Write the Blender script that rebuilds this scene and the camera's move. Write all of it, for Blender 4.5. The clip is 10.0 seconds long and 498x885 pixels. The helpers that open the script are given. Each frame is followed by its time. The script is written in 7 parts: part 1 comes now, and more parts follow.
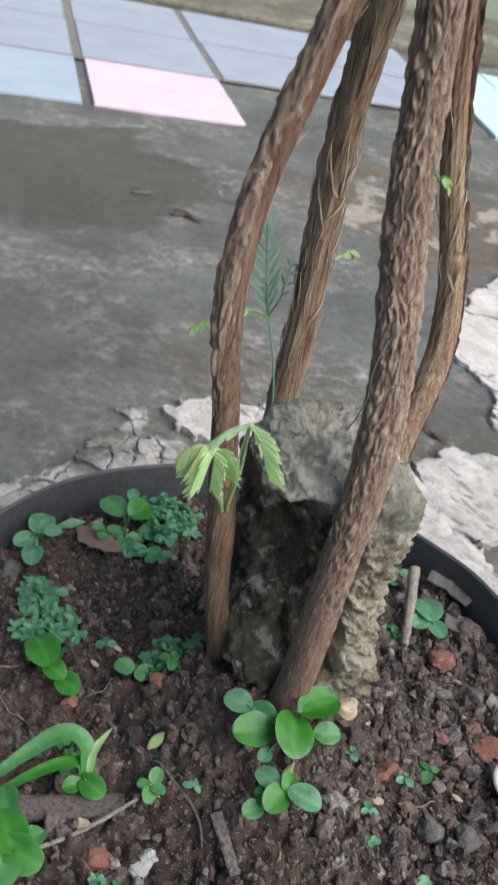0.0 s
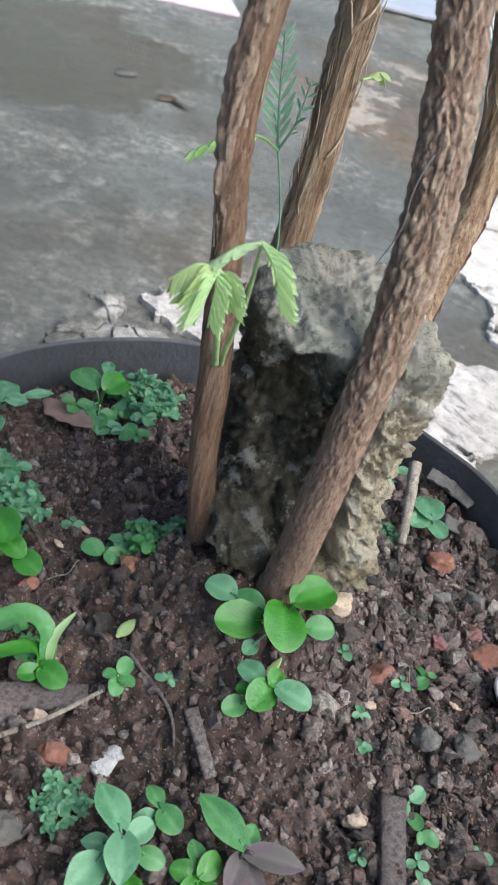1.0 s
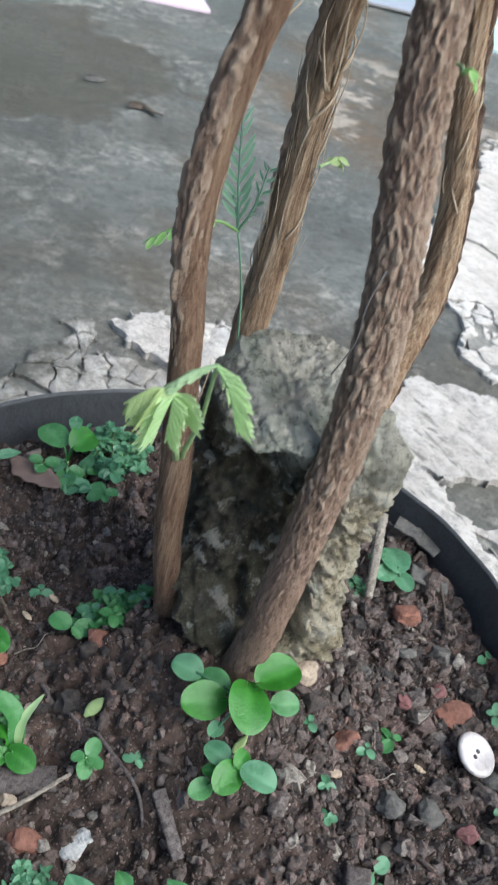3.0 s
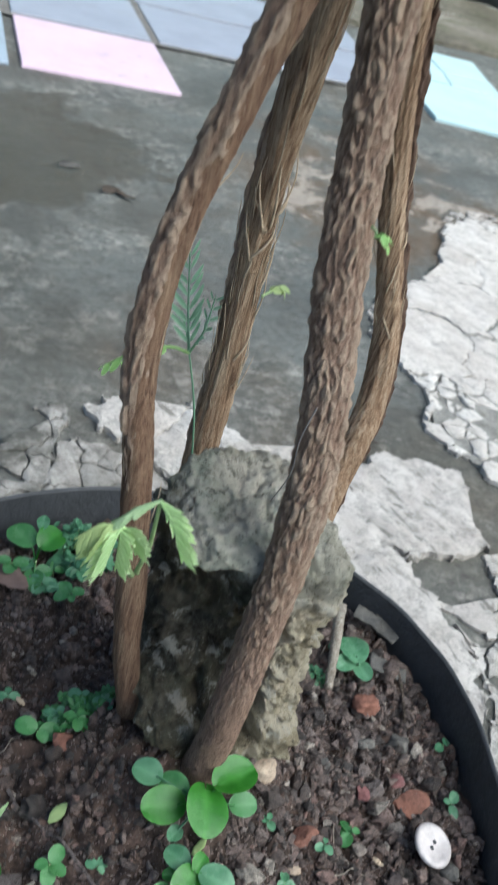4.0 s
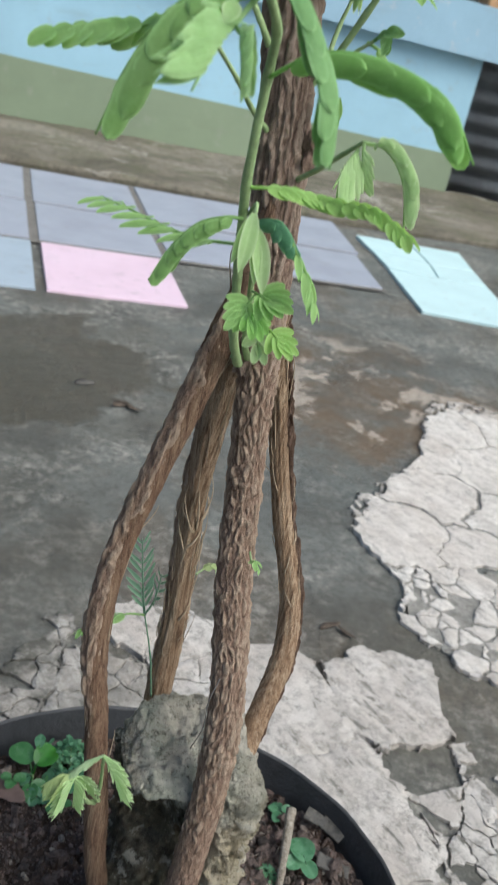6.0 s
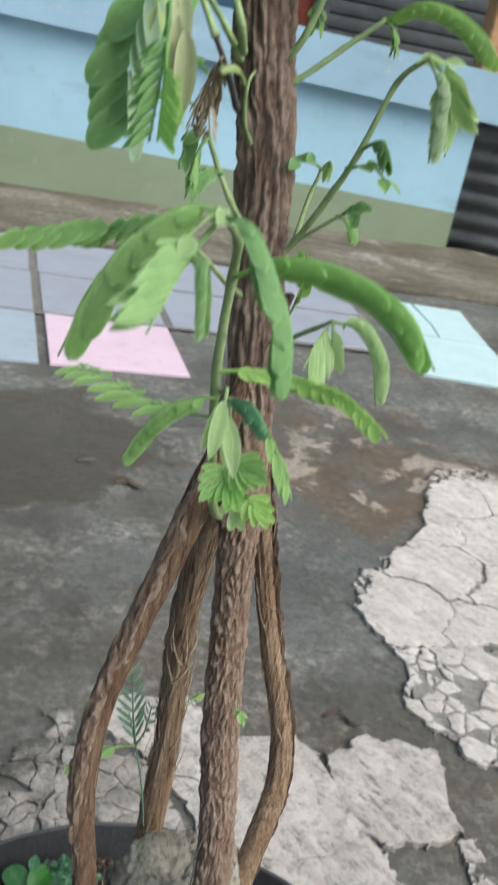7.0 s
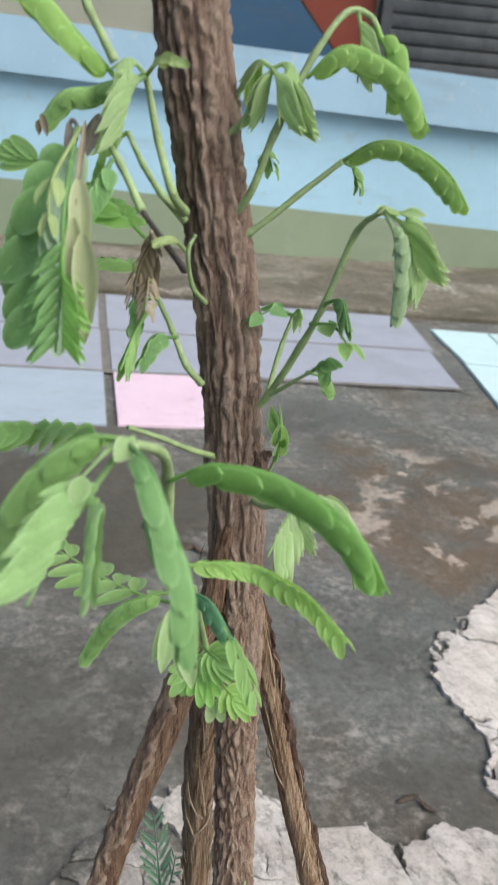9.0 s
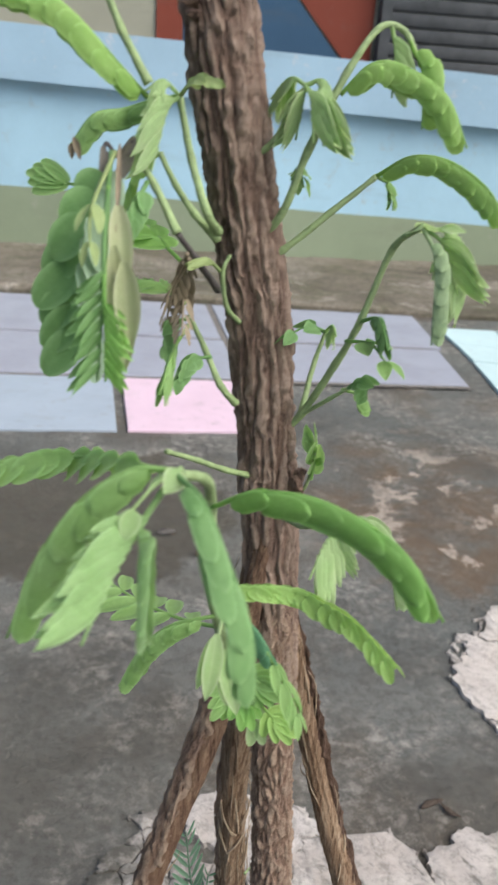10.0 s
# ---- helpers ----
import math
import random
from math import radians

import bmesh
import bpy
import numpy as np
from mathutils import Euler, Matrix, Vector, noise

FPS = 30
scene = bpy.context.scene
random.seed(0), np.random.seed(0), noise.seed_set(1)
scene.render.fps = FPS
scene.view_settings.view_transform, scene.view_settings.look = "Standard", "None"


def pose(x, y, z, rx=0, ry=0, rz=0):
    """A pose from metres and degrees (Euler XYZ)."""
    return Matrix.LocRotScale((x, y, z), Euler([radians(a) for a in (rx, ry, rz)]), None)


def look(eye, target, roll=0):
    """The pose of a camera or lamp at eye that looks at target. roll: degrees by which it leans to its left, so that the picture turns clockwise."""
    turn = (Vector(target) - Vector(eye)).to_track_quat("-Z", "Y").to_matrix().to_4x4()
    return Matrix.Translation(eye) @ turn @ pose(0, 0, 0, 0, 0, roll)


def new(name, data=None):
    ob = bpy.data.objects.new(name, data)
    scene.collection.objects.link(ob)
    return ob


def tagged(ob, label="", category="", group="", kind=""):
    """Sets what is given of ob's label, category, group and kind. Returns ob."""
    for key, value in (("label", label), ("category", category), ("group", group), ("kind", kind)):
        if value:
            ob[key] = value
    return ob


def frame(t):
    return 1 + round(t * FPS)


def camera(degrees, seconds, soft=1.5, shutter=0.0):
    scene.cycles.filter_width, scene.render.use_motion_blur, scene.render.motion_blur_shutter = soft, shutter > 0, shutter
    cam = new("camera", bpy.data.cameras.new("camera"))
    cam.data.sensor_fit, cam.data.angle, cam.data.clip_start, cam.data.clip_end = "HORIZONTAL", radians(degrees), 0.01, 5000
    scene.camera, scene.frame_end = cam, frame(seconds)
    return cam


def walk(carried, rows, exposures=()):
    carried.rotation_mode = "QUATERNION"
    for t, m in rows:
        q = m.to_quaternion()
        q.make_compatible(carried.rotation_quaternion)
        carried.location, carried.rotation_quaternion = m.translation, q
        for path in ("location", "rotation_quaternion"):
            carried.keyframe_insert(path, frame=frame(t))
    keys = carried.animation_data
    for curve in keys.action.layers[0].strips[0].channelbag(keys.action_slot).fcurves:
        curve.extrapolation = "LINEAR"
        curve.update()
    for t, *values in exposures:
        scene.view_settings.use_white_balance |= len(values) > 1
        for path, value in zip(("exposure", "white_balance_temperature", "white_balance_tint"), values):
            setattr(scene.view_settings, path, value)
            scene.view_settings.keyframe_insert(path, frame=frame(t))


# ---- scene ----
from mathutils.geometry import delaunay_2d_cdt

cam = camera(31.8, 10.0, 1.8, 0.5)
cam.data.dof.use_dof, cam.data.dof.focus_distance, cam.data.dof.aperture_fstop = True, 0.40, 36.0
PATH = [
    (0, (0.345, 0.541, 0.517), (0.802, 2.108, -0.638), 12.6),
    (0.5, (0.348, 0.556, 0.487), (0.839, 2.066, -0.728), 14.8),
    (1, (0.349, 0.566, 0.456), (0.886, 2.023, -0.805), 18.0),
    (1.5, (0.344, 0.574, 0.455), (0.89, 1.998, -0.839), 19.6),
    (2, (0.345, 0.584, 0.462), (0.896, 2.003, -0.835), 19.7),
    (2.5, (0.35, 0.59, 0.473), (0.918, 2.007, -0.82), 19.2),
    (3.8, (0.356, 0.593, 0.523), (0.957, 2.054, -0.704), 17.6),
    (4, (0.358, 0.591, 0.529), (0.966, 2.08, -0.659), 17.3),
    (4.5, (0.357, 0.564, 0.578), (0.961, 2.133, -0.505), 15.8),
    (5, (0.359, 0.539, 0.609), (0.945, 2.172, -0.387), 14.4),
    (5.5, (0.364, 0.521, 0.636), (0.914, 2.193, -0.314), 13.4),
    (5.7, (0.367, 0.517, 0.645), (0.896, 2.202, -0.294), 13.2),
    (7, (0.378, 0.538, 0.7), (0.864, 2.291, -0.13), 11.0),
    (7.5, (0.392, 0.552, 0.727), (0.85, 2.332, -0.062), 9.7),
    (8, (0.397, 0.568, 0.73), (0.784, 2.365, -0.059), 8.1),
    (8.5, (0.409, 0.578, 0.728), (0.734, 2.383, -0.07), 7.0),
    (9, (0.424, 0.582, 0.742), (0.705, 2.393, -0.059), 5.3),
    (9.5, (0.426, 0.589, 0.752), (0.698, 2.401, -0.052), 4.3),
    (10, (0.414, 0.589, 0.746), (0.682, 2.402, -0.055), 4.0),
]
walk(cam, [(t, look(eye, target, roll)) for t, eye, target, roll in PATH], [(0.0, 0.38, 6100, 7.5), (1.0, 0.74, 5950, 7.0), (2.0, 0.90, 5850, 6.5), (2.5, 0.68, 5830, 5.4), (2.7, 0.63, 5820, 4.8), (4.0, 0.38, 5750, 1.5), (5.0, 0.07, 5900, 2.2), (5.5, 0.10, 6000, 3.5), (7.0, 0.06, 6250, 5.5), (8.5, 0.13, 6290, 7.0), (9.5, 0.12, 6380, 10.0), (10.0, 0.12, 6400, 10.5)])

# ---- sky and light: an overcast day ----
world = bpy.data.worlds.new("overcast_sky")
scene.world = world
world.use_nodes = True
wn = world.node_tree.nodes
sky = wn.new("ShaderNodeTexSky")
sky.sky_type, sky.sun_disc = "NISHITA", False
SUN_UP, SUN_TURN = 48.0, 130.0
sky.sun_elevation, sky.sun_rotation = radians(SUN_UP), radians(SUN_TURN)
sky.dust_density = 4.0
world.node_tree.links.new(sky.outputs[0], wn["Background"].inputs[0])
wn["Background"].inputs[1].default_value = 0.15
lamp = bpy.data.lights.new("sun", "SUN")
lamp.energy, lamp.angle, lamp.color = 3.3, radians(60), (1.0, 0.97, 0.93)
sun = new("sun", lamp)
SUN_DIR = Vector((math.sin(radians(SUN_TURN)) * math.cos(radians(SUN_UP)), math.cos(radians(SUN_TURN)) * math.cos(radians(SUN_UP)), math.sin(radians(SUN_UP))))
sun.matrix_world = look(SUN_DIR * 20, (0, 0, 0))


# ---- materials ----
class Mat:
    """A node material in the making."""

    def __init__(self, name, rough=0.8, spec=0.4):
        self.m = bpy.data.materials.new(name)
        self.m.use_nodes = True
        self.t = self.m.node_tree
        self.b = self.t.nodes["Principled BSDF"]
        self.b.inputs["Roughness"].default_value = rough
        self.b.inputs["Specular IOR Level"].default_value = spec
        self.co = self.t.nodes.new("ShaderNodeTexCoord").outputs["Object"]

    def node(self, kind, **inputs):
        n = self.t.nodes.new("ShaderNode" + kind)
        for k, v in inputs.items():
            self.put(n.inputs[k.replace("_", " ")], v)
        return n

    def put(self, socket, v):
        if isinstance(v, bpy.types.NodeSocket):
            self.t.links.new(v, socket)
        else:
            socket.default_value = v

    def stretch(self, sx, sy, sz):
        n = self.node("Mapping", Vector=self.co)
        n.inputs["Scale"].default_value = (sx, sy, sz)
        return n.outputs[0]

    def noise(self, scale, detail=6.0, rough=0.6, co=None, warp=0.0):
        n = self.node("TexNoise", Vector=co or self.co, Scale=scale, Detail=detail, Roughness=rough, Distortion=warp)
        return n.outputs["Fac"]

    def cells(self, scale, feature="F1", co=None):
        n = self.t.nodes.new("ShaderNodeTexVoronoi")
        n.feature = feature
        self.put(n.inputs["Vector"], co or self.co)
        n.inputs["Scale"].default_value = scale
        return n.outputs["Distance"]

    def ramp(self, fac, *stops):
        n = self.node("ValToRGB", Fac=fac)
        e = n.color_ramp.elements
        while len(e) < len(stops):
            e.new(0.5)
        for el, (p, c) in zip(e, stops):
            el.position = p
            el.color = (*c, 1) if isinstance(c, tuple) else (c, c, c, 1)
        return n.outputs["Color"]

    def mix(self, fac, a, b, blend="MIX"):
        n = self.t.nodes.new("ShaderNodeMix")
        n.data_type, n.blend_type = "RGBA", blend
        for s, v in ((n.inputs[0], fac), (n.inputs[6], a), (n.inputs[7], b)):
            self.put(s, (*v, 1) if isinstance(v, tuple) else v)
        return n.outputs[2]

    def math(self, op, a, b=0.0):
        n = self.t.nodes.new("ShaderNodeMath")
        n.operation = op
        self.put(n.inputs[0], a)
        self.put(n.inputs[1], b)
        return n.outputs[0]

    def random(self):
        return self.t.nodes.new("ShaderNodeObjectInfo").outputs["Random"]

    def island(self):
        return self.t.nodes.new("ShaderNodeNewGeometry").outputs["Random Per Island"]

    def color(self, c):
        self.put(self.b.inputs["Base Color"], (*c, 1) if isinstance(c, tuple) else c)
        return self

    def rough(self, v):
        self.put(self.b.inputs["Roughness"], v)
        return self

    def bump(self, height, depth=0.002, strength=1.0):
        n = self.node("Bump", Height=height, Distance=depth, Strength=strength)
        prev = self.b.inputs["Normal"].links
        if prev:
            self.t.links.new(prev[0].from_socket, n.inputs["Normal"])
        self.t.links.new(n.outputs[0], self.b.inputs["Normal"])
        return self


def concrete():
    a = Mat("damp_concrete", 0.75, 0.4)
    big, mid, fine = a.noise(1.4, 6, 0.6), a.noise(4.2, 9, 0.68, warp=0.5), a.noise(85.0, 8, 0.75)
    base = a.ramp(big, (0.36, (0.128, 0.122, 0.101)), (0.48, (0.156, 0.161, 0.146)), (0.6, (0.124, 0.134, 0.124)), (0.68, (0.132, 0.12, 0.096)))
    # rusty and dark damp clouds
    base = a.mix(a.ramp(a.noise(2.4, 9, 0.66, warp=0.4), (0.52, 0.0), (0.62, 0.6)), base, (0.118, 0.087, 0.056))
    damp = a.ramp(mid, (0.40, 1.0), (0.52, 0.0))
    base = a.mix(a.math("MULTIPLY", damp, 0.75), base, (0.085, 0.08, 0.068))
    # worn traces of lime: soft clouds, broken into grains
    cloud = a.ramp(a.noise(5.5, 8, 0.7, warp=0.3), (0.46, 0.0), (0.62, 1.0))
    grain = a.ramp(a.noise(48.0, 10, 0.8), (0.46, 0.0), (0.6, 0.8))
    base = a.mix(a.math("MULTIPLY", cloud, grain), base, (0.42, 0.395, 0.345))
    base = a.mix(a.ramp(a.noise(10.0, 10, 0.78, warp=0.3), (0.575, 0.0), (0.64, 0.65)), base, (0.36, 0.33, 0.285))
    base = a.mix(a.ramp(fine, (0.38, 0.55), (0.54, 0.0)), base, (0.065, 0.06, 0.05))
    # hairline cracks
    crack = a.cells(2.3, "DISTANCE_TO_EDGE", a.mix(0.12, a.co, a.node("TexNoise", Vector=a.co, Scale=4.0, Detail=6.0).outputs["Color"]))
    base = a.mix(a.math("MULTIPLY", a.ramp(crack, (0.0, 0.55), (0.005, 0.0)), a.ramp(a.noise(3.0, 4), (0.55, 0.0), (0.66, 1.0))), base, (0.045, 0.042, 0.036))
    # damp brown stains with ragged rims: before the tiles and beside the pot
    sep = a.node("SeparateXYZ", Vector=a.co)
    ragged = a.math("MULTIPLY", a.math("SUBTRACT", a.noise(6.0, 10, 0.72), 0.5), 2.0)
    wets = []
    for x, y, kx, ky in ((0.36, 1.97, 4.0, 4.2), (0.33, 1.38, 3.4, 3.0), (1.02, 1.95, 3.0, 2.6)):
        dx = a.math("MULTIPLY", a.math("SUBTRACT", sep.outputs[0], x), kx)
        dy = a.math("MULTIPLY", a.math("SUBTRACT", sep.outputs[1], y), ky)
        d = a.math("SQRT", a.math("ADD", a.math("MULTIPLY", dx, dx), a.math("MULTIPLY", dy, dy)))
        wets.append(a.math("ADD", d, ragged))
    wet = a.ramp(wets[0], (0.88, 1.0), (1.0, 0.0))
    wide = a.ramp(wets[1], (0.4, 1.0), (1.1, 0.0))
    base = a.mix(a.math("MULTIPLY", a.math("MULTIPLY", wide, 0.3), a.ramp(a.noise(30.0, 9, 0.78), (0.4, 1.0), (0.6, 0.35))), base, (0.075, 0.066, 0.05))
    base = a.mix(a.math("MULTIPLY", wet, 0.8), base, (0.075, 0.062, 0.043))
    # ochre stain with thin worn patches of old cement beyond the crust
    ochre = a.ramp(wets[2], (0.5, 1.0), (1.2, 0.0))
    base = a.mix(a.math("MULTIPLY", ochre, a.ramp(a.noise(7.0, 9, 0.7, warp=0.4), (0.40, 0.0), (0.58, 0.85))), base, (0.135, 0.092, 0.055))
    patch = a.ramp(a.noise(8.5, 9, 0.62, warp=0.35), (0.545, 0.0), (0.575, 0.8))
    base = a.mix(a.math("MULTIPLY", a.math("MULTIPLY", ochre, patch), a.ramp(a.noise(60.0, 8, 0.75), (0.38, 0.45), (0.52, 1.0))), base, (0.44, 0.375, 0.31))
    rim = a.math("MULTIPLY", a.ramp(wets[0], (0.93, 0.0), (0.98, 1.0)), a.ramp(wets[0], (0.98, 1.0), (1.04, 0.0)))
    base = a.mix(a.math("MULTIPLY", rim, 0.5), base, (0.04, 0.036, 0.028))
    a.color(base)
    a.rough(a.ramp(a.math("ADD", a.math("MULTIPLY", wet, -0.14), mid), (0.3, 0.28), (0.6, 0.78)))
    a.bump(a.noise(26.0, 9, 0.75), 0.007)
    return a.bump(fine, 0.004).m


def limewash(white, worn=1.0):
    a = Mat("weathered_grey_cement" if white < 1 else "flaking_white_cement" if worn == 1 else "smooth_white_cement", 0.92, 0.2)
    turn = a.node("Mapping", Vector=a.co)
    turn.inputs["Rotation"].default_value = (0, 0, 1.05)
    pull = a.node("Mapping", Vector=turn.outputs[0])
    pull.inputs["Scale"].default_value = (1.0, 2.8, 1.0)
    co = pull.outputs[0]
    n1, n2, n3 = a.noise(11.0, 10, 0.72, co, 0.6), a.noise(85.0, 9, 0.78), a.noise(5.0, 6, 0.65, warp=0.5)
    c = a.ramp(n1, (0.33, (0.47, 0.43, 0.39)), (0.45, (0.59, 0.55, 0.505)), (0.6, (0.70, 0.66, 0.61)))
    c = a.mix(a.ramp(n3, (0.50, 0.0), (0.66, 0.7)), c, (0.47, 0.41, 0.355))
    c = a.mix(a.ramp(n2, (0.40, 0.05 + 0.6 * worn), (0.52, 0.0)), c, (0.26, 0.24, 0.21))
    scar = a.noise(24.0, 8, 0.7, co, 0.4)
    c = a.mix(a.ramp(scar, (0.36, 1.0 * worn), (0.42, 0.0)), c, (0.20, 0.19, 0.165))
    c = a.mix(a.ramp(a.noise(48.0, 9, 0.75), (0.34, 0.7 * worn), (0.42, 0.0)), c, (0.25, 0.235, 0.21))
    c = a.mix(a.math("MULTIPLY", a.random(), 0.25), c, (0.44, 0.385, 0.34))
    c = a.mix(a.math("MULTIPLY", a.ramp(a.noise(16.0, 9, 0.75), (0.4, 1.0), (0.58, 0.35)), 1.6 * (1 - white)), c, (0.12, 0.115, 0.098))
    if worn == 1:
        # worn through to the concrete in streaks
        bare = a.math("MULTIPLY", a.ramp(a.noise(15.0, 10, 0.74, co, 0.5), (0.585, 0.0), (0.63, 0.9)), a.ramp(a.noise(120.0, 8, 0.75), (0.36, 0.5), (0.55, 0.95)))
        c = a.mix(bare, c, (0.175, 0.165, 0.145))
    a.color(c)
    a.bump(a.noise(16.0, 10, 0.75, co, 0.5), 0.005 * worn)
    a.bump(scar, 0.004 * worn)
    return a.bump(n2, 0.003).m


def glazed(name, c, dirt=(0.25, 0.24, 0.22)):
    a = Mat(name, 0.45, 0.4)
    n1, n2 = a.noise(5.0, 6), a.noise(45.0, 8, 0.7)
    col = a.mix(a.ramp(n1, (0.45, 0.0), (0.75, 0.5)), c, tuple(v * 0.82 for v in c))
    col = a.mix(a.ramp(n2, (0.58, 0.0), (0.7, 0.45)), col, dirt)
    col = a.mix(a.ramp(a.noise(11.0, 9, 0.72, warp=0.5), (0.58, 0.0), (0.72, 0.4)), col, dirt)
    a.color(col).rough(a.ramp(n1, (0.3, 0.35), (0.7, 0.65)))
    return a.bump(n2, 0.0006).m


def painted(name, c, under=(0.35, 0.34, 0.31), amount=0.5, grime=(0.16, 0.15, 0.12)):
    a = Mat(name, 0.8, 0.25)
    n1, n2, n3 = a.noise(1.5, 8, 0.65), a.noise(14.0, 8, 0.75), a.noise(3.0, 6, 0.6, a.stretch(1, 1, 4))
    col = a.mix(a.ramp(n1, (0.38, 0.0), (0.66, 0.6)), c, tuple(v * 0.74 for v in c))
    col = a.mix(a.ramp(n2, (0.58, 0.0), (0.70, amount)), col, under)
    col = a.mix(a.ramp(n3, (0.55, 0.0), (0.8, 0.3)), col, grime)
    a.color(col)
    return a.bump(a.noise(22.0, 8, 0.7), 0.0015).m


def soil_mat(name, dark, light):
    a = Mat(name, 0.92, 0.25)
    n1, n2 = a.noise(18.0, 6), a.noise(220.0, 8, 0.75)
    col = a.mix(a.ramp(n1, (0.35, 0.0), (0.65, 1.0)), dark, light)
    col = a.mix(a.ramp(n2, (0.4, 0.6), (0.6, 0.0)), col, (0.012, 0.01, 0.008))
    a.color(col)
    a.bump(a.noise(120.0, 8, 0.75), 0.004)
    return a.bump(n2, 0.001).m


def crumbs_mat():
    a = Mat("soil_crumb", 0.62, 0.45)
    r = a.island()
    col = a.ramp(r, (0.0, (0.055, 0.046, 0.041)), (0.3, (0.135, 0.098, 0.083)), (0.55, (0.2, 0.142, 0.118)), (0.75, (0.235, 0.19, 0.17)), (0.9, (0.27, 0.165, 0.135)), (0.965, (0.34, 0.29, 0.245)), (1.0, (0.48, 0.42, 0.35)))
    a.color(a.mix(a.ramp(a.noise(420.0, 8, 0.75), (0.4, 0.6), (0.58, 0.0)), col, (0.016, 0.013, 0.011)))
    a.bump(a.noise(900.0, 6, 0.7), 0.0012)
    return a.bump(a.noise(350.0, 8, 0.75), 0.0025).m


def stone_mat(name, c, c2, scale=60.0, pit=0.003):
    a = Mat(name, 0.9, 0.25)
    n1, n2 = a.noise(scale, 8, 0.7), a.noise(scale * 5, 8, 0.75)
    col = a.mix(a.ramp(n1, (0.35, 0.0), (0.65, 1.0)), c, c2)
    col = a.mix(a.ramp(n2, (0.38, 0.55), (0.55, 0.0)), col, tuple(v * 0.3 for v in c))
    a.color(col)
    a.bump(n1, pit)
    return a.bump(n2, pit * 0.4).m


def kerb_mat():
    a = Mat("rough_mossy_concrete", 0.9, 0.2)
    co = a.stretch(0.7, 1.0, 1)
    n1, n2, n3 = a.noise(3.0, 7, 0.65, co, 0.7), a.noise(10.0, 8, 0.7, co, 0.5), a.noise(60.0, 8, 0.75)
    c = a.ramp(n1, (0.34, (0.10, 0.09, 0.066)), (0.5, (0.19, 0.168, 0.13)), (0.64, (0.27, 0.245, 0.2)))
    c = a.mix(a.ramp(n2, (0.5, 0.0), (0.62, 0.65)), c, (0.125, 0.125, 0.075))
    c = a.mix(a.ramp(a.noise(5.0, 9, 0.72, co, 0.5), (0.56, 0.0), (0.64, 0.75)), c, (0.46, 0.43, 0.375))
    c = a.mix(a.ramp(n3, (0.38, 0.6), (0.52, 0.0)), c, (0.06, 0.055, 0.042))
    a.color(c)
    a.bump(a.noise(14.0, 9, 0.75, co), 0.009)
    return a.bump(n3, 0.005).m


def rock_mat():
    a = Mat("porous_limestone", 0.95, 0.15)
    n1, n2, n3 = a.noise(24.0, 9, 0.72, warp=0.6), a.noise(150.0, 9, 0.78), a.noise(26.0, 7, 0.7)
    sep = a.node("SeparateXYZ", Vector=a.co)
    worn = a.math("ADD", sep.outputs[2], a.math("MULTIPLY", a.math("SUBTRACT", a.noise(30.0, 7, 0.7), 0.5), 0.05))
    grey = a.ramp(n1, (0.36, (0.42, 0.385, 0.315)), (0.48, (0.62, 0.58, 0.49)), (0.64, (0.75, 0.71, 0.62)))
    tan = a.ramp(n1, (0.34, (0.23, 0.19, 0.125)), (0.46, (0.52, 0.445, 0.31)), (0.62, (0.70, 0.63, 0.50)))
    col = a.mix(a.ramp(worn, (0.262, 0.0), (0.278, 1.0)), tan, grey)
    # dark stain on one face, with the front hollow's shade painted into it
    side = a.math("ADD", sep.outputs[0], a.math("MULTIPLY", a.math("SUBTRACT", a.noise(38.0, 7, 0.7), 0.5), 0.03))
    stain_shade = a.math("MULTIPLY", a.ramp(side, (0.474, 1.0), (0.484, 0.0)), a.math("MULTIPLY", a.ramp(worn, (0.272, 1.0), (0.284, 0.0)), a.ramp(worn, (0.146, 0.0), (0.162, 1.0))))
    col = a.mix(a.math("MULTIPLY", stain_shade, a.ramp(a.noise(55.0, 8, 0.75), (0.40, 0.95), (0.64, 0.55))), col, (0.042, 0.035, 0.026))
    col = a.mix(a.ramp(n3, (0.50, 0.0), (0.64, 0.35)), col, (0.30, 0.31, 0.21))
    film = a.math("MULTIPLY", a.ramp(a.noise(20.0, 8, 0.75, warp=0.4), (0.46, 0.0), (0.60, 0.55)), a.math("MULTIPLY", a.ramp(worn, (0.27, 0.0), (0.285, 1.0)), a.ramp(sep.outputs[0], (0.488, 1.0), (0.500, 0.0))))
    col = a.mix(film, col, (0.36, 0.41, 0.32))
    col = a.mix(a.ramp(a.noise(13.0, 6, warp=0.5), (0.52, 0.0), (0.64, 0.5)), col, (0.22, 0.17, 0.095))
    col = a.mix(a.ramp(n2, (0.36, 0.7), (0.45, 0.0)), col, (0.06, 0.052, 0.04))
    col = a.mix(a.ramp(a.noise(75.0, 6, 0.65), (0.57, 0.0), (0.63, 0.85)), col, (0.58, 0.55, 0.47))
    grain = a.noise(330.0, 9, 0.8)
    col = a.mix(a.ramp(grain, (0.40, 0.5), (0.46, 0.0)), col, (0.06, 0.05, 0.038))
    col = a.mix(a.ramp(grain, (0.57, 0.0), (0.64, 0.55)), col, (0.66, 0.61, 0.5))
    a.color(col)
    a.bump(grain, 0.004)
    a.bump(a.noise(60.0, 9, 0.78), 0.006)
    a.bump(a.cells(140.0), 0.002)
    return a.bump(n2, 0.005).m


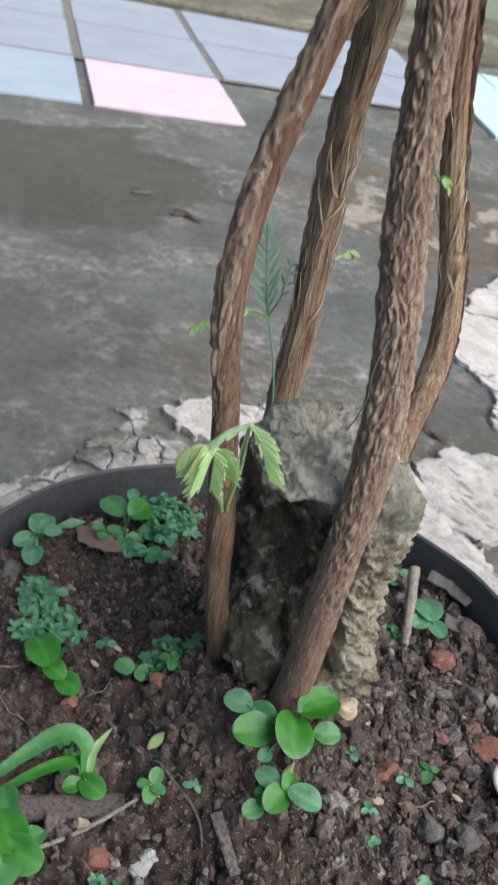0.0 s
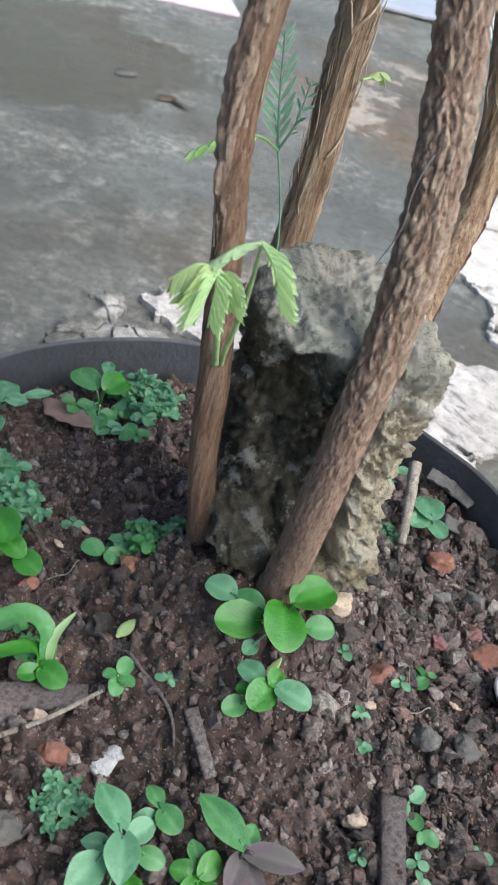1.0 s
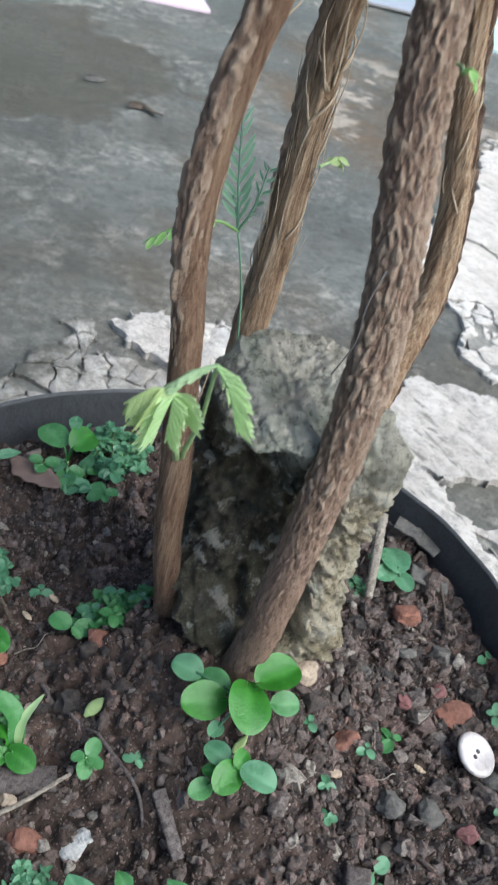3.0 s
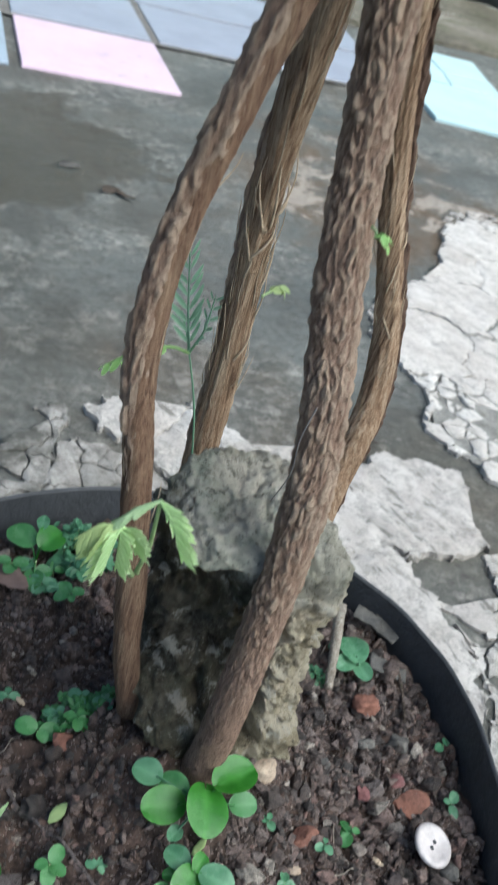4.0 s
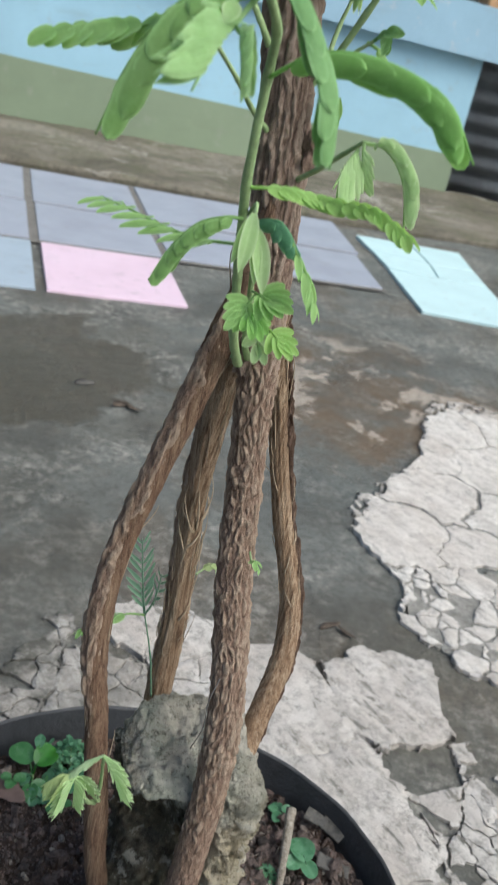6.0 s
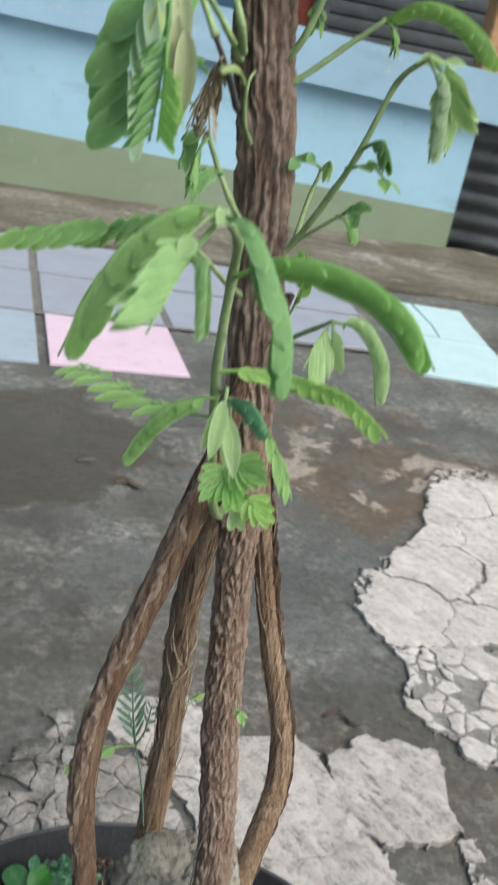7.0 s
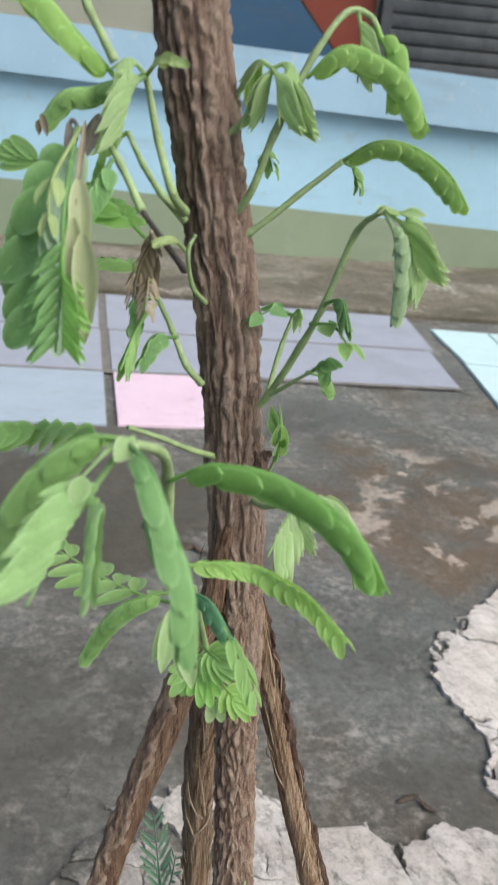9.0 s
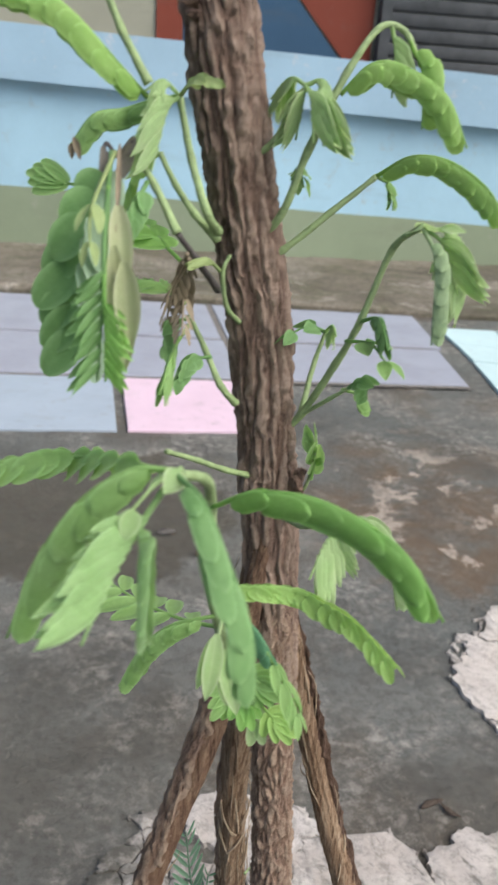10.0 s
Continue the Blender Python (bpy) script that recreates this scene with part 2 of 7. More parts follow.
def bark_mat(name, dark, mid, pale, fibre, wide=330.0, long=80.0, ridge=0.0):
    a = Mat(name, 0.9, 0.2)
    n1 = a.noise(1.0, 7, 0.6, a.stretch(wide, wide, long), 0.5)
    n2 = a.noise(1.0, 8, 0.75, a.stretch(wide * 3.5, wide * 3.5, long * 0.9))
    n3 = a.noise(34.0, 6, 0.65)
    n4 = a.noise(1.0, 6, 0.7, a.stretch(wide * 1.6, wide * 1.6, long * 3.0))
    col = a.ramp(n1, (0.34, dark), (0.47, mid), (0.64, mid if ridge else pale))
    col = a.mix(a.ramp(n3, (0.42, 0.0), (0.66, 0.65)), col, fibre)
    col = a.mix(a.ramp(n2, (0.38, 0.7), (0.52, 0.0)), col, dark)
    if ridge:
        # pale cork on the ridges
        cork = a.t.nodes.new("ShaderNodeAttribute")
        cork.attribute_name = "cork"
        r = a.math("MULTIPLY", a.ramp(cork.outputs["Fac"], (0.15, 0.0), (0.65, 1.0)), a.ramp(n4, (0.34, 0.45), (0.52, 1.0)))
        col = a.mix(a.math("MULTIPLY", r, ridge), col, pale)
    else:
        col = a.mix(a.ramp(n4, (0.6, 0.0), (0.72, 0.7)), col, pale)
    flaky = a.noise(1.0, 8, 0.8, a.stretch(1100.0, 1100.0, 500.0))
    col = a.mix(a.ramp(flaky, (0.56, 0.0), (0.66, 0.45)), col, pale)
    col = a.mix(a.ramp(flaky, (0.36, 0.5), (0.45, 0.0)), col, dark)
    a.color(col)
    a.bump(flaky, 0.0012)
    a.bump(n1, 0.0014)
    a.bump(n4, 0.001)
    return a.bump(n2, 0.0012).m


def leaf_mat(name, c, c2, gloss=0.45, thin=0.3, down=0.0):
    """down: how downy the leaf is."""
    a = Mat(name, gloss, 0.4)
    n = a.noise(90.0, 5)
    col = a.mix(a.ramp(n, (0.35, 0.0), (0.7, 1.0)), c, c2)
    col = a.mix(a.math("MULTIPLY", a.island(), 0.45 if gloss < 0.5 else 0.34), col, tuple(v * 0.68 for v in c))
    blot = a.noise(420.0, 5, 0.7)
    col = a.mix(a.ramp(blot, (0.48, 0.0), (0.7, 0.22)), col, tuple(min(1.0, v * 1.35) for v in c2))
    edge = a.t.nodes.new("ShaderNodeAttribute")
    edge.attribute_name = "margin"
    col = a.mix(a.ramp(edge.outputs["Fac"], (0.35, 0.0), (0.95, 0.6)), col, tuple(min(0.8, v * 1.3 + (0.06 if down else 0.012)) for v in c2))
    a.color(col)
    a.rough(a.ramp(n, (0.35, gloss * 0.8), (0.65, min(1.0, gloss * 1.25))))
    a.b.inputs["Sheen Weight"].default_value = down
    a.b.inputs["Sheen Roughness"].default_value = 0.45
    a.b.inputs["Sheen Tint"].default_value = (0.85, 1.0, 0.75, 1)
    a.bump(a.noise(250.0, 4), 0.0004)
    a.bump(a.noise(1300.0, 4, 0.7), 0.00025)
    tr = a.node("BsdfTranslucent", Color=a.mix(0.35, col, tuple(min(0.9, v * f) for v, f in zip(c2, (1.3, 1.25, 0.7)))))
    ms = a.node("MixShader", Fac=thin)
    a.t.links.new(a.b.outputs[0], ms.inputs[1])
    a.t.links.new(tr.outputs[0], ms.inputs[2])
    a.t.links.new(ms.outputs[0], a.t.nodes["Material Output"].inputs["Surface"])
    return a.m


def plain(name, c, rough=0.6, scale=40.0, spec=0.4, depth=0.0008, metal=0.0):
    a = Mat(name, rough, spec)
    a.b.inputs["Metallic"].default_value = metal
    a.color(a.mix(a.ramp(a.noise(scale, 7, 0.7), (0.35, 0.0), (0.7, 1.0)), c, tuple(v * 0.6 for v in c)))
    return a.bump(a.noise(scale * 4, 6), depth).m


CONCRETE, LIME, LIME_DIRTY, LIME_GREY, LIME_SMOOTH = concrete(), limewash(0.97), limewash(0.6), limewash(0.36), limewash(1.0, 0.62)
TILE_GREY = glazed("grey_lilac_glazed_tile", (0.305, 0.322, 0.375))
TILE_BLUE = glazed("pale_blue_glazed_tile", (0.33, 0.39, 0.45))
TILE_PINK = glazed("pink_glazed_tile", (0.66, 0.50, 0.585))
TILE_TEAL = glazed("aqua_glazed_tile", (0.50, 0.66, 0.67), (0.3, 0.32, 0.31))
WALL_BLUE = painted("light_blue_paint", (0.37, 0.575, 0.69))
WALL_GREEN = painted("olive_green_paint", (0.25, 0.305, 0.205), amount=0.4)
RAIL_BLUE = painted("worn_light_blue_paint", (0.32, 0.475, 0.585), (0.52, 0.53, 0.54), 0.8)
KERB = kerb_mat()
GRIT = stone_mat("grey_lime_grit", (0.34, 0.325, 0.295), (0.17, 0.16, 0.14), 60.0, 0.003)
MORTAR = stone_mat("dirty_grey_mortar", (0.235, 0.22, 0.20), (0.14, 0.13, 0.115), 40.0, 0.002)
MURAL_BLUE = painted("dark_blue_paint", (0.06, 0.13, 0.22), amount=0.1)
MURAL_RED = painted("brick_red_paint", (0.27, 0.07, 0.045), amount=0.1)
MURAL_PALE = painted("pale_olive_paint", (0.42, 0.42, 0.33), amount=0.2)
METAL_DARK = plain("grey_corrugated_metal", (0.34, 0.36, 0.39), 0.45, 9.0, metal=0.3)
SHUTTER = plain("dark_grey_painted_metal", (0.115, 0.123, 0.128), 0.85, 12.0, 0.15)
POST_WOOD = plain("orange_brown_wood", (0.52, 0.3, 0.15), 0.7, 30.0)
POT = plain("black_plastic", (0.05, 0.052, 0.056), 0.5, 60.0)
POT_RIM = plain("dusty_black_plastic", (0.07, 0.071, 0.074), 0.8, 90.0)
SOIL = soil_mat("dark_potting_soil", (0.05, 0.036, 0.029), (0.14, 0.09, 0.07))
CRUMB = crumbs_mat()
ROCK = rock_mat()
BARK = bark_mat("ridged_brown_bark", (0.105, 0.066, 0.049), (0.30, 0.20, 0.148), (0.51, 0.395, 0.295), (0.27, 0.18, 0.12), 330.0, 150.0, 0.7)
BARK_TRUNK = bark_mat("dark_ridged_brown_bark", (0.09, 0.06, 0.047), (0.285, 0.195, 0.15), (0.54, 0.42, 0.335), (0.25, 0.168, 0.125), 330.0, 110.0, 0.7)
BARK_TAN = bark_mat("peeling_tan_bark", (0.125, 0.076, 0.047), (0.39, 0.265, 0.167), (0.60, 0.46, 0.32), (0.26, 0.16, 0.095), 420.0, 12.0)
BARK_RED = bark_mat("smooth_red_brown_bark", (0.085, 0.05, 0.034), (0.235, 0.145, 0.095), (0.36, 0.25, 0.165), (0.21, 0.123, 0.078), 400.0, 40.0)
# bark colour darkened to carry the shade along the bent root's edge
BARK_SHADED = bark_mat("shaded_torn_bark", (0.05, 0.03, 0.022), (0.125, 0.078, 0.056), (0.24, 0.165, 0.12), (0.11, 0.066, 0.045), 400.0, 60.0)
FIBRE = plain("pale_bark_fibre", (0.46, 0.36, 0.25), 0.9, 200.0)
LEAF = leaf_mat("soft_green_leaf", (0.25, 0.45, 0.13), (0.35, 0.56, 0.21), 0.55, 0.45, 0.25)
LEAF_PALE = leaf_mat("pale_downy_leaf", (0.40, 0.59, 0.26), (0.50, 0.66, 0.36), 0.75, 0.52, 0.4)
LEAF_DARK = leaf_mat("deep_green_leaf", (0.165, 0.34, 0.11), (0.225, 0.41, 0.155), 0.55, 0.38, 0.15)
LEAF_FRESH = leaf_mat("fresh_yellow_green_leaf", (0.28, 0.50, 0.115), (0.37, 0.57, 0.18), 0.5, 0.48, 0.2)
LEAF_SOFT = leaf_mat("soft_downy_leaf", (0.29, 0.49, 0.185), (0.39, 0.58, 0.27), 0.75, 0.45, 0.4)
LEAF_MID = leaf_mat("bright_green_leaf", (0.22, 0.46, 0.10), (0.30, 0.55, 0.155), 0.5, 0.45, 0.2)
LEAF_TEAL = leaf_mat("bluish_green_leaf", (0.13, 0.34, 0.17), (0.19, 0.42, 0.22), 0.6, 0.35, 0.2)
LEAF_PALEBACK = leaf_mat("pale_leaf_underside", (0.34, 0.50, 0.33), (0.42, 0.57, 0.40), 0.8, 0.4, 0.3)
LEAF_WILT = leaf_mat("wilted_olive_leaf", (0.33, 0.40, 0.20), (0.40, 0.42, 0.26), 0.8, 0.3, 0.2)
LEAF_DOWNY = leaf_mat("downy_grey_green_leaf", (0.25, 0.37, 0.185), (0.34, 0.45, 0.265), 0.8)
LEAF_YELLOW = leaf_mat("yellow_green_leaf", (0.36, 0.45, 0.19), (0.31, 0.42, 0.17), 0.6)
FERN = leaf_mat("pale_blue_green_leaf", (0.16, 0.30, 0.19), (0.22, 0.37, 0.24), 0.6)
LEAF_GREY = leaf_mat("shrivelled_grey_leaf", (0.23, 0.22, 0.19), (0.15, 0.14, 0.12), 0.9, 0.15)
LEAF_BROWN = leaf_mat("pinkish_brown_dead_leaf", (0.22, 0.145, 0.115), (0.15, 0.10, 0.08), 0.85, 0.1)
LEAF_DEAD = leaf_mat("withered_brown_leaf", (0.29, 0.24, 0.16), (0.18, 0.15, 0.105), 0.9, 0.1)
STEM = plain("green_stem", (0.33, 0.45, 0.205), 0.6, 150.0)
STEM_DEAD = plain("withered_grey_stem", (0.10, 0.09, 0.085), 0.85, 150.0)
WEED = leaf_mat("weed_leaf", (0.05, 0.17, 0.048), (0.095, 0.235, 0.085), 0.24, 0.22)
WEED_BRIGHT = leaf_mat("glossy_bright_green_leaf", (0.026, 0.125, 0.012), (0.045, 0.17, 0.022), 0.1, 0.12)
WEED_BLUE = leaf_mat("blue_green_leaf", (0.072, 0.195, 0.095), (0.13, 0.275, 0.15), 0.28, 0.22)
WEED_PURPLE = leaf_mat("purple_leaf", (0.10, 0.055, 0.075), (0.09, 0.10, 0.075), 0.5)
BRICK = stone_mat("red_brick_fragment", (0.23, 0.105, 0.072), (0.15, 0.075, 0.056), 70.0, 0.0015)
PINKISH = stone_mat("dull_pink_fragment", (0.2, 0.09, 0.085), (0.15, 0.075, 0.07), 70.0, 0.0015)
GREY_STONE = stone_mat("grey_stone", (0.13, 0.12, 0.105), (0.075, 0.072, 0.068), 70.0, 0.0015)
PALE_STONE = stone_mat("pale_tan_stone", (0.44, 0.36, 0.27), (0.33, 0.24, 0.175), 80.0, 0.0015)
STICK = bark_mat("grey_dry_stick", (0.2, 0.17, 0.135), (0.38, 0.33, 0.27), (0.52, 0.465, 0.39), (0.33, 0.275, 0.215), 500.0, 200.0)
GREY_WOOD = bark_mat("grey_weathered_wood", (0.075, 0.062, 0.057), (0.185, 0.152, 0.142), (0.27, 0.235, 0.22), (0.15, 0.12, 0.108), 500.0, 500.0)
DRY_WOOD = bark_mat("weathered_wood", (0.05, 0.038, 0.03), (0.13, 0.1, 0.078), (0.2, 0.165, 0.135), (0.11, 0.08, 0.06), 500.0, 500.0)
BUTTON = plain("white_plastic", (0.52, 0.47, 0.45), 0.35, 80.0)
SCRAP = plain("crumpled_white_plastic", (0.6, 0.59, 0.57), 0.25, 260.0, 0.5, 0.003)


# ---- mesh helpers ----
def part(name, bm, material, parent=None, label="", smooth=True):
    me = bpy.data.meshes.new(name)
    bm.to_mesh(me)
    bm.free()
    return put_mesh(name, me, material, parent, label, smooth)


def put_mesh(name, me, material, parent=None, label="", smooth=True):
    if smooth:
        me.polygons.foreach_set("use_smooth", [True] * len(me.polygons))
    me.materials.append(material)
    ob = new(name, me)
    ob.parent = parent
    if label:
        ob["label"] = label
    return ob


def raw(name, verts, faces, material, parent=None, label="", smooth=True):
    me = bpy.data.meshes.new(name)
    me.from_pydata([tuple(v) for v in verts], [], faces)
    me.update()
    return put_mesh(name, me, material, parent, label, smooth)


def box(bm, x0, x1, y0, y1, z0, z1, edge=0.0):
    vs = [bm.verts.new((x, y, z)) for x in (x0, x1) for y in (y0, y1) for z in (z0, z1)]
    fs = [bm.faces.new([vs[i] for i in q]) for q in ((0, 1, 3, 2), (4, 6, 7, 5), (0, 4, 5, 1), (2, 3, 7, 6), (0, 2, 6, 4), (1, 5, 7, 3))]
    if edge:
        bmesh.ops.bevel(bm, geom=list({e for f in fs for e in f.edges}), offset=edge, segments=2, affect="EDGES")
    return bm


def spline(points, n):
    """n points on a smooth line through the given ones."""
    p = [Vector(q) for q in points]
    p = [p[0] * 2 - p[1]] + p + [p[-1] * 2 - p[-2]]
    out, m = [], len(p) - 3
    for i in range(n):
        u = i / (n - 1) * m
        k = min(int(u), m - 1)
        u -= k
        a, b, c, d = p[k : k + 4]
        out.append(0.5 * ((2 * b) + (c - a) * u + (2 * a - 5 * b + 4 * c - d) * u * u + (3 * b - a - 3 * c + d) * u * u * u))
    return out


def tube(verts, faces, line, radius, sides=8, relief=None, close=True):
    """Adds a tube along line; radius(u) and relief(u, angle, along, r) give its size."""
    start, n = len(verts), len(line)
    side, along = Vector((1, 0.13, 0.07)), 0.0
    for i, p in enumerate(line):
        t = (line[min(i + 1, n - 1)] - line[max(i - 1, 0)]).normalized()
        side = (side - t * side.dot(t)).normalized()
        up = t.cross(side)
        u = i / (n - 1)
        r = radius(u)
        if i:
            along += (p - line[i - 1]).length
        for k in range(sides):
            w = 2 * math.pi * k / sides
            d = side * math.cos(w) + up * math.sin(w)
            verts.append(p + d * (r + (relief(u, w, along, r) if relief else 0.0)))
    for i in range(n - 1):
        for k in range(sides):
            a, b = start + i * sides + k, start + i * sides + (k + 1) % sides
            faces.append((a, b, b + sides, a + sides))
    if close:
        faces.append(tuple(start + k for k in reversed(range(sides))))
        faces.append(tuple(start + (n - 1) * sides + k for k in range(sides)))


def blade(verts, faces, base, way, face, length, width, cup=0.15, droop=0.0, tip=1.0, notch=0.0, rows=6, point=False):
    """Adds one leaf blade: from base along way, its upper side towards face; point gives it a sharp tip."""
    way = way.normalized()
    side = way.cross(face).normalized()
    face = side.cross(way)
    start = len(verts)
    for i in range(rows + 1):
        th = math.pi * i / rows
        u = (1 - math.cos(th)) / 2
        w = width * 0.5 * max(0.04, math.sin(th) ** 0.85) * (1 + 0.25 * (0.5 - u))
        if point:
            u = i / rows
            w = width * 0.5 * max(0.03, math.sin(math.pi * min(1.0, 0.06 + u ** tip * 0.94)) ** 0.75)
        p = base + way * length * u - face * droop * length * u * u
        back = -way * notch * length * (1 - u) ** 6
        for s in (-1, -0.5, 0, 0.5, 1):
            verts.append(p + side * w * s + face * (cup * w * s * s + 0.1 * w * min(1.0, abs(s) * 2) + 0.06 * w * s * math.sin(7 * u + 40 * base.x)) + back * abs(s))
    for i in range(rows):
        for k in range(4):
            a = start + i * 5 + k
            faces.append((a, a + 1, a + 6, a + 5))


def lump(centre, size, seed, rough=0.3, level=2, flat=1.0):
    """A broken stone."""
    bm = bmesh.new()
    bmesh.ops.create_icosphere(bm, subdivisions=level, radius=1.0)
    rnd = random.Random(seed)
    cuts = [(Vector((rnd.gauss(0, 1), rnd.gauss(0, 1), rnd.gauss(0, 1))).normalized(), rnd.uniform(0.55, 0.85)) for _ in range(9)]
    off = Vector((seed * 1.7, seed * 0.3, 0))
    sx, sy, sz = size
    for v in bm.verts:
        for d, h in cuts:
            over = v.co.dot(d) - h
            if over > 0:
                v.co -= d * over * 0.9
        v.co *= 1 + rough * noise.noise(v.co * 1.6 + off) + rough * 0.4 * noise.noise(v.co * 5 + off)
        v.co = Vector((v.co.x * sx, v.co.y * sy, v.co.z * sz * flat)) + Vector(centre)
    return bm


def thing(name, at, label, category, group="", kind=""):
    ob = new(name)
    ob.location = at
    ob.empty_display_size = 0.02
    return tagged(ob, label, category, group, kind)


def under(ob, parent):
    """Parents a part that was built in place."""
    ob.parent = parent
    if parent.type == "EMPTY":
        ob.matrix_parent_inverse = Matrix.Translation(-parent.location)
    return ob


# ---- ground, paving, wall ----
def steps(lo, hi, step, far):
    mid = list(np.arange(lo, hi, step))
    out, g, a, b = [], step, lo, mid[-1]
    while a > -far:
        g *= 1.5
        a, b = a - g, b + g
        out.append((a, b))
    return [a for a, _ in reversed(out)] + mid + [b for _, b in out]


def ground_z(x, y):
    return 0.004 * noise.noise((x * 2.5, y * 2.5, 0)) + 0.0022 * noise.noise((x * 9, y * 9, 3)) + 0.0012 * noise.noise((x * 30, y * 30, 7)) - 0.002


gx, gy = steps(-0.4, 2.4, 0.017, 150), steps(0.5, 4.2, 0.017, 150)
gv = [(x, y, ground_z(x, y) if abs(x) < 9 and abs(y) < 9 else 0.0) for y in gy for x in gx]
gf = [(j * len(gx) + i, j * len(gx) + i + 1, (j + 1) * len(gx) + i + 1, (j + 1) * len(gx) + i) for j in range(len(gy) - 1) for i in range(len(gx) - 1)]
ground = tagged(raw("ground", gv, gf, CONCRETE), "damp grey-brown concrete yard with worn and stained surface", "ground", kind="structure")

paving = thing("tile_paving", (0.9, 2.9, 0), "strip of mismatched glazed floor tiles with dirt-filled joints", "paving", kind="structure")


def tile(corners, material, label, seed):
    rnd = random.Random(seed)
    top = 0.006 + rnd.uniform(-0.0012, 0.0012)
    c = [Vector((x, y, 0)) for x, y in corners]
    mid = sum(c, Vector()) / 4
    if "shard" in label:
        c = [mid + (q - mid) * 0.982 for q in c]
    verts, faces = [], []
    for inset, z in ((0.0, -0.01), (0.0, top - 0.0015), (0.0015, top)):
        for q in c:
            verts.append(q + (mid - q).normalized() * inset + Vector((0, 0, z)))
    for k in range(2):
        for i in range(4):
            j = (i + 1) % 4
            faces.append((k * 4 + i, k * 4 + j, k * 4 + 4 + j, k * 4 + 4 + i))
    faces.append((8, 9, 10, 11))
    return under(raw("tile", verts, faces, material, None, label, False), paving)


def row_y(k, x):
    """The joints between the tile rows, front to back."""
    return (2.316 + 0.004 * x, 2.676 - 0.03 * x, 3.045 - 0.07 * x, 3.455 - 0.105 * x)[k]


COLUMNS = [(-1.0, -0.66), (-0.65, -0.31), (-0.30, 0.03), (0.036, 0.384), (0.408, 0.712), (0.732, 1.287)]
for ci, (xa, xb) in enumerate(COLUMNS):
    for ri in range(3):
        if ci >= 5 and ri == 0:
            continue
        lean = -0.022 * ri if 3 <= ci <= 5 else 0.0
        ya, yb = [(row_y(ri, x) + 0.009, row_y(ri + 1, x) - 0.009) for x in (xa, xb)]
        quad = [(xa + lean, ya[0]), (xb + lean, yb[0]), (xb + lean - 0.018, yb[1]), (xa + lean - 0.018, ya[1])]
        if ci == 5:
            quad = [(xa + lean, ya[0]), (1.285 + 0.03 * (ri - 1), yb[0]), (1.30 + 0.03 * (ri - 1), yb[1]), (xa + lean - 0.018, ya[1])]
        m, lab = (TILE_PINK, "pink glazed tile") if (ci, ri) == (4, 0) else (TILE_BLUE, "pale blue-grey glazed tile") if ri == 0 else (TILE_GREY, "grey-lilac glazed tile")
        tile(quad, m, lab, ci * 7 + ri)
bx = list(np.linspace(-1.01, 1.29, 40))
bed = [(x, y, 0.003 + 0.0008 * noise.noise((x * 30, y * 30, 2))) for x in bx for y in np.linspace(row_y(1, x) - 0.01, row_y(3, x), 12)]
under(raw("mortar_bed", bed, [(i * 12 + j, i * 12 + 12 + j, i * 12 + 13 + j, i * 12 + j + 1) for i in range(39) for j in range(11)], MORTAR, None, "rough grey mortar in the joints"), paving)
AQUA = "pale aqua glazed tile"
tile([(1.345, 2.50), (1.622, 2.445), (1.668, 2.796), (1.371, 2.842)], TILE_TEAL, AQUA, 61)
# the aqua tile at the back is broken in four
for shard, s in (([(1.373, 2.850), (1.520, 2.826), (1.546, 2.960), (1.375, 3.020)], 62), ([(1.523, 2.826), (1.672, 2.803), (1.695, 2.950), (1.549, 2.958)], 63), ([(1.375, 3.024), (1.546, 2.964), (1.560, 3.168), (1.376, 3.185)], 64), ([(1.549, 2.962), (1.695, 2.954), (1.730, 3.150), (1.563, 3.168)], 65)):
    tile(shard, TILE_TEAL, "shard of a cracked pale aqua tile", s)


def clip_cell(seed, others, poly):
    """The part of poly that lies nearer to seed than to the others."""
    for o in others:
        mid, d = (seed + o) / 2, o - seed
        out = []
        for a, b in zip(poly, poly[1:] + poly[:1]):
            fa, fb = (a - mid).dot(d), (b - mid).dot(d)
            if fa <= 0:
                out.append(a)
            if fa * fb < 0:
                out.append(a + (b - a) * (fa / (fa - fb)))
        poly = out
        if len(poly) < 3:
            return []
    return poly


def inside(p, poly):
    hit = False
    for a, b in zip(poly, poly[1:] + poly[:1]):
        if (a.y > p.y) != (b.y > p.y) and p.x < (b.x - a.x) * (p.y - a.y) / (b.y - a.y) + a.x:
            hit = not hit
    return hit


def snap(p, poly):
    """The point of the outline nearest to p."""
    best = None
    for a, c in zip(poly, poly[1:] + poly[:1]):
        d = c - a
        q = a + d * max(0.0, min(1.0, (p - a).dot(d) / max(d.dot(d), 1e-9)))
        if best is None or (q - p).length < (best - p).length:
            best = q
    return best


def crust_z(x, y):
    u, v = x * 0.5 - y * 0.866, y * 0.5 + x * 0.866
    return 0.0026 * noise.noise((u * 12, v * 34, 1)) + 0.0016 * noise.noise((u * 36, v * 100, 2)) + 0.0007 * noise.noise((x * 190, y * 190, 3))


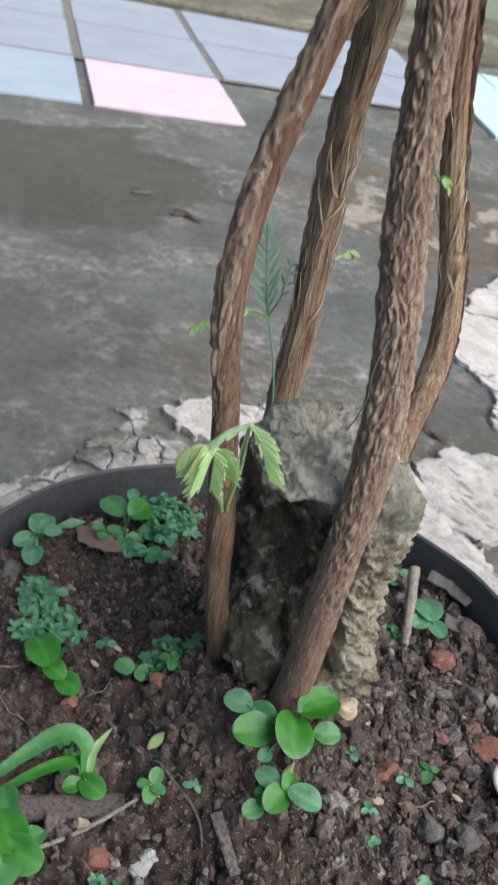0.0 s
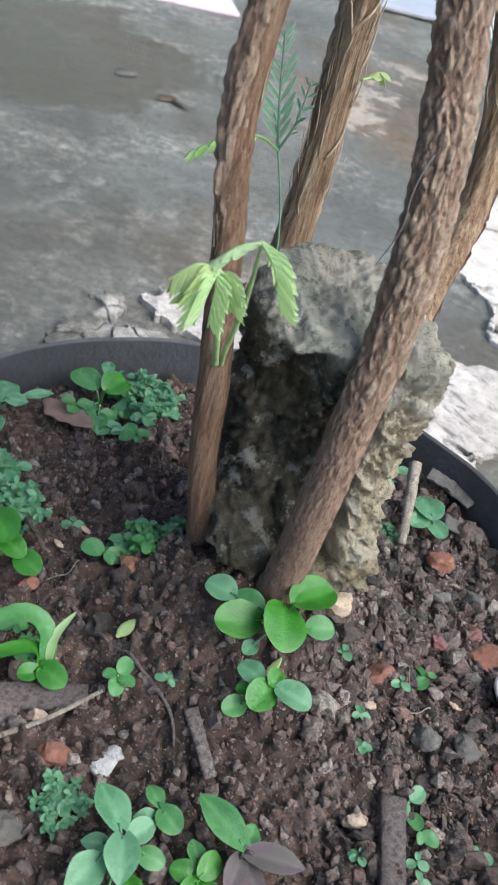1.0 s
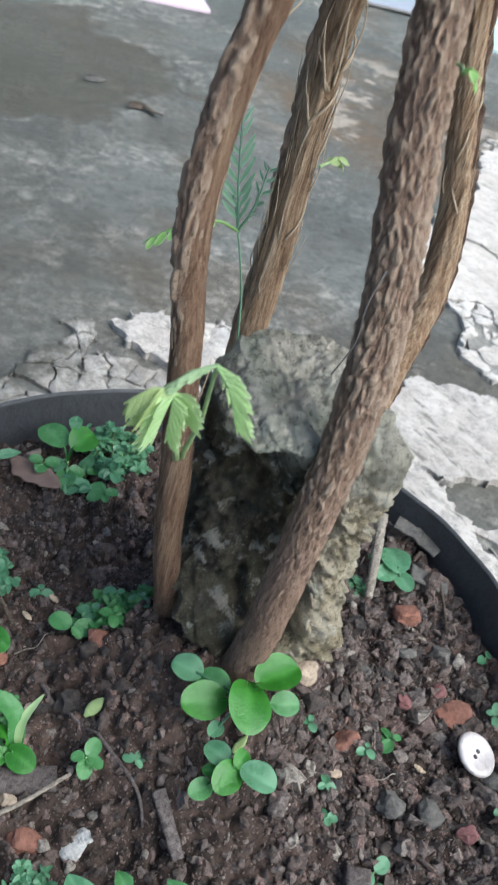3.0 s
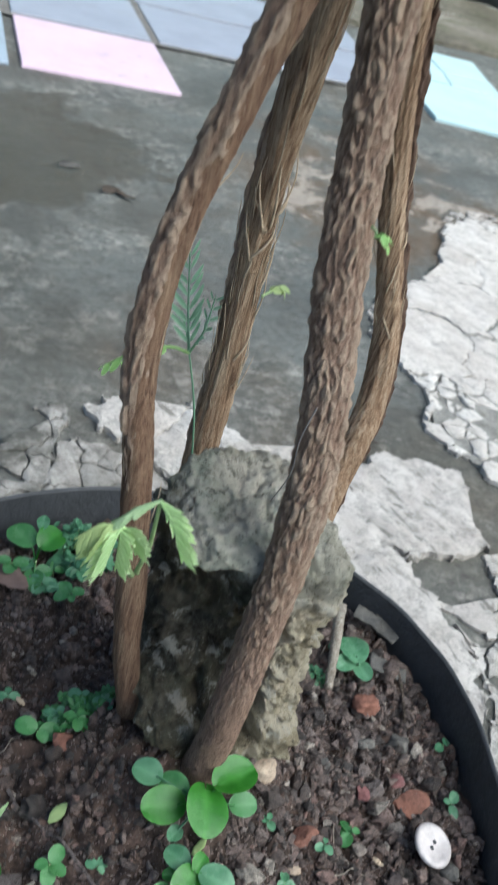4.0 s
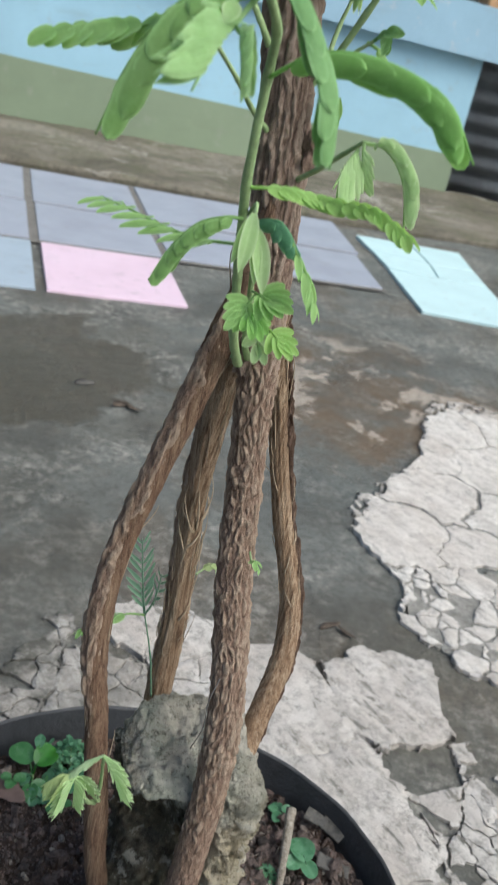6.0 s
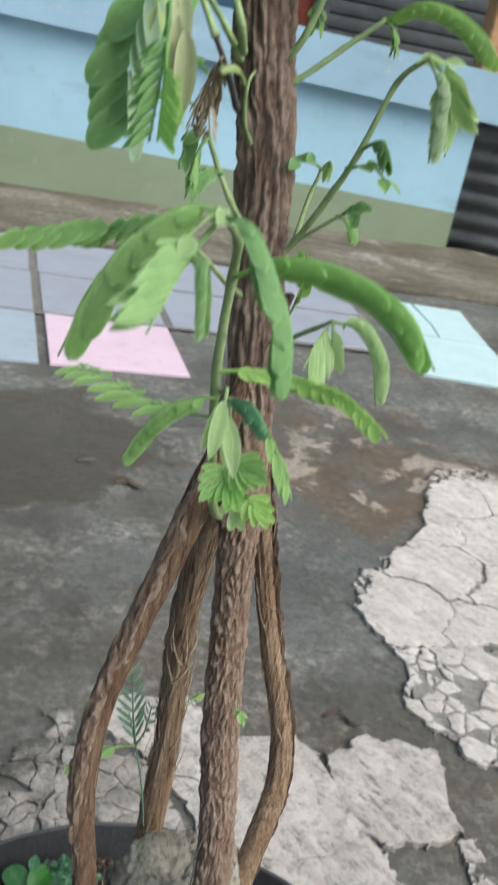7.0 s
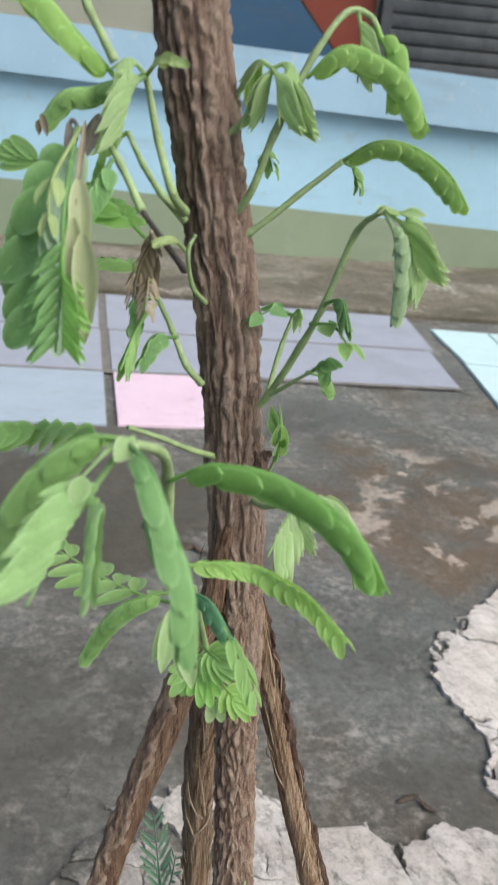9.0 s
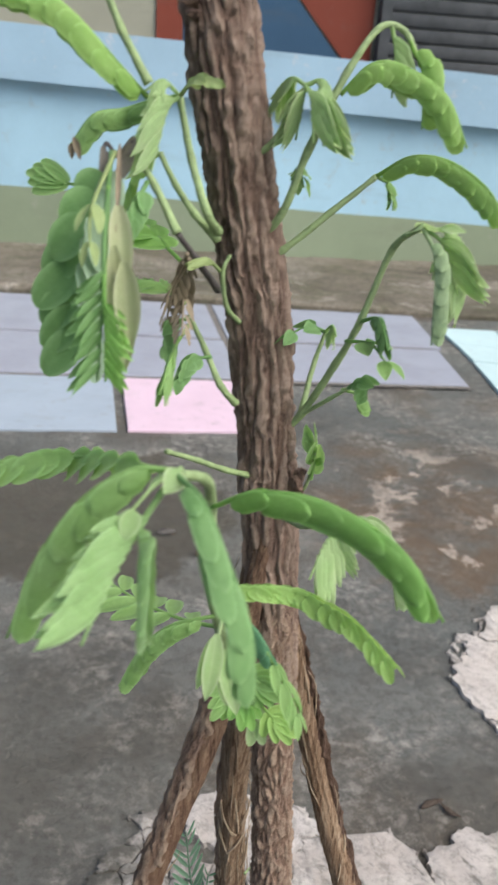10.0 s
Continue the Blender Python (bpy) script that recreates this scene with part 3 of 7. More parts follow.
def flakes(parent, outline, spacing, seed, gap, thick, skip=0.0, wobble=0.016, small=0.12, centres=(), material=LIME):
    """Cracked plates of old cement inside an outline: cells of one broken sheet."""
    rnd = random.Random(seed)
    poly = [Vector(p) for p in outline]
    pad = spacing * 1.5
    x0, x1 = min(p.x for p in poly) - pad, max(p.x for p in poly) + pad
    y0, y1 = min(p.y for p in poly) - pad, max(p.y for p in poly) + pad
    big = [Vector(p[:2]) for p in centres]
    seeds = big[:]
    for _ in range(1400):
        p = Vector((rnd.uniform(x0, x1), rnd.uniform(y0, y1)))
        if any((p - Vector(q[:2])).length < q[2] for q in centres):
            continue
        if all((p - q).length > spacing * rnd.uniform(0.45, 1.15) for q in seeds):
            seeds.append(p)
    for p in seeds[len(big):]:
        if rnd.random() < small:
            seeds += [p + Vector((rnd.gauss(0, 1), rnd.gauss(0, 1))) * spacing * 0.4 for _ in range(rnd.randint(2, 5))]

    def shift(p):
        w = Vector((noise.noise((p.x * 11, p.y * 11, seed)), noise.noise((p.x * 11, p.y * 11, seed + 9)))) * spacing * 0.3
        w += Vector((noise.noise((p.x * 34, p.y * 34, seed)), noise.noise((p.x * 34, p.y * 34, seed + 9)))) * wobble * 0.6
        w += Vector((noise.noise((p.x * 100, p.y * 100, seed)), noise.noise((p.x * 100, p.y * 100, seed + 5)))) * wobble * 0.35
        return w + Vector((noise.noise((p.x * 280, p.y * 280, seed)), noise.noise((p.x * 280, p.y * 280, seed + 5)))) * wobble * 0.16

    seeds = big + [p for p in seeds[len(big):] if inside(p + shift(p), poly)]
    for si, s in enumerate(seeds):
        if si >= len(big) and rnd.random() < skip:
            continue
        e = max(spacing, centres[si][2]) * 1.6 if si < len(big) else spacing * 1.5
        limit = [s + Vector((math.cos(k * 0.6283), math.sin(k * 0.6283))) * e * rnd.uniform(0.75, 1.1) for k in range(10)]
        cell = clip_cell(s, [q for q in seeds if q is not s and (q - s).length < 2.6 * e], limit)
        if len(cell) < 3:
            continue
        mid = sum(cell, Vector((0, 0))) / len(cell)
        ring = []
        g = gap * rnd.choice((0.3, 0.6, 1.0, 1.6))
        for a, b in zip(cell, cell[1:] + cell[:1]):
            n = max(2, int((b - a).length / 0.004))
            for k in range(n):
                p = a + (b - a) * (k / n)
                d = p - mid
                p = mid + d * max(0.35, 1 - g / max(d.length, 1e-4)) + shift(p)
                if not inside(p, poly):
                    edge = snap(p, poly)
                    p = edge + Vector((noise.noise((p.x * 60, p.y * 60, 1)), noise.noise((p.x * 60, p.y * 60, 8)))) * 0.009 + Vector((noise.noise((p.x * 200, p.y * 200, 1)), noise.noise((p.x * 200, p.y * 200, 8)))) * 0.004
                ring.append(p)
        ring = [p for p, q in zip(ring, ring[1:] + ring[:1]) if (p - q).length > 0.0012]
        n = len(ring)
        if n < 5:
            continue
        h, tilt, mid = thick * rnd.uniform(0.75, 1.2), Vector((rnd.gauss(0, 0.01), rnd.gauss(0, 0.01))), sum(ring, Vector((0, 0))) / n
        xs, ys = [p.x for p in ring], [p.y for p in ring]
        reach = max(max(xs) - min(xs), max(ys) - min(ys))
        tilt *= min(1.0, 0.15 / reach)
        net = max(0.004, min(0.008, reach / 12))
        inner = []
        for i in range(int((max(xs) - min(xs)) / net) + 1):
            for j in range(int((max(ys) - min(ys)) / net) + 1):
                p = Vector((min(xs) + (i + rnd.uniform(-0.3, 0.3)) * net, min(ys) + (j + rnd.uniform(-0.3, 0.3)) * net))
                if inside(p, ring) and min((p - q).length for q in ring) > net * 0.5:
                    inner.append(p)
        flat, _, tris, *_ = delaunay_2d_cdt(ring + inner, [(i, (i + 1) % n) for i in range(n)], [], 1, 1e-5)
        verts = []
        for p in flat:
            near = min((p - q).length for q in ring)
            dome = 0.7 + 0.3 * math.sqrt(min(1.0, near / 0.0035))
            verts.append((p.x, p.y, max(0.0004, h * dome + (p - mid).dot(tilt) + crust_z(p.x, p.y) * min(1.0, thick / 0.004))))
        faces = [tuple(t) for t in tris]
        o = len(verts)
        top = [min(range(len(flat)), key=lambda k: (flat[k] - p).length_squared) for p in ring]
        verts += [(p.x, p.y, -0.006) for p in ring] + [verts[k] for k in top]
        faces += [(o + i, o + (i + 1) % n, o + n + (i + 1) % n, o + n + i) for i in range(n)]
        under(raw("cement_flake", verts, faces, material), parent)


crust = thing("cement_crust", (0.9, 1.4, 0), "cracked white cement crust flaking off the yard floor", "cement crust", kind="structure")
# gritty lime dust in the cracks
flakes(crust, [(0.862, 1.492), (0.935, 1.595), (1.035, 1.69), (1.075, 1.78), (1.12, 1.872), (1.18, 1.912), (1.45, 1.98), (1.73, 1.94), (1.73, 1.45), (0.88, 1.424), (0.866, 1.44)], 0.4, 21, 0.0, 0.0007, 0.0, 0.006, 0.0, (), GRIT)
flakes(crust, [(0.885, 1.395), (1.02, 1.405), (1.3, 1.42), (1.48, 1.3), (1.3, 1.11), (1.0, 1.168), (0.944, 1.194), (0.898, 1.22), (0.882, 1.25), (0.862, 1.30), (0.89, 1.36)], 0.4, 22, 0.0, 0.0007, 0.0, 0.006, 0.0, (), GRIT)
flakes(crust, [(0.845, 1.498), (0.93, 1.605), (0.952, 1.641), (1.03, 1.70), (1.068, 1.789), (1.115, 1.885), (1.175, 1.925), (1.26, 1.905), (1.45, 2.0), (1.75, 1.95), (1.75, 1.44), (1.05, 1.42), (0.936, 1.412), (0.869, 1.412), (0.855, 1.44)], 0.13, 3, 0.0026, 0.0044, 0.0, 0.014, 0.0,
       ((1.02, 1.592, 0.10), (0.935, 1.472, 0.09), (1.172, 1.707, 0.11), (1.155, 1.862, 0.06), (1.09, 1.768, 0.045), (1.115, 1.535, 0.08), (1.03, 1.445, 0.05)), LIME_SMOOTH)
flakes(crust, [(0.872, 1.402), (1.019, 1.414), (1.3, 1.43), (1.5, 1.3), (1.3, 1.1), (1.0, 1.16), (0.939, 1.186), (0.891, 1.212), (0.874, 1.24), (0.864, 1.269), (0.849, 1.299), (0.878, 1.36)], 0.034, 4, 0.0028, 0.0042, 0.14, 0.009, 0.8,
       ((0.993, 1.372, 0.045), (0.965, 1.31, 0.04), (0.915, 1.225, 0.03), (1.07, 1.35, 0.05)), LIME_SMOOTH)
# round the pot
flakes(crust, [(0.724, 1.218), (0.768, 1.242), (0.802, 1.238), (0.852, 1.22), (0.855, 1.193), (0.841, 1.167), (0.84, 1.111), (0.796, 1.097), (0.753, 1.097), (0.727, 1.131), (0.713, 1.166)], 0.10, 5, 0.0006, 0.006, 0.0, 0.010, 0.0, ((0.785, 1.17, 0.09),))
flakes(crust, [(0.60, 1.245), (0.652, 1.232), (0.69, 1.245), (0.710, 1.22), (0.703, 1.165), (0.719, 1.132), (0.748, 1.088), (0.755, 1.045), (0.768, 0.985), (0.755, 0.93), (0.712, 0.86), (0.69, 0.72), (0.58, 0.72), (0.56, 1.0)], 0.15, 6, 0.0005, 0.005, 0.0, 0.012, 0.0, ((0.71, 1.0, 0.08), (0.66, 1.2, 0.07), (0.69, 0.88, 0.07)))
flakes(crust, [(0.760, 1.045), (0.80, 1.034), (0.845, 1.062), (0.862, 1.0), (0.834, 0.93), (0.80, 0.80), (0.70, 0.78), (0.716, 0.855), (0.763, 0.925), (0.774, 0.97), (0.772, 1.01)], 0.05, 11, 0.0016, 0.003, 0.4, 0.016, 0.4)
flakes(crust, [(0.468, 1.288), (0.486, 1.306), (0.515, 1.315), (0.545, 1.298), (0.576, 1.306), (0.603, 1.281), (0.625, 1.245), (0.62, 1.14), (0.57, 1.12), (0.54, 1.19), (0.514, 1.235), (0.496, 1.245), (0.479, 1.260)], 0.09, 7, 0.0007, 0.005, 0.0, 0.012, 0.3, ((0.512, 1.28, 0.05),))
flakes(crust, [(0.437, 1.231), (0.45, 1.242), (0.474, 1.234), (0.493, 1.222), (0.510, 1.222), (0.535, 1.18), (0.56, 1.11), (0.50, 1.0), (0.40, 1.0), (0.415, 1.15), (0.432, 1.19)], 0.04, 27, 0.0012, 0.004, 0.1, 0.014, 0.4, (), LIME_DIRTY)
flakes(crust, [(0.20, 1.12), (0.30, 1.15), (0.36, 1.185), (0.385, 1.222), (0.402, 1.249), (0.419, 1.284), (0.443, 1.290), (0.444, 1.262), (0.434, 1.235), (0.428, 1.19), (0.41, 1.15), (0.395, 1.0), (0.22, 0.94)], 0.04, 17, 0.0012, 0.0035, 0.12, 0.014, 0.5, (), LIME_GREY)
flakes(crust, [(1.12, 1.905), (1.16, 1.955), (1.24, 1.965), (1.3, 1.93), (1.24, 1.91), (1.17, 1.93)], 0.02, 13, 0.003, 0.004, 0.3, 0.01)
flakes(crust, [(0.85, 1.51), (0.90, 1.56), (0.94, 1.63), (0.90, 1.62), (0.86, 1.55)], 0.022, 10, 0.004, 0.004, 0.35, 0.01)
flakes(crust, [(0.83, 1.10), (0.90, 1.10), (0.93, 1.02), (0.88, 0.92), (0.83, 1.0)], 0.026, 12, 0.005, 0.004, 0.5, 0.012)


def sheet(xs, rows):
    """A surface through rows of points: each row a function of x that gives y and z."""
    v = [(x, *f(x)) for f in rows for x in xs]
    n = len(xs)
    return v, [(k * n + i, k * n + i + 1, k * n + n + i + 1, k * n + n + i) for k in range(len(rows) - 1) for i in range(n - 1)]


def kerb_front(x):
    return 3.475 - 0.105 * min(x, 1.6) + 0.012 * noise.noise((x * 5, 0, 0)) + 0.006 * noise.noise((x * 24, 0, 4))


def kerb_row(f):
    def row(x):
        y = kerb_front(x) + (4.1 - kerb_front(x)) * f
        return y, 0.028 - 0.008 * x + 0.012 * f + 0.008 * noise.noise((x * 6, y * 6, 2)) + 0.003 * noise.noise((x * 25, y * 25, 2))
    return row


kx = list(np.arange(-3.0, 4.5, 0.02))
kv, kf = sheet(kx, [lambda x: (kerb_front(x) + 0.01, -0.02), lambda x: (kerb_front(x) - 0.004, 0.012)] + [kerb_row(f) for f in np.linspace(0.01, 1.0, 24)])
tagged(raw("kerb", kv, kf, KERB), "low rough mossy concrete ledge along the painted wall", "kerb", kind="structure")


def slab(bm, x0, x1, y0, y1, low, high, n=40):
    """A wall piece whose lower and upper edges follow the fall of the yard."""
    ring = []
    for i in range(n + 1):
        x = x0 + (x1 - x0) * i / n
        ring.append([bm.verts.new(q) for q in ((x, y0, low(x)), (x, y0, high(x)), (x, y1, high(x)), (x, y1, low(x)))])
    for a, b in zip(ring, ring[1:]):
        for k in range(4):
            bm.faces.new((a[k], b[k], b[(k + 1) % 4], a[(k + 1) % 4]))
    bm.faces.new(ring[0]), bm.faces.new(list(reversed(ring[-1])))
    return bm


def z_green(x):
    return 0.252 - 0.036 * x + 0.004 * noise.noise((x * 3, 5, 0))


WALL_END = 2.06
wall = thing("wall_back", (0, 4.14, 0), "low light blue parapet wall with an olive green painted foot", "wall", kind="structure")
under(part("painted_foot", slab(bmesh.new(), -3.0, WALL_END, 4.08, 4.2, lambda x: -0.03, z_green), WALL_GREEN, None, "olive green painted wall foot", False), wall)
under(part("wall_body", slab(bmesh.new(), -3.0, WALL_END, 4.082, 4.2, z_green, lambda x: 0.64 - 0.036 * x), WALL_BLUE, None, "light blue painted wall", False), wall)
rail_bm = slab(bmesh.new(), -3.0, 4.6, 4.02, 4.26, lambda x: 0.628 - 0.036 * x, lambda x: 0.812 - 0.035 * x)
under(part("coping", rail_bm, RAIL_BLUE, None, "worn light blue coping beam", False), wall)

sheet_bm = bmesh.new()
rows = []
for k in range(90):
    z = -0.03 + 0.66 * k / 89
    rows.append([sheet_bm.verts.new((x, 4.13 + 0.016 * math.sin(z * 2 * math.pi / 0.085), z - 0.036 * (x - 2))) for x in (WALL_END + 0.01, 3.0, 4.5)])
for a, b in zip(rows, rows[1:]):
    for i in range(2):
        sheet_bm.faces.new((a[i], a[i + 1], b[i + 1], b[i]))
bmesh.ops.solidify(sheet_bm, geom=sheet_bm.faces[:], thickness=0.002)
tagged(part("corrugated_sheet", sheet_bm, METAL_DARK), "dark grey corrugated metal sheet closing the gap beside the wall", "metal sheet", kind="structure")

# what shows over the parapet: the painted house front, a roller shutter and a wooden post
tagged(part("floor", box(bmesh.new(), -4, 6, 4.26, 8, -0.1, -0.02), CONCRETE, None, "", False), "concrete veranda floor behind the parapet", "floor", kind="structure")
house = thing("wall_house", (0, 4.9, 0), "house front painted in blue, red and pale olive fields", "wall", kind="structure")
under(part("wall_body", box(bmesh.new(), -4, 6, 4.86, 5.0, -0.02, 2.6), MURAL_PALE, None, "", False), house)


def field(quad, material, label):
    v = [(x, y, z) for y in (4.845, 4.865) for x, z in quad]
    n = len(quad)
    f = [tuple(range(n))] + [(i, n + i, n + (i + 1) % n, (i + 1) % n) for i in range(n)]
    under(raw("painted_panel", v, f, material, None, label, False), house)


field([(0.505, 0.5), (0.62, 0.5), (0.62, 2.2), (0.505, 2.2)], MURAL_RED, "brick red painted panel")
field([(0.625, 0.5), (1.5, 0.5), (1.345, 0.76), (1.05, 1.08), (0.625, 1.5)], MURAL_BLUE, "dark blue painted panel")
field([(1.475, 0.56), (1.475, 2.2), (0.66, 2.2), (0.63, 1.515), (1.06, 1.085), (1.355, 0.765)], MURAL_RED, "brick red painted panel")
shutter = thing("roller_shutter", (2.3, 4.8, 0), "dark grey ribbed metal roller shutter, closed", "shutter")
for k in range(26):
    z = 0.55 + 0.062 * k
    bm = bmesh.new()
    prof = [(4.80 - 0.007 * math.sin(math.pi * j / 6), z + 0.058 * j / 6) for j in range(7)]
    ring = [[bm.verts.new((x, y, zz)) for y, zz in prof + [(4.83, z + 0.058), (4.83, z)]] for x in (1.54, 3.6)]
    for i in range(9):
        bm.faces.new((ring[0][i], ring[1][i], ring[1][(i + 1) % 9], ring[0][(i + 1) % 9]))
    under(part("slat", bm, SHUTTER), shutter)
under(part("guide_rail", box(bmesh.new(), 1.49, 1.54, 4.78, 4.845, -0.02, 2.2, 0.003), SHUTTER, None, "", False), shutter)
tagged(part("post", box(bmesh.new(), 2.005, 2.115, 4.07, 4.17, 0.735, 2.6, 0.006), POST_WOOD, None, "", False), "squared orange-brown wooden post standing on the coping", "post", kind="structure")
# roof slab out of view, added to darken the house front
tagged(part("veranda_roof", box(bmesh.new(), -4, 6, 3.95, 5.0, 2.6, 2.66), METAL_DARK, None, "", False), "unseen metal roof added to shade the veranda", "roof", kind="structure")

# ---- the pot ----
PX, PY, PZ = 0.4525, 0.8227, 0.151


def ring_mesh(profile, n, wave):
    verts, faces = [], []
    for r, z in profile:
        for k in range(n):
            w = 2 * math.pi * k / n
            rr = r + wave * (noise.noise((math.cos(w) * 1.5, math.sin(w) * 1.5, 2)) + 0.35 * noise.noise((math.cos(w) * 6, math.sin(w) * 6, 8))) * min(1, z / 0.1)
            verts.append((PX + rr * math.cos(w), PY + rr * math.sin(w), z + wave * 0.5 * noise.noise((math.cos(w) * 2, math.sin(w) * 2, 5)) * (z > 0.1)))
    m = len(profile)
    for i in range(m - 1):
        for k in range(n):
            j = (k + 1) % n
            faces.append((i * n + k, i * n + j, i * n + n + j, i * n + n + k))
    return verts, faces


pot = thing("plant_pot", (PX, PY, 0), "wide black plastic plant pot with a dusty rim", "plant pot")
v, f = ring_mesh([(0.02, 0.003), (0.128, 0.003), (0.134, 0.0), (0.140, 0.004), (0.1828, PZ - 0.02), (0.1838, PZ - 0.010)], 144, 0.004)
under(raw("pot_wall", v, f, POT), pot)
v, f = ring_mesh([(0.1838, PZ - 0.012), (0.1862, PZ - 0.011), (0.1867, PZ - 0.004), (0.1862, PZ - 0.0006), (0.1852, PZ), (0.1842, PZ - 0.002)], 144, 0.004)
under(raw("rim", v, f, POT_RIM, None, "dusty grey rolled rim"), pot)
v, f = ring_mesh([(0.1842, PZ - 0.002), (0.1830, PZ - 0.010), (0.1798, PZ - 0.03), (0.1765, 0.10), (0.173, 0.08)], 144, 0.004)
under(raw("inner_wall", v, f, POT), pot)


# ---- soil ----
def soil_z(x, y):
    r = math.hypot(x - 0.462, y - 0.812)
    z = 0.129 + 0.043 * math.exp(-((r / 0.058) ** 2))
    clod = abs(noise.noise((x * 95, y * 95, 4)))
    return z + 0.006 * noise.noise((x * 22, y * 22, 0)) + 0.0052 * noise.noise((x * 55, y * 55, 4)) - 0.005 * (1 - min(1, clod * 2.2)) + 0.0018 * noise.noise((x * 120, y * 120, 2)) + 0.0026 * noise.noise((x * 190, y * 190, 8))


verts, faces = [(PX, PY, soil_z(PX, PY))], []
NR, NA = 210, 560
for i in range(1, NR + 1):
    r = 0.1775 * i / NR
    for k in range(NA):
        w = 2 * math.pi * k / NA
        x, y = PX + r * math.cos(w), PY + r * math.sin(w)
        verts.append((x, y, soil_z(x, y)))
faces += [(0, 1 + k, 1 + (k + 1) % NA) for k in range(NA)]
for i in range(NR - 1):
    for k in range(NA):
        a, b = 1 + i * NA + k, 1 + i * NA + (k + 1) % NA
        faces.append((a, a + NA, b + NA, b))
tagged(raw("soil", verts, faces, SOIL), "dark moist crumbly potting soil heaped in the pot", "soil", kind="structure")

G = (1 + 5 ** 0.5) / 2
ICO_V = [Vector(p).normalized() for p in ((-1, G, 0), (1, G, 0), (-1, -G, 0), (1, -G, 0), (0, -1, G), (0, 1, G), (0, -1, -G), (0, 1, -G), (G, 0, -1), (G, 0, 1), (-G, 0, -1), (-G, 0, 1))]
ICO_F = []
for a in range(12):
    for b in range(a + 1, 12):
        for c in range(b + 1, 12):
            if max((ICO_V[a] - ICO_V[b]).length, (ICO_V[b] - ICO_V[c]).length, (ICO_V[a] - ICO_V[c]).length) < 1.1:
                out = (ICO_V[b] - ICO_V[a]).cross(ICO_V[c] - ICO_V[a]).dot(ICO_V[a]) > 0
                ICO_F.append((a, b, c) if out else (a, c, b))
rnd = random.Random(11)
verts, faces = [], []
for _ in range(52000):
    w, r = rnd.uniform(0, 2 * math.pi), 0.176 * math.sqrt(rnd.random())
    x, y = PX + r * math.cos(w), PY + r * math.sin(w)
    rich = 0.5 + 0.5 * noise.noise((x * 25, y * 25, 3)) + (0.5 if x > 0.48 else 0.0)
    if rnd.random() > rich + 0.25:
        continue
    s = min(0.0036, 0.0005 * (1 - rnd.random()) ** -0.52) * (1.25 if x > 0.48 else 0.9)
    q = Euler((rnd.uniform(0, 6.3), rnd.uniform(0, 6.3), rnd.uniform(0, 6.3))).to_matrix()
    st = Vector((rnd.uniform(0.5, 1.5), rnd.uniform(0.5, 1.3), rnd.uniform(0.4, 0.9))) * s
    o, c = len(verts), Vector((x, y, soil_z(x, y) + s * rnd.uniform(-0.45, 0.25)))
    for p in ICO_V:
        verts.append(c + q @ Vector((p.x * st.x, p.y * st.y, p.z * st.z)) * rnd.uniform(0.5, 1.35))
    faces += [(a + o, b + o, d + o) for a, b, d in ICO_F]
# clods: broken lumps of some millimetres, more of them on the stony side
ball = bmesh.new()
bmesh.ops.create_icosphere(ball, subdivisions=2, radius=1.0)
BALL_V, BALL_F = [v.co.copy() for v in ball.verts], [tuple(v.index for v in f.verts) for f in ball.faces]
ball.free()
for _ in range(1500):
    w, r = rnd.uniform(0, 2 * math.pi), 0.172 * math.sqrt(rnd.random())
    x, y = PX + r * math.cos(w), PY + r * math.sin(w)
    if math.hypot(x - 0.47, y - 0.83) < 0.035 or rnd.random() > (0.95 if x > 0.48 else 0.5):
        continue
    s = min(0.0066, 0.0017 * (1 - rnd.random()) ** -0.42)
    off = Vector((rnd.uniform(0, 90), rnd.uniform(0, 90), 0))
    q = Euler((rnd.uniform(0, 6.3), rnd.uniform(0, 6.3), rnd.uniform(0, 6.3))).to_matrix()
    st = Vector((rnd.uniform(0.8, 1.3), rnd.uniform(0.7, 1.1), rnd.uniform(0.55, 0.85))) * s
    o, c = len(verts), Vector((x, y, soil_z(x, y) + s * rnd.uniform(-0.25, 0.2)))
    for p in BALL_V:
        k = 1 + 0.6 * noise.noise(p * 1.3 + off) + 0.5 * noise.noise(p * 3.1 + off)
        verts.append(c + q @ Vector((p.x * st.x, p.y * st.y, p.z * st.z)) * max(0.35, k))
    faces += [(a + o, b + o, d + o) for a, b, d in BALL_F]
tagged(raw("soil_crumbs", verts, faces, CRUMB, smooth=False), "loose brown, black and reddish soil crumbs and grit", "soil crumbs", kind="stuff")


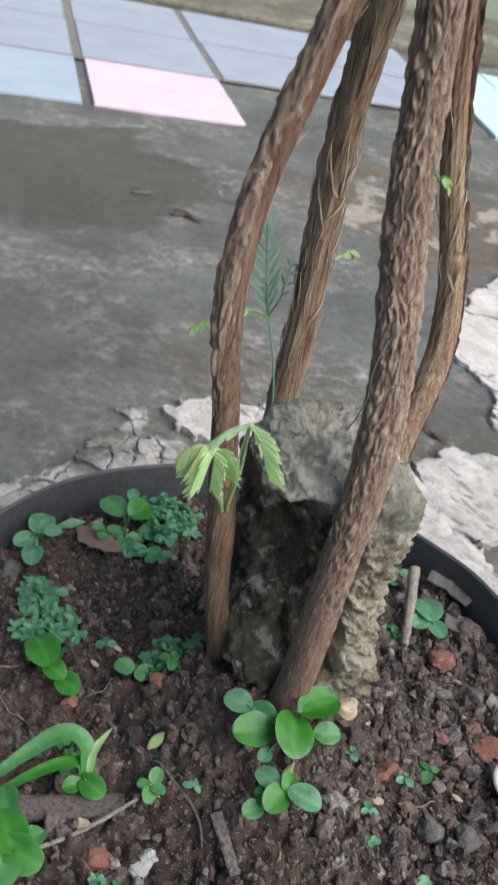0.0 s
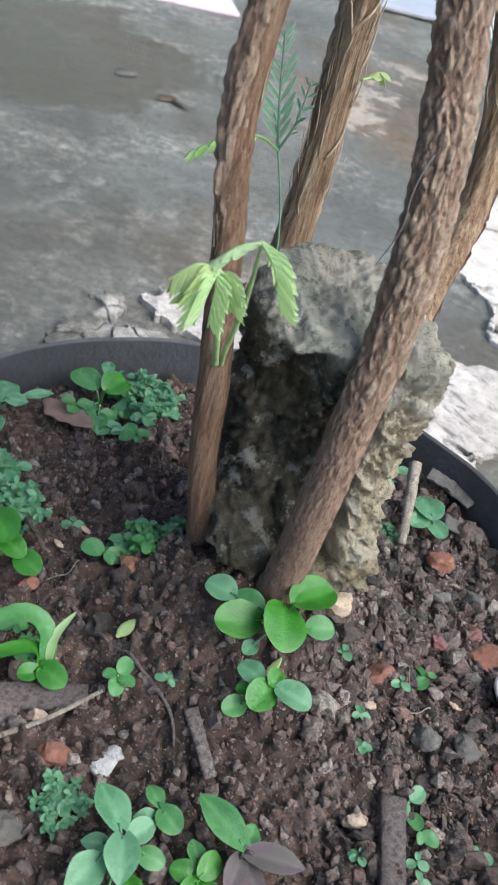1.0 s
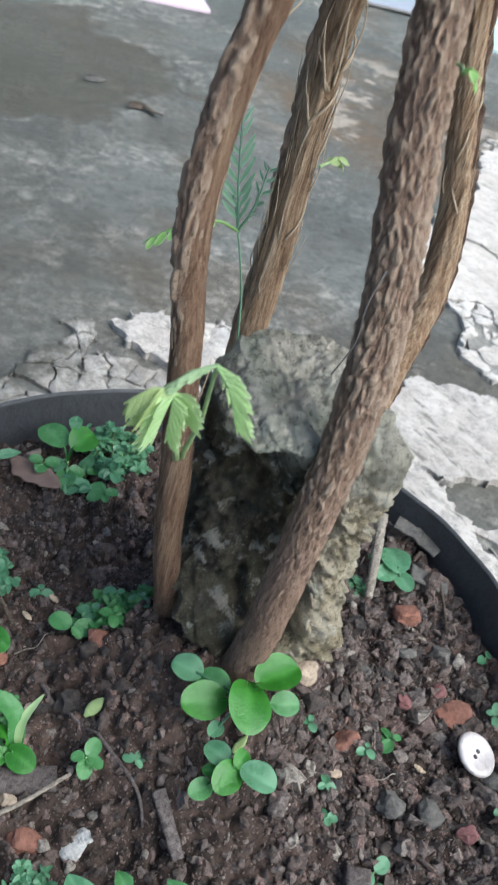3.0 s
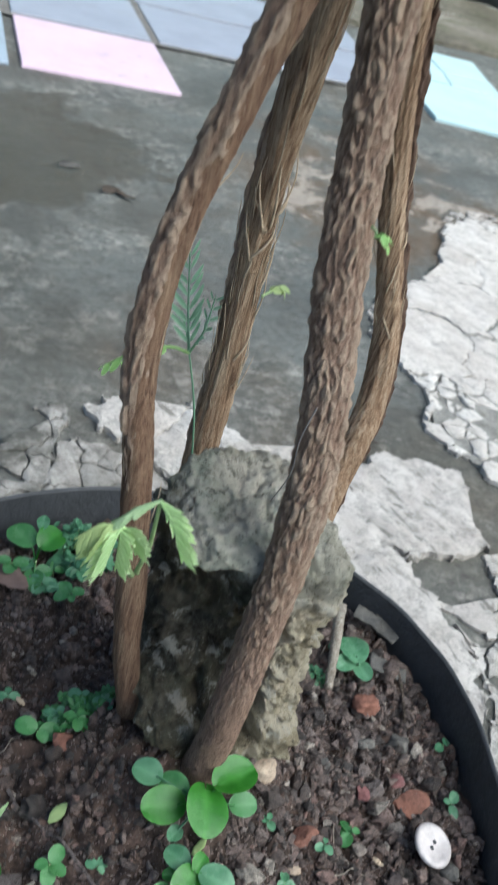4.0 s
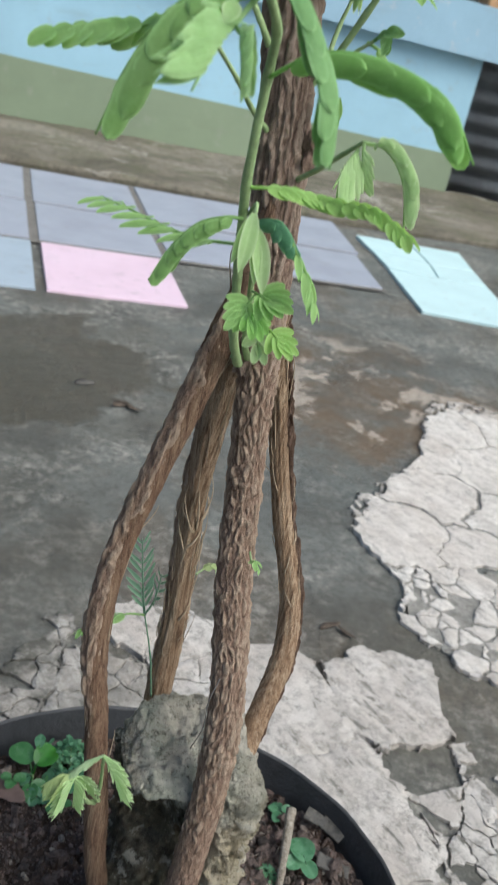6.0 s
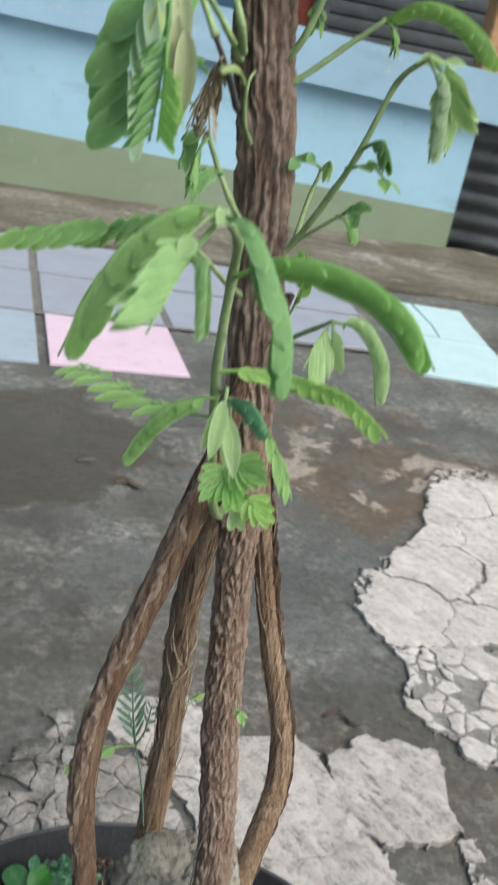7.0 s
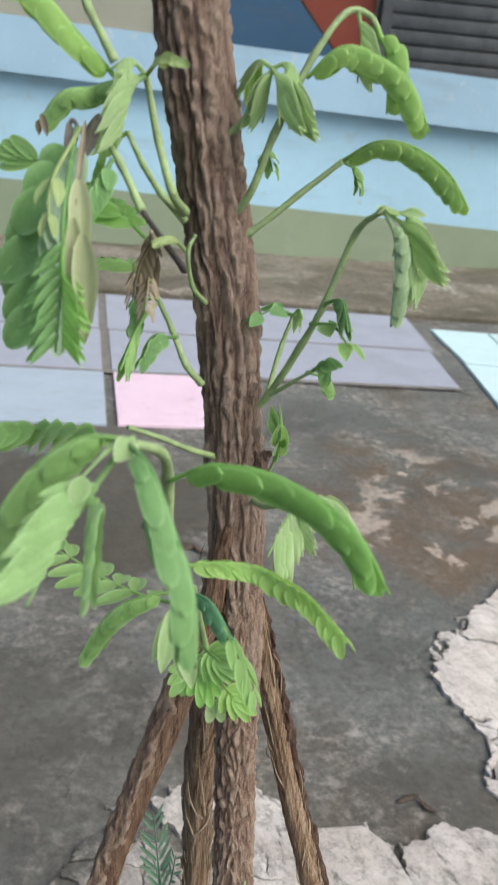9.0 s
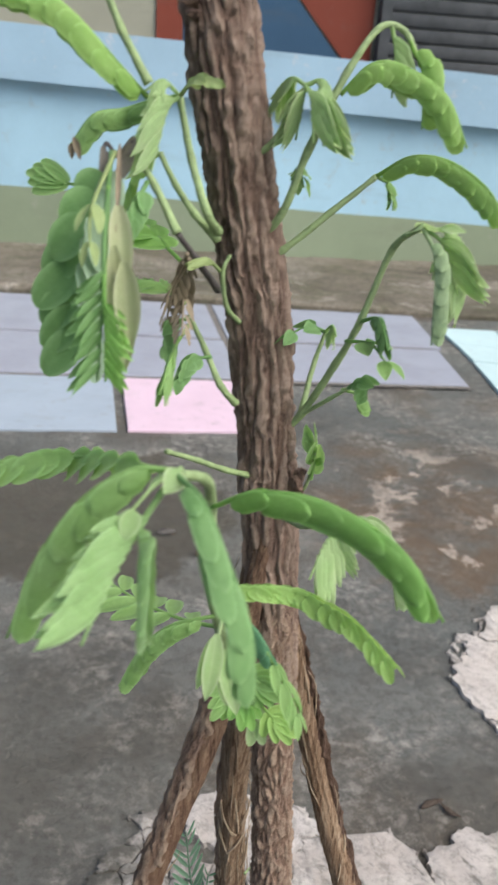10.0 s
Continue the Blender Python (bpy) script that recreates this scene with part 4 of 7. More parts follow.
# ---- the rock that props the tree ----
def rock():
    bm = bmesh.new()
    bmesh.ops.create_icosphere(bm, subdivisions=7, radius=1.0)
    for v in bm.verts:
        d = v.co.normalized()
        k = (abs(d.x) ** 4.5 + abs(d.y) ** 4.5 + abs(d.z) ** 6) ** (-1 / 5)
        p = d * k
        up = (p.z + 1) / 2
        x = 0.4775 - 0.003 * up + p.x * (0.0355 + 0.003 * up)
        y = 0.840 + p.y * (0.033 + 0.006 * up) + 0.018 * (up - 0.5)
        z = 0.217 + p.z * 0.079
        q = Vector((x, y, z))
        # hollow in the front, knob under the side root, foot lobe, undercut foot
        wob = 0.006 * noise.noise(q * 60) + 0.004 * noise.noise(q * 130)
        ease = lambda a, b, t: (lambda k: k * k * (3 - 2 * k))(max(0.0, min(1.0, (t - a) / (b - a))))
        hollow = ease(0.287, 0.276, z + wob) * ease(0.172, 0.200, z + wob) * ease(0.428, 0.438, x + wob) * ease(0.490, 0.476, x + wob)
        q.y += 0.024 * hollow * (d.y < 0.2) * max(0.0, 1 - 3.2 * max(0.0, d.y + 0.1))
        rib = math.exp(-(((x - 0.469) / 0.007) ** 2)) * ease(0.225, 0.26, z) * (d.y < 0)
        q.y -= 0.015 * rib * hollow
        n = d
        q += n * 0.007 * math.exp(-((x - 0.508) ** 2 + (y - 0.820) ** 2 + (z - 0.278) ** 2) / 0.013 ** 2)
        q += n * 0.008 * math.exp(-((x - 0.447) ** 2 + (y - 0.808) ** 2 + (z - 0.188) ** 2) / 0.013 ** 2)
        q.y += 0.012 * math.exp(-((x - 0.475) / 0.03) ** 2) * max(0.0, min(1.0, (0.175 - z) / 0.02)) * (d.y < 0)
        q.x += 0.007 * ease(0.190, 0.160, z + wob) * ease(0.475, 0.455, x)
        f = q.copy()
        calm = 1 - 0.5 * ease(0.268, 0.288, z + wob) * max(0.0, min(1.0, 0.5 + 2 * d.z))
        q += n * 0.006 * noise.noise(f * 24) + calm * n * (0 + 0.0068 * noise.noise(f * 48 + Vector((3, 0, 0))) + 0.0054 * noise.noise(f * 100) + 0.0040 * noise.noise(f * 210) + 0.0026 * noise.noise(f * 450))
        q -= calm * n * (0.006 * max(0.0, 0.5 - 2 * abs(noise.noise(f * 75))) + 0.003 * max(0.0, 0.5 - 2 * abs(noise.noise(f * 170))))
        cell = noise.voronoi(f * 120)[0][0]
        q -= calm * n * 0.011 * max(0.0, 0.42 - cell) * max(0.0, 0.55 + noise.noise(f * 45))
        v.co = q
    return bm


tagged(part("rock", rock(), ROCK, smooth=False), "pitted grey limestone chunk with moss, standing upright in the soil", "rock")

# ---- the tree ----
tree = thing("tree", (0.47, 0.86, 0.15), "young tree with ridged brown bark standing on four stilt roots", "tree")


def bark_relief(depth, wide, long, seed, bare=0.0, wind=0.45):
    """Winding upright cork ridges with furrows between; bare: how much of the lower end is smooth. Returns height and cork."""
    def f(u, w, along, r):
        sway = 0.5 * noise.noise((along * 55, seed, math.cos(w))) + 0.25 * noise.noise((along * 170, seed, math.sin(w)))
        w2 = w + sway * wind
        p = Vector((math.cos(w2) * r * wide, math.sin(w2) * r * wide, along * long + seed * 10))
        warp = noise.noise(p * 1.3 + Vector((2, 8, 1)))
        gap = noise.voronoi(p + Vector((0.4, 0.3, 0.5)) * warp)[0]
        plate = min(1.0, max(0.0, (gap[1] - gap[0]) * 2.4 - 0.05))
        a = max(0.0, 1 - abs(noise.noise(p * 0.8)) * 4.0)
        c = noise.noise(Vector((p.x * 4, p.y * 4, along * 900))) + 0.6 * noise.noise(Vector((p.x * 9, p.y * 9, along * 1900)))
        d = noise.noise(Vector((p.x * 1.5, p.y * 1.5, along * 260 + seed)))
        cork = min(1.0, max(0.0, plate * (0.55 + 0.55 * d) + 0.5 * a * (0.8 + 0.5 * d)))
        if bare:
            cork *= 0.25 + 0.75 * max(0.0, min(1.0, (u - bare) / 0.18))
        lumpy = noise.noise(Vector((math.cos(w) * 0.6, math.sin(w) * 0.6, along * 22 + seed)))
        return depth * (cork * 1.3 + c * 0.2 - 0.6) + r * 0.07 * lumpy, cork
    return f


def limb(name, points, radius, material, rings, sides, relief, label, sunk=0.0):
    verts, faces, cork = [], [], []

    def height(u, w, along, r):
        h, k = relief(u, w, along, r)
        cork.append(k)
        return h

    tube(verts, faces, spline(points, rings), lambda u: radius(u) * (1 - sunk * max(0.0, (u - 0.86) / 0.14)), sides, height)
    ob = raw(name, verts, faces, material, None, label)
    ob.data.attributes.new("cork", "FLOAT", "POINT").data.foreach_set("value", cork)
    return under(ob, tree)


TRUNK = [(0.473, 0.876, 0.50), (0.471, 0.882, 0.55), (0.466, 0.885, 0.60), (0.460, 0.886, 0.65), (0.451, 0.886, 0.70), (0.4405, 0.882, 0.75), (0.4315, 0.878, 0.80), (0.422, 0.874, 0.85), (0.408, 0.870, 0.90), (0.396, 0.866, 0.95), (0.384, 0.862, 1.0)]
ROOT_A = [(0.446, 0.850, 0.130), (0.439, 0.837, 0.168), (0.431, 0.836, 0.21), (0.427, 0.838, 0.25), (0.422, 0.847, 0.30), (0.417, 0.857, 0.35), (0.420, 0.860, 0.40), (0.433, 0.863, 0.45), (0.448, 0.868, 0.50), (0.459, 0.872, 0.54), (0.466, 0.878, 0.58)]
ROOT_B = [(0.462, 0.900, 0.13), (0.466, 0.910, 0.22), (0.468, 0.918, 0.27), (0.470, 0.921, 0.30), (0.470, 0.923, 0.35), (0.467, 0.919, 0.40), (0.467, 0.912, 0.45), (0.467, 0.903, 0.50), (0.467, 0.894, 0.55), (0.467, 0.887, 0.59)]
ROOT_C = [(0.466, 0.810, 0.130), (0.469, 0.800, 0.176), (0.470, 0.798, 0.228), (0.478, 0.811, 0.30), (0.480, 0.826, 0.35), (0.477, 0.847, 0.40), (0.476, 0.863, 0.45), (0.474, 0.873, 0.50), (0.471, 0.880, 0.55), (0.467, 0.884, 0.59)]
ROOT_D = [(0.483, 0.815, 0.238), (0.509, 0.856, 0.28), (0.526, 0.879, 0.32), (0.527, 0.889, 0.35), (0.520, 0.894, 0.38), (0.511, 0.896, 0.41), (0.500, 0.895, 0.45), (0.487, 0.888, 0.50), (0.474, 0.884, 0.55), (0.466, 0.884, 0.59)]
limb("trunk", TRUNK, lambda u: 0.0105 + 0.0022 * u, BARK_TRUNK, 1200, 176, bark_relief(0.0018, 240, 26, 1, 0.0, 0.30), "trunk with corky ridged brown bark")
limb("stilt_root", ROOT_A, lambda u: 0.0068 - 0.0008 * math.sin(math.pi * u), BARK_RED, 420, 56, bark_relief(0.0006, 320, 14, 2, 0.1, 0.15), "slender red-brown stilt root", 0.55)
limb("stilt_root", ROOT_B, lambda u: 0.0076 + 0.0004 * math.sin(9 * u), BARK_TAN, 420, 64, bark_relief(0.0008, 330, 8, 3, 0.0, 0.1), "stilt root with peeling tan bark", 0.55)
limb("stilt_root", ROOT_C, lambda u: 0.0092 + 0.0022 * max(0, 0.12 - u) / 0.12 - 0.0006 * math.sin(math.pi * u), BARK, 1000, 130, bark_relief(0.0014, 320, 120, 4, 0.2, 0.3), "thick stilt root with ridged bark", 0.55)
limb("stilt_root", ROOT_D, lambda u: 0.0056 + 0.0014 * max(0.0, 1 - 3 * u) + 0.0005 * math.sin(7 * u), BARK_TAN, 420, 52, bark_relief(0.0007, 330, 8, 5, 0.0, 0.1), "bent stilt root stripped to tan wood", 0.55)

for k, (x, z) in enumerate(((0.4305, 0.757), (0.4300, 0.7605))):
    under(part("bark_chip", lump((x, 0.872, z), (0.0030, 0.0026, 0.0013), 50 + k, 0.6, 2), BARK_TRUNK, None, "dark torn chip of bark", False), tree)

for k, (x, y, z, r) in enumerate(((0.4755, 0.876, 0.601, 0.0034), (0.4765, 0.875, 0.607, 0.0028), (0.4745, 0.8735, 0.605, 0.0026), (0.4760, 0.874, 0.596, 0.0030))):
    under(part("knot", lump((x, y, z), (r, r, r * 1.3), 70 + k, 0.5, 2), BARK_TRUNK, None, "rough dark knot with torn bark", False), tree)

# dark bark left standing on one side of the stripped roots
# the bent root's strip has its shade in the colour too
for line, off, r0, seed, m in ((ROOT_B, (-0.0052, 0.0005, 0), 0.0032, 6, BARK), (ROOT_D[:1] + ROOT_D, (0.0056, 0.0006, -0.0012), 0.0027, 7, BARK_SHADED), (ROOT_A[3:], (-0.0028, -0.0022, 0), 0.0046, 8, BARK)):
    limb("bark_strip", [Vector(p) + Vector(off) for p in line[1:-1]], lambda u: r0 * min(1.0, 0.45 + 3 * u, 0.45 + 3 * (1 - u)), m, 420, 36, bark_relief(0.0016, 300, 60, seed), "strip of dark rough bark left on the root")

# loose fibres on the peeling roots
rnd = random.Random(5)
for line, count, r0 in ((ROOT_B, 80, 0.0074), (ROOT_A, 16, 0.0062), (ROOT_D, 34, 0.0054)):
    pts = spline(line, 200)
    for _ in range(count):
        i = rnd.randint(60, 188)
        w = rnd.uniform(0, 6.3)
        d = Vector((math.cos(w), math.sin(w), 0))
        a = pts[i] + d * r0
        n = rnd.randint(5, 14)
        b = pts[min(199, i + n)] + d * (r0 + rnd.uniform(0.0, 0.0022)) + Vector((rnd.gauss(0, 0.0014), rnd.gauss(0, 0.0014), 0))
        mid = (a + b) / 2 + d * rnd.uniform(0.0, 0.0016) + Vector((rnd.gauss(0, 0.001), rnd.gauss(0, 0.001), rnd.gauss(0, 0.002)))
        verts, faces = [], []
        tube(verts, faces, spline([a, mid, b], 7), lambda u: 0.00035 * (1 - 0.7 * u), 4)
        under(raw("loose_fibre", verts, faces, FIBRE, None, "pale loose bark fibre"), tree)

for line, lo, hi, count, r0 in ((ROOT_B, 0.36, 0.55, 11, 0.0074), (ROOT_D, 0.15, 0.6, 6, 0.0053), (ROOT_B, 0.75, 0.95, 6, 0.0074)):
    pts = spline(line, 200)
    for _ in range(count):
        i = int(199 * rnd.uniform(lo, hi))
        w, turn = rnd.uniform(3.9, 5.6), rnd.choice((-1, 1)) * rnd.uniform(0.3, 1.3)
        n, lift = rnd.randint(4, 12), rnd.uniform(0.0002, 0.0022)
        way = []
        for k in range(7):
            u = k / 6
            a = w + turn * u
            way.append(pts[min(199, i + int(n * u))] + Vector((math.cos(a), math.sin(a), 0)) * (r0 + lift * math.sin(math.pi * u * rnd.uniform(0.8, 1.0))))
        verts, faces = [], []
        r = rnd.uniform(0.0004, 0.0008)
        tube(verts, faces, spline(way, 16), lambda u: r * (1 - 0.5 * u), 5)
        under(raw("torn_strand", verts, faces, FIBRE, None, "curled strand of torn pale bark"), tree)


# ---- shoots and leaves ----
UP = Vector((0, 0, 1))


def shoot(points, r=0.0013, material=None, label="", name="shoot"):
    verts, faces = [], []
    ends = len(points) - 1
    tube(verts, faces, spline(points, 9 * len(points)), lambda u: r * (1.12 - 0.4 * u) * (1 + 0.16 * math.exp(-(((u * ends + 0.5) % 1.0 - 0.5) / 0.13) ** 2)), 8, lambda u, w, s, q: 0.15 * q * noise.noise((w, s * 300, 1)))
    return under(raw(name, verts, faces, material or STEM, None, label), tree)


def closed_rows(verts, faces, rim, line, count, wide, start, fan, hang, rnd):
    """Leaflets shut together: two flanks hang from the midrib, oblong leaflets overlapping like shingles towards the tip; fan: a young leaf, its narrow leaflets slanting."""
    n = len(line) - 1
    whole = (line[-1] - line[0]).normalized()
    if hang is None and abs(whole.z) > 0.75:
        hang = Vector((1.0 if line[-1].x > line[0].x else -1.0, -0.35, 0.0))
    total = sum(((line[i + 1] - line[i]).length for i in range(n)), 0.0)

    def at(u):
        q = min(u, 1.0) * n
        i = max(0, min(n - 1, int(q)))
        p = line[i] + (line[i + 1] - line[i]) * (q - i)
        return p + (line[n] - line[n - 1]).normalized() * max(0.0, u - 1.0) * total

    def frame_at(u):
        i = max(1, min(n - 1, int(u * n)))
        t = (line[i + 1] - line[i - 1]).normalized()
        down = hang if hang is not None else Vector((0.0, -0.12, -1.0))
        down = (down - t * down.dot(t)).normalized()
        return t, down, t.cross(down)

    if fan:
        count = max(4, min(count + 2, int(total / 0.0030)))
        long, slant, thick = wide * 1.5, 0.62, wide * 0.30
    else:
        long, slant, thick = 2.1 * total * (1 - start) / count, 0.05, wide
    last = max(start + 0.1, 1.0 - (0.45 if fan else 0.85) * long / total)
    for s in (-1, 1):
        splay = rnd.uniform(0.0, 0.22 if fan else 0.10)
        for k in range(count):
            g = k / (count - 1)
            u0 = start + (last - start) * g + s * 0.12 * (last - start) / count
            size = (0.62 + 0.5 * math.sin(math.pi * min(1.0, 0.25 + 0.5 * g))) if fan else min(1.0, 0.72 + 1.2 * g, 0.84 + 0.9 * (1 - g))
            w, l = thick * size * rnd.uniform(0.95, 1.06), long * size * rnd.uniform(0.92, 1.08)
            o, turn, lift = len(verts), slant + rnd.gauss(0, 0.05), rnd.uniform(0.7, 1.2)
            for i in range(9):
                a = 1 - (1 - i / 8) ** 1.4
                half = min(1.0, 0.5 + 2.6 * a) * (max(0.0, 1 - max(0.0, (a - 0.45) / 0.55) ** 2) if fan else max(0.0, 1 - max(0.0, (a - 0.6) / 0.4) ** 2.6) ** 0.5)
                u = u0 + a * l * math.cos(turn) / total
                t, down, side = frame_at(min(u, 1.0))
                mid = a * l * math.sin(turn) + (0.2 if fan else 0.5) * w * min(1.0, 0.7 + 1.2 * a)
                for j in range(7):
                    c = j / 3 - 1
                    d = mid + c * half * w * 0.5
                    along = at(u - (c * half * w * 0.5 * math.sin(turn)) / total)
                    out = 0.0003 + (0.0012 if not fan else 0.0007) * lift * a * a + 0.13 * w * (1 - c * c) * math.sin(math.pi * min(1.0, 0.25 + 0.6 * a)) + splay * max(0.0, d) + (0.16 * w * (c + 1) * a if fan else 0.0) + 0.00012 * math.sin(9 * a + 4 * c + k)
                    verts.append(along + down * (d - 0.06 * wide) + side * s * out)
                    rim.append(max(abs(c) ** 3, a ** 9, 0.4 if j == 3 else 0.0))
            for i in range(8):
                for j in range(6):
                    q = o + i * 7 + j
                    faces.append((q, q + 1, q + 8, q + 7))


def leaf_mesh(verts, faces, rim, material, label, parent):
    """A leaf whose pale margins are marked on its points."""
    ob = raw("leaf", verts, faces, material, None, label)
    ob.data.attributes.new("margin", "FLOAT", "POINT").data.foreach_set("value", rim + [0.0] * (len(verts) - len(rim)))
    ob.parent = parent
    return ob


def pinnate(parent, points, pairs, length, width, fold, material, start=0.15, lean=0.8, label="", seed=0, taper=0.35, hang=None, fan=None):
    """A leaf with paired leaflets. fold 0: spread flat; 1: leaflets closed together under the midrib."""
    rnd = random.Random(seed + pairs * 13 + int(points[-1][0] * 9999))
    verts, faces = [], []
    line = spline(points, 40)
    tube(verts, faces, line, lambda u: 0.00075 * (1 - 0.55 * u), 6)
    few = pairs <= 4
    young = (few and material is LEAF_PALE and fold > 0.5) if fan is None else fan
    if fold > 0.7 or young:
        rim = [0.0] * len(verts)
        closed_rows(verts, faces, rim, line, pairs, width * (1.15 if young else 0.92), start, young, Vector(hang) if hang else None, rnd)
        return leaf_mesh(verts, faces, rim, material, label, parent)
    rim = [0.0] * len(verts)
    if 0.5 < fold <= 0.7:
        pairs = int(pairs * 1.5)
    for k in range(pairs):
        u = start + (0.97 - start) * k / max(1, pairs - 1)
        i = min(38, int(u * 39))
        t = (line[i + 1] - line[max(0, i - 1)]).normalized()
        side = t.cross(UP)
        side = side.normalized() if side.length > 0.15 else t.cross(Vector((0.3, -0.9, 0.2))).normalized()
        up = side.cross(t).normalized()
        size = 1 - taper * abs(u - 0.45) / 0.55
        for s in (-1, 1):
            spread = (1 - fold) * 1.0 + 0.16
            d = t * lean + side * s * spread * (1.25 - lean) - up * (0.15 + fold * 0.62) * (1.3 - lean)
            j = 0.012 if fold > 0.7 else 0.05
            d += Vector((rnd.gauss(0, j), rnd.gauss(0, j), rnd.gauss(0, j)))
            face = up * (1 - fold) + side * s * fold * 0.95 + up * 0.12
            blade(verts, faces, line[i] + side * s * 0.0006, d, face, length * size * rnd.uniform(0.94, 1.06), width * size * rnd.uniform(0.94, 1.06), 0.12 if fold > 0.7 else 0.22, 0.02 if fold > 0.7 else rnd.uniform(0.02, 0.14), 0.8, 0.0, 7, few)
            rim += [1.0, 0.15, 0.4, 0.15, 1.0] * 8
    return leaf_mesh(verts, faces, rim, material, label, parent)


def spray(holder, leaflets, material, label, face=(0.1, -1.0, 0.35), cup=0.35, droop=0.1):
    """Single lance-shaped leaflets hanging together: each a base, a tip and a width."""
    verts, faces, rim = [], [], []
    for base, tip, width in leaflets:
        a, b = Vector(base), Vector(tip)
        blade(verts, faces, a, b - a, Vector(face), (b - a).length, width, cup, droop, 0.9, 0.0, 9, True)
        rim += [1.0, 0.1, 0.55, 0.1, 1.0] * 10
    return leaf_mesh(verts, faces, rim, material, label, holder)


def fan_leaf(holder, base, tip, n, long, wide, material, spread=1.9, face=(0.1, -1.0, 0.5)):
    """A leaf opening like a fan round the line from base to tip."""
    b, t = Vector(base), Vector(tip)
    way = (t - b).normalized()
    across = way.cross(Vector((0.15, -1.0, 0.35))).normalized()
    verts, faces, rim = [], [], []
    tube(verts, faces, [b - way * 0.004, b, b + way * 0.5 * (t - b).length], lambda u: 0.0005, 5)
    rim += [0.0] * len(verts)
    for k in range(n):
        g = (k / (n - 1) - 0.5) * spread
        d = way * math.cos(g) + across * math.sin(g) + Vector((0, -0.10, 0.08)) * math.cos(2 * g)
        blade(verts, faces, b + (t - b) * 0.4 * (1 - abs(g)), d, Vector(face) + across * 0.4 * math.sin(g), long * (1 - 0.14 * abs(g)), wide, 0.25, 0.08, 0.9, 0.0, 7)
        rim += [1.0, 0.15, 0.4, 0.15, 1.0] * 8
    return leaf_mesh(verts, faces, rim, material, "fresh leaf opening like a fan", holder)


# the lower shoot, in front of the fork
s = shoot([(0.462, 0.868, 0.507), (0.4575, 0.856, 0.515), (0.452, 0.847, 0.530), (0.446, 0.836, 0.562), (0.439, 0.818, 0.596), (0.4365, 0.806, 0.631), (0.4335, 0.793, 0.645), (0.4255, 0.777, 0.6545)], 0.0019, label="upright downy green shoot at the fork")
pinnate(s, [(0.425, 0.776, 0.656), (0.414, 0.776, 0.656), (0.402, 0.777, 0.647), (0.392, 0.776, 0.632), (0.384, 0.773, 0.611)], 7, 0.0125, 0.0088, 0.92, LEAF, label="long drooping leaf with folded leaflets")
pinnate(s, [(0.425, 0.777, 0.654), (0.413, 0.800, 0.647), (0.400, 0.822, 0.638), (0.386, 0.828, 0.634), (0.368, 0.832, 0.629)], 7, 0.0150, 0.0098, 0.62, LEAF, 0.2, 0.82, "half-folded leaf with broad leaflets")
pinnate(s, [(0.425, 0.775, 0.655), (0.430, 0.760, 0.656), (0.435, 0.749, 0.647), (0.440, 0.741, 0.634), (0.441, 0.738, 0.618)], 7, 0.0125, 0.0058, 0.95, LEAF_DARK, label="drooping green folded leaf", hang=(-1.0, -0.35, -0.3))
pinnate(s, [(0.4365, 0.804, 0.631), (0.448, 0.794, 0.641), (0.464, 0.784, 0.643), (0.481, 0.770, 0.637), (0.491, 0.761, 0.622)], 7, 0.0135, 0.0086, 0.9, LEAF_MID, 0.12, label="long arched leaf with folded leaflets")
pinnate(s, [(0.425, 0.776, 0.656), (0.417, 0.769, 0.646), (0.4165, 0.757, 0.643), (0.4160, 0.741, 0.630)], 6, 0.014, 0.0042, 0.9, LEAF_SOFT, 0.42, 0.9, "pale downy young leaf, closed", hang=(0.45, -0.9, 0), fan=False)
pinnate(s, [(0.425, 0.776, 0.656), (0.418, 0.770, 0.647), (0.411, 0.757, 0.641), (0.404, 0.744, 0.630)], 7, 0.015, 0.0092, 0.85, LEAF_SOFT, 0.36, 0.9, "pale downy young leaf, closed", hang=(-1.0, -0.3, 0.25), fan=True)
pinnate(s, [(0.426, 0.777, 0.656), (0.420, 0.771, 0.655), (0.414, 0.766, 0.650)], 2, 0.011, 0.0075, 0.5, LEAF_PALE, 0.1, 0.9)
pinnate(s, [(0.446, 0.832, 0.570), (0.432, 0.842, 0.567), (0.418, 0.853, 0.567), (0.405, 0.864, 0.569), (0.394, 0.872, 0.570)], 8, 0.0165, 0.0070, 0.12, LEAF, 0.2, 0.55, "feathery leaf with narrow spread leaflets")
pinnate(s, [(0.441, 0.822, 0.582), (0.434, 0.820, 0.582), (0.425, 0.821, 0.578), (0.417, 0.822, 0.568), (0.411, 0.822, 0.555)], 8, 0.0085, 0.006, 0.92, LEAF)
pinnate(s, [(0.440, 0.818, 0.594), (0.453, 0.818, 0.595), (0.467, 0.816, 0.594), (0.479, 0.796, 0.597), (0.488, 0.780, 0.593)], 10, 0.0105, 0.0058, 0.6, LEAF_FRESH, label="bright arching leaf with half-folded leaflets")
pinnate(s, [(0.444, 0.826, 0.580), (0.452, 0.812, 0.585), (0.459, 0.803, 0.577)], 4, 0.0095, 0.0062, 0.95, LEAF_TEAL, 0.2, 0.85, "small bluish folded leaf")
pinnate(s, [(0.456, 0.806, 0.580), (0.462, 0.800, 0.571), (0.466, 0.796, 0.562)], 4, 0.0110, 0.0042, 0.35, LEAF, 0.2, 0.9)
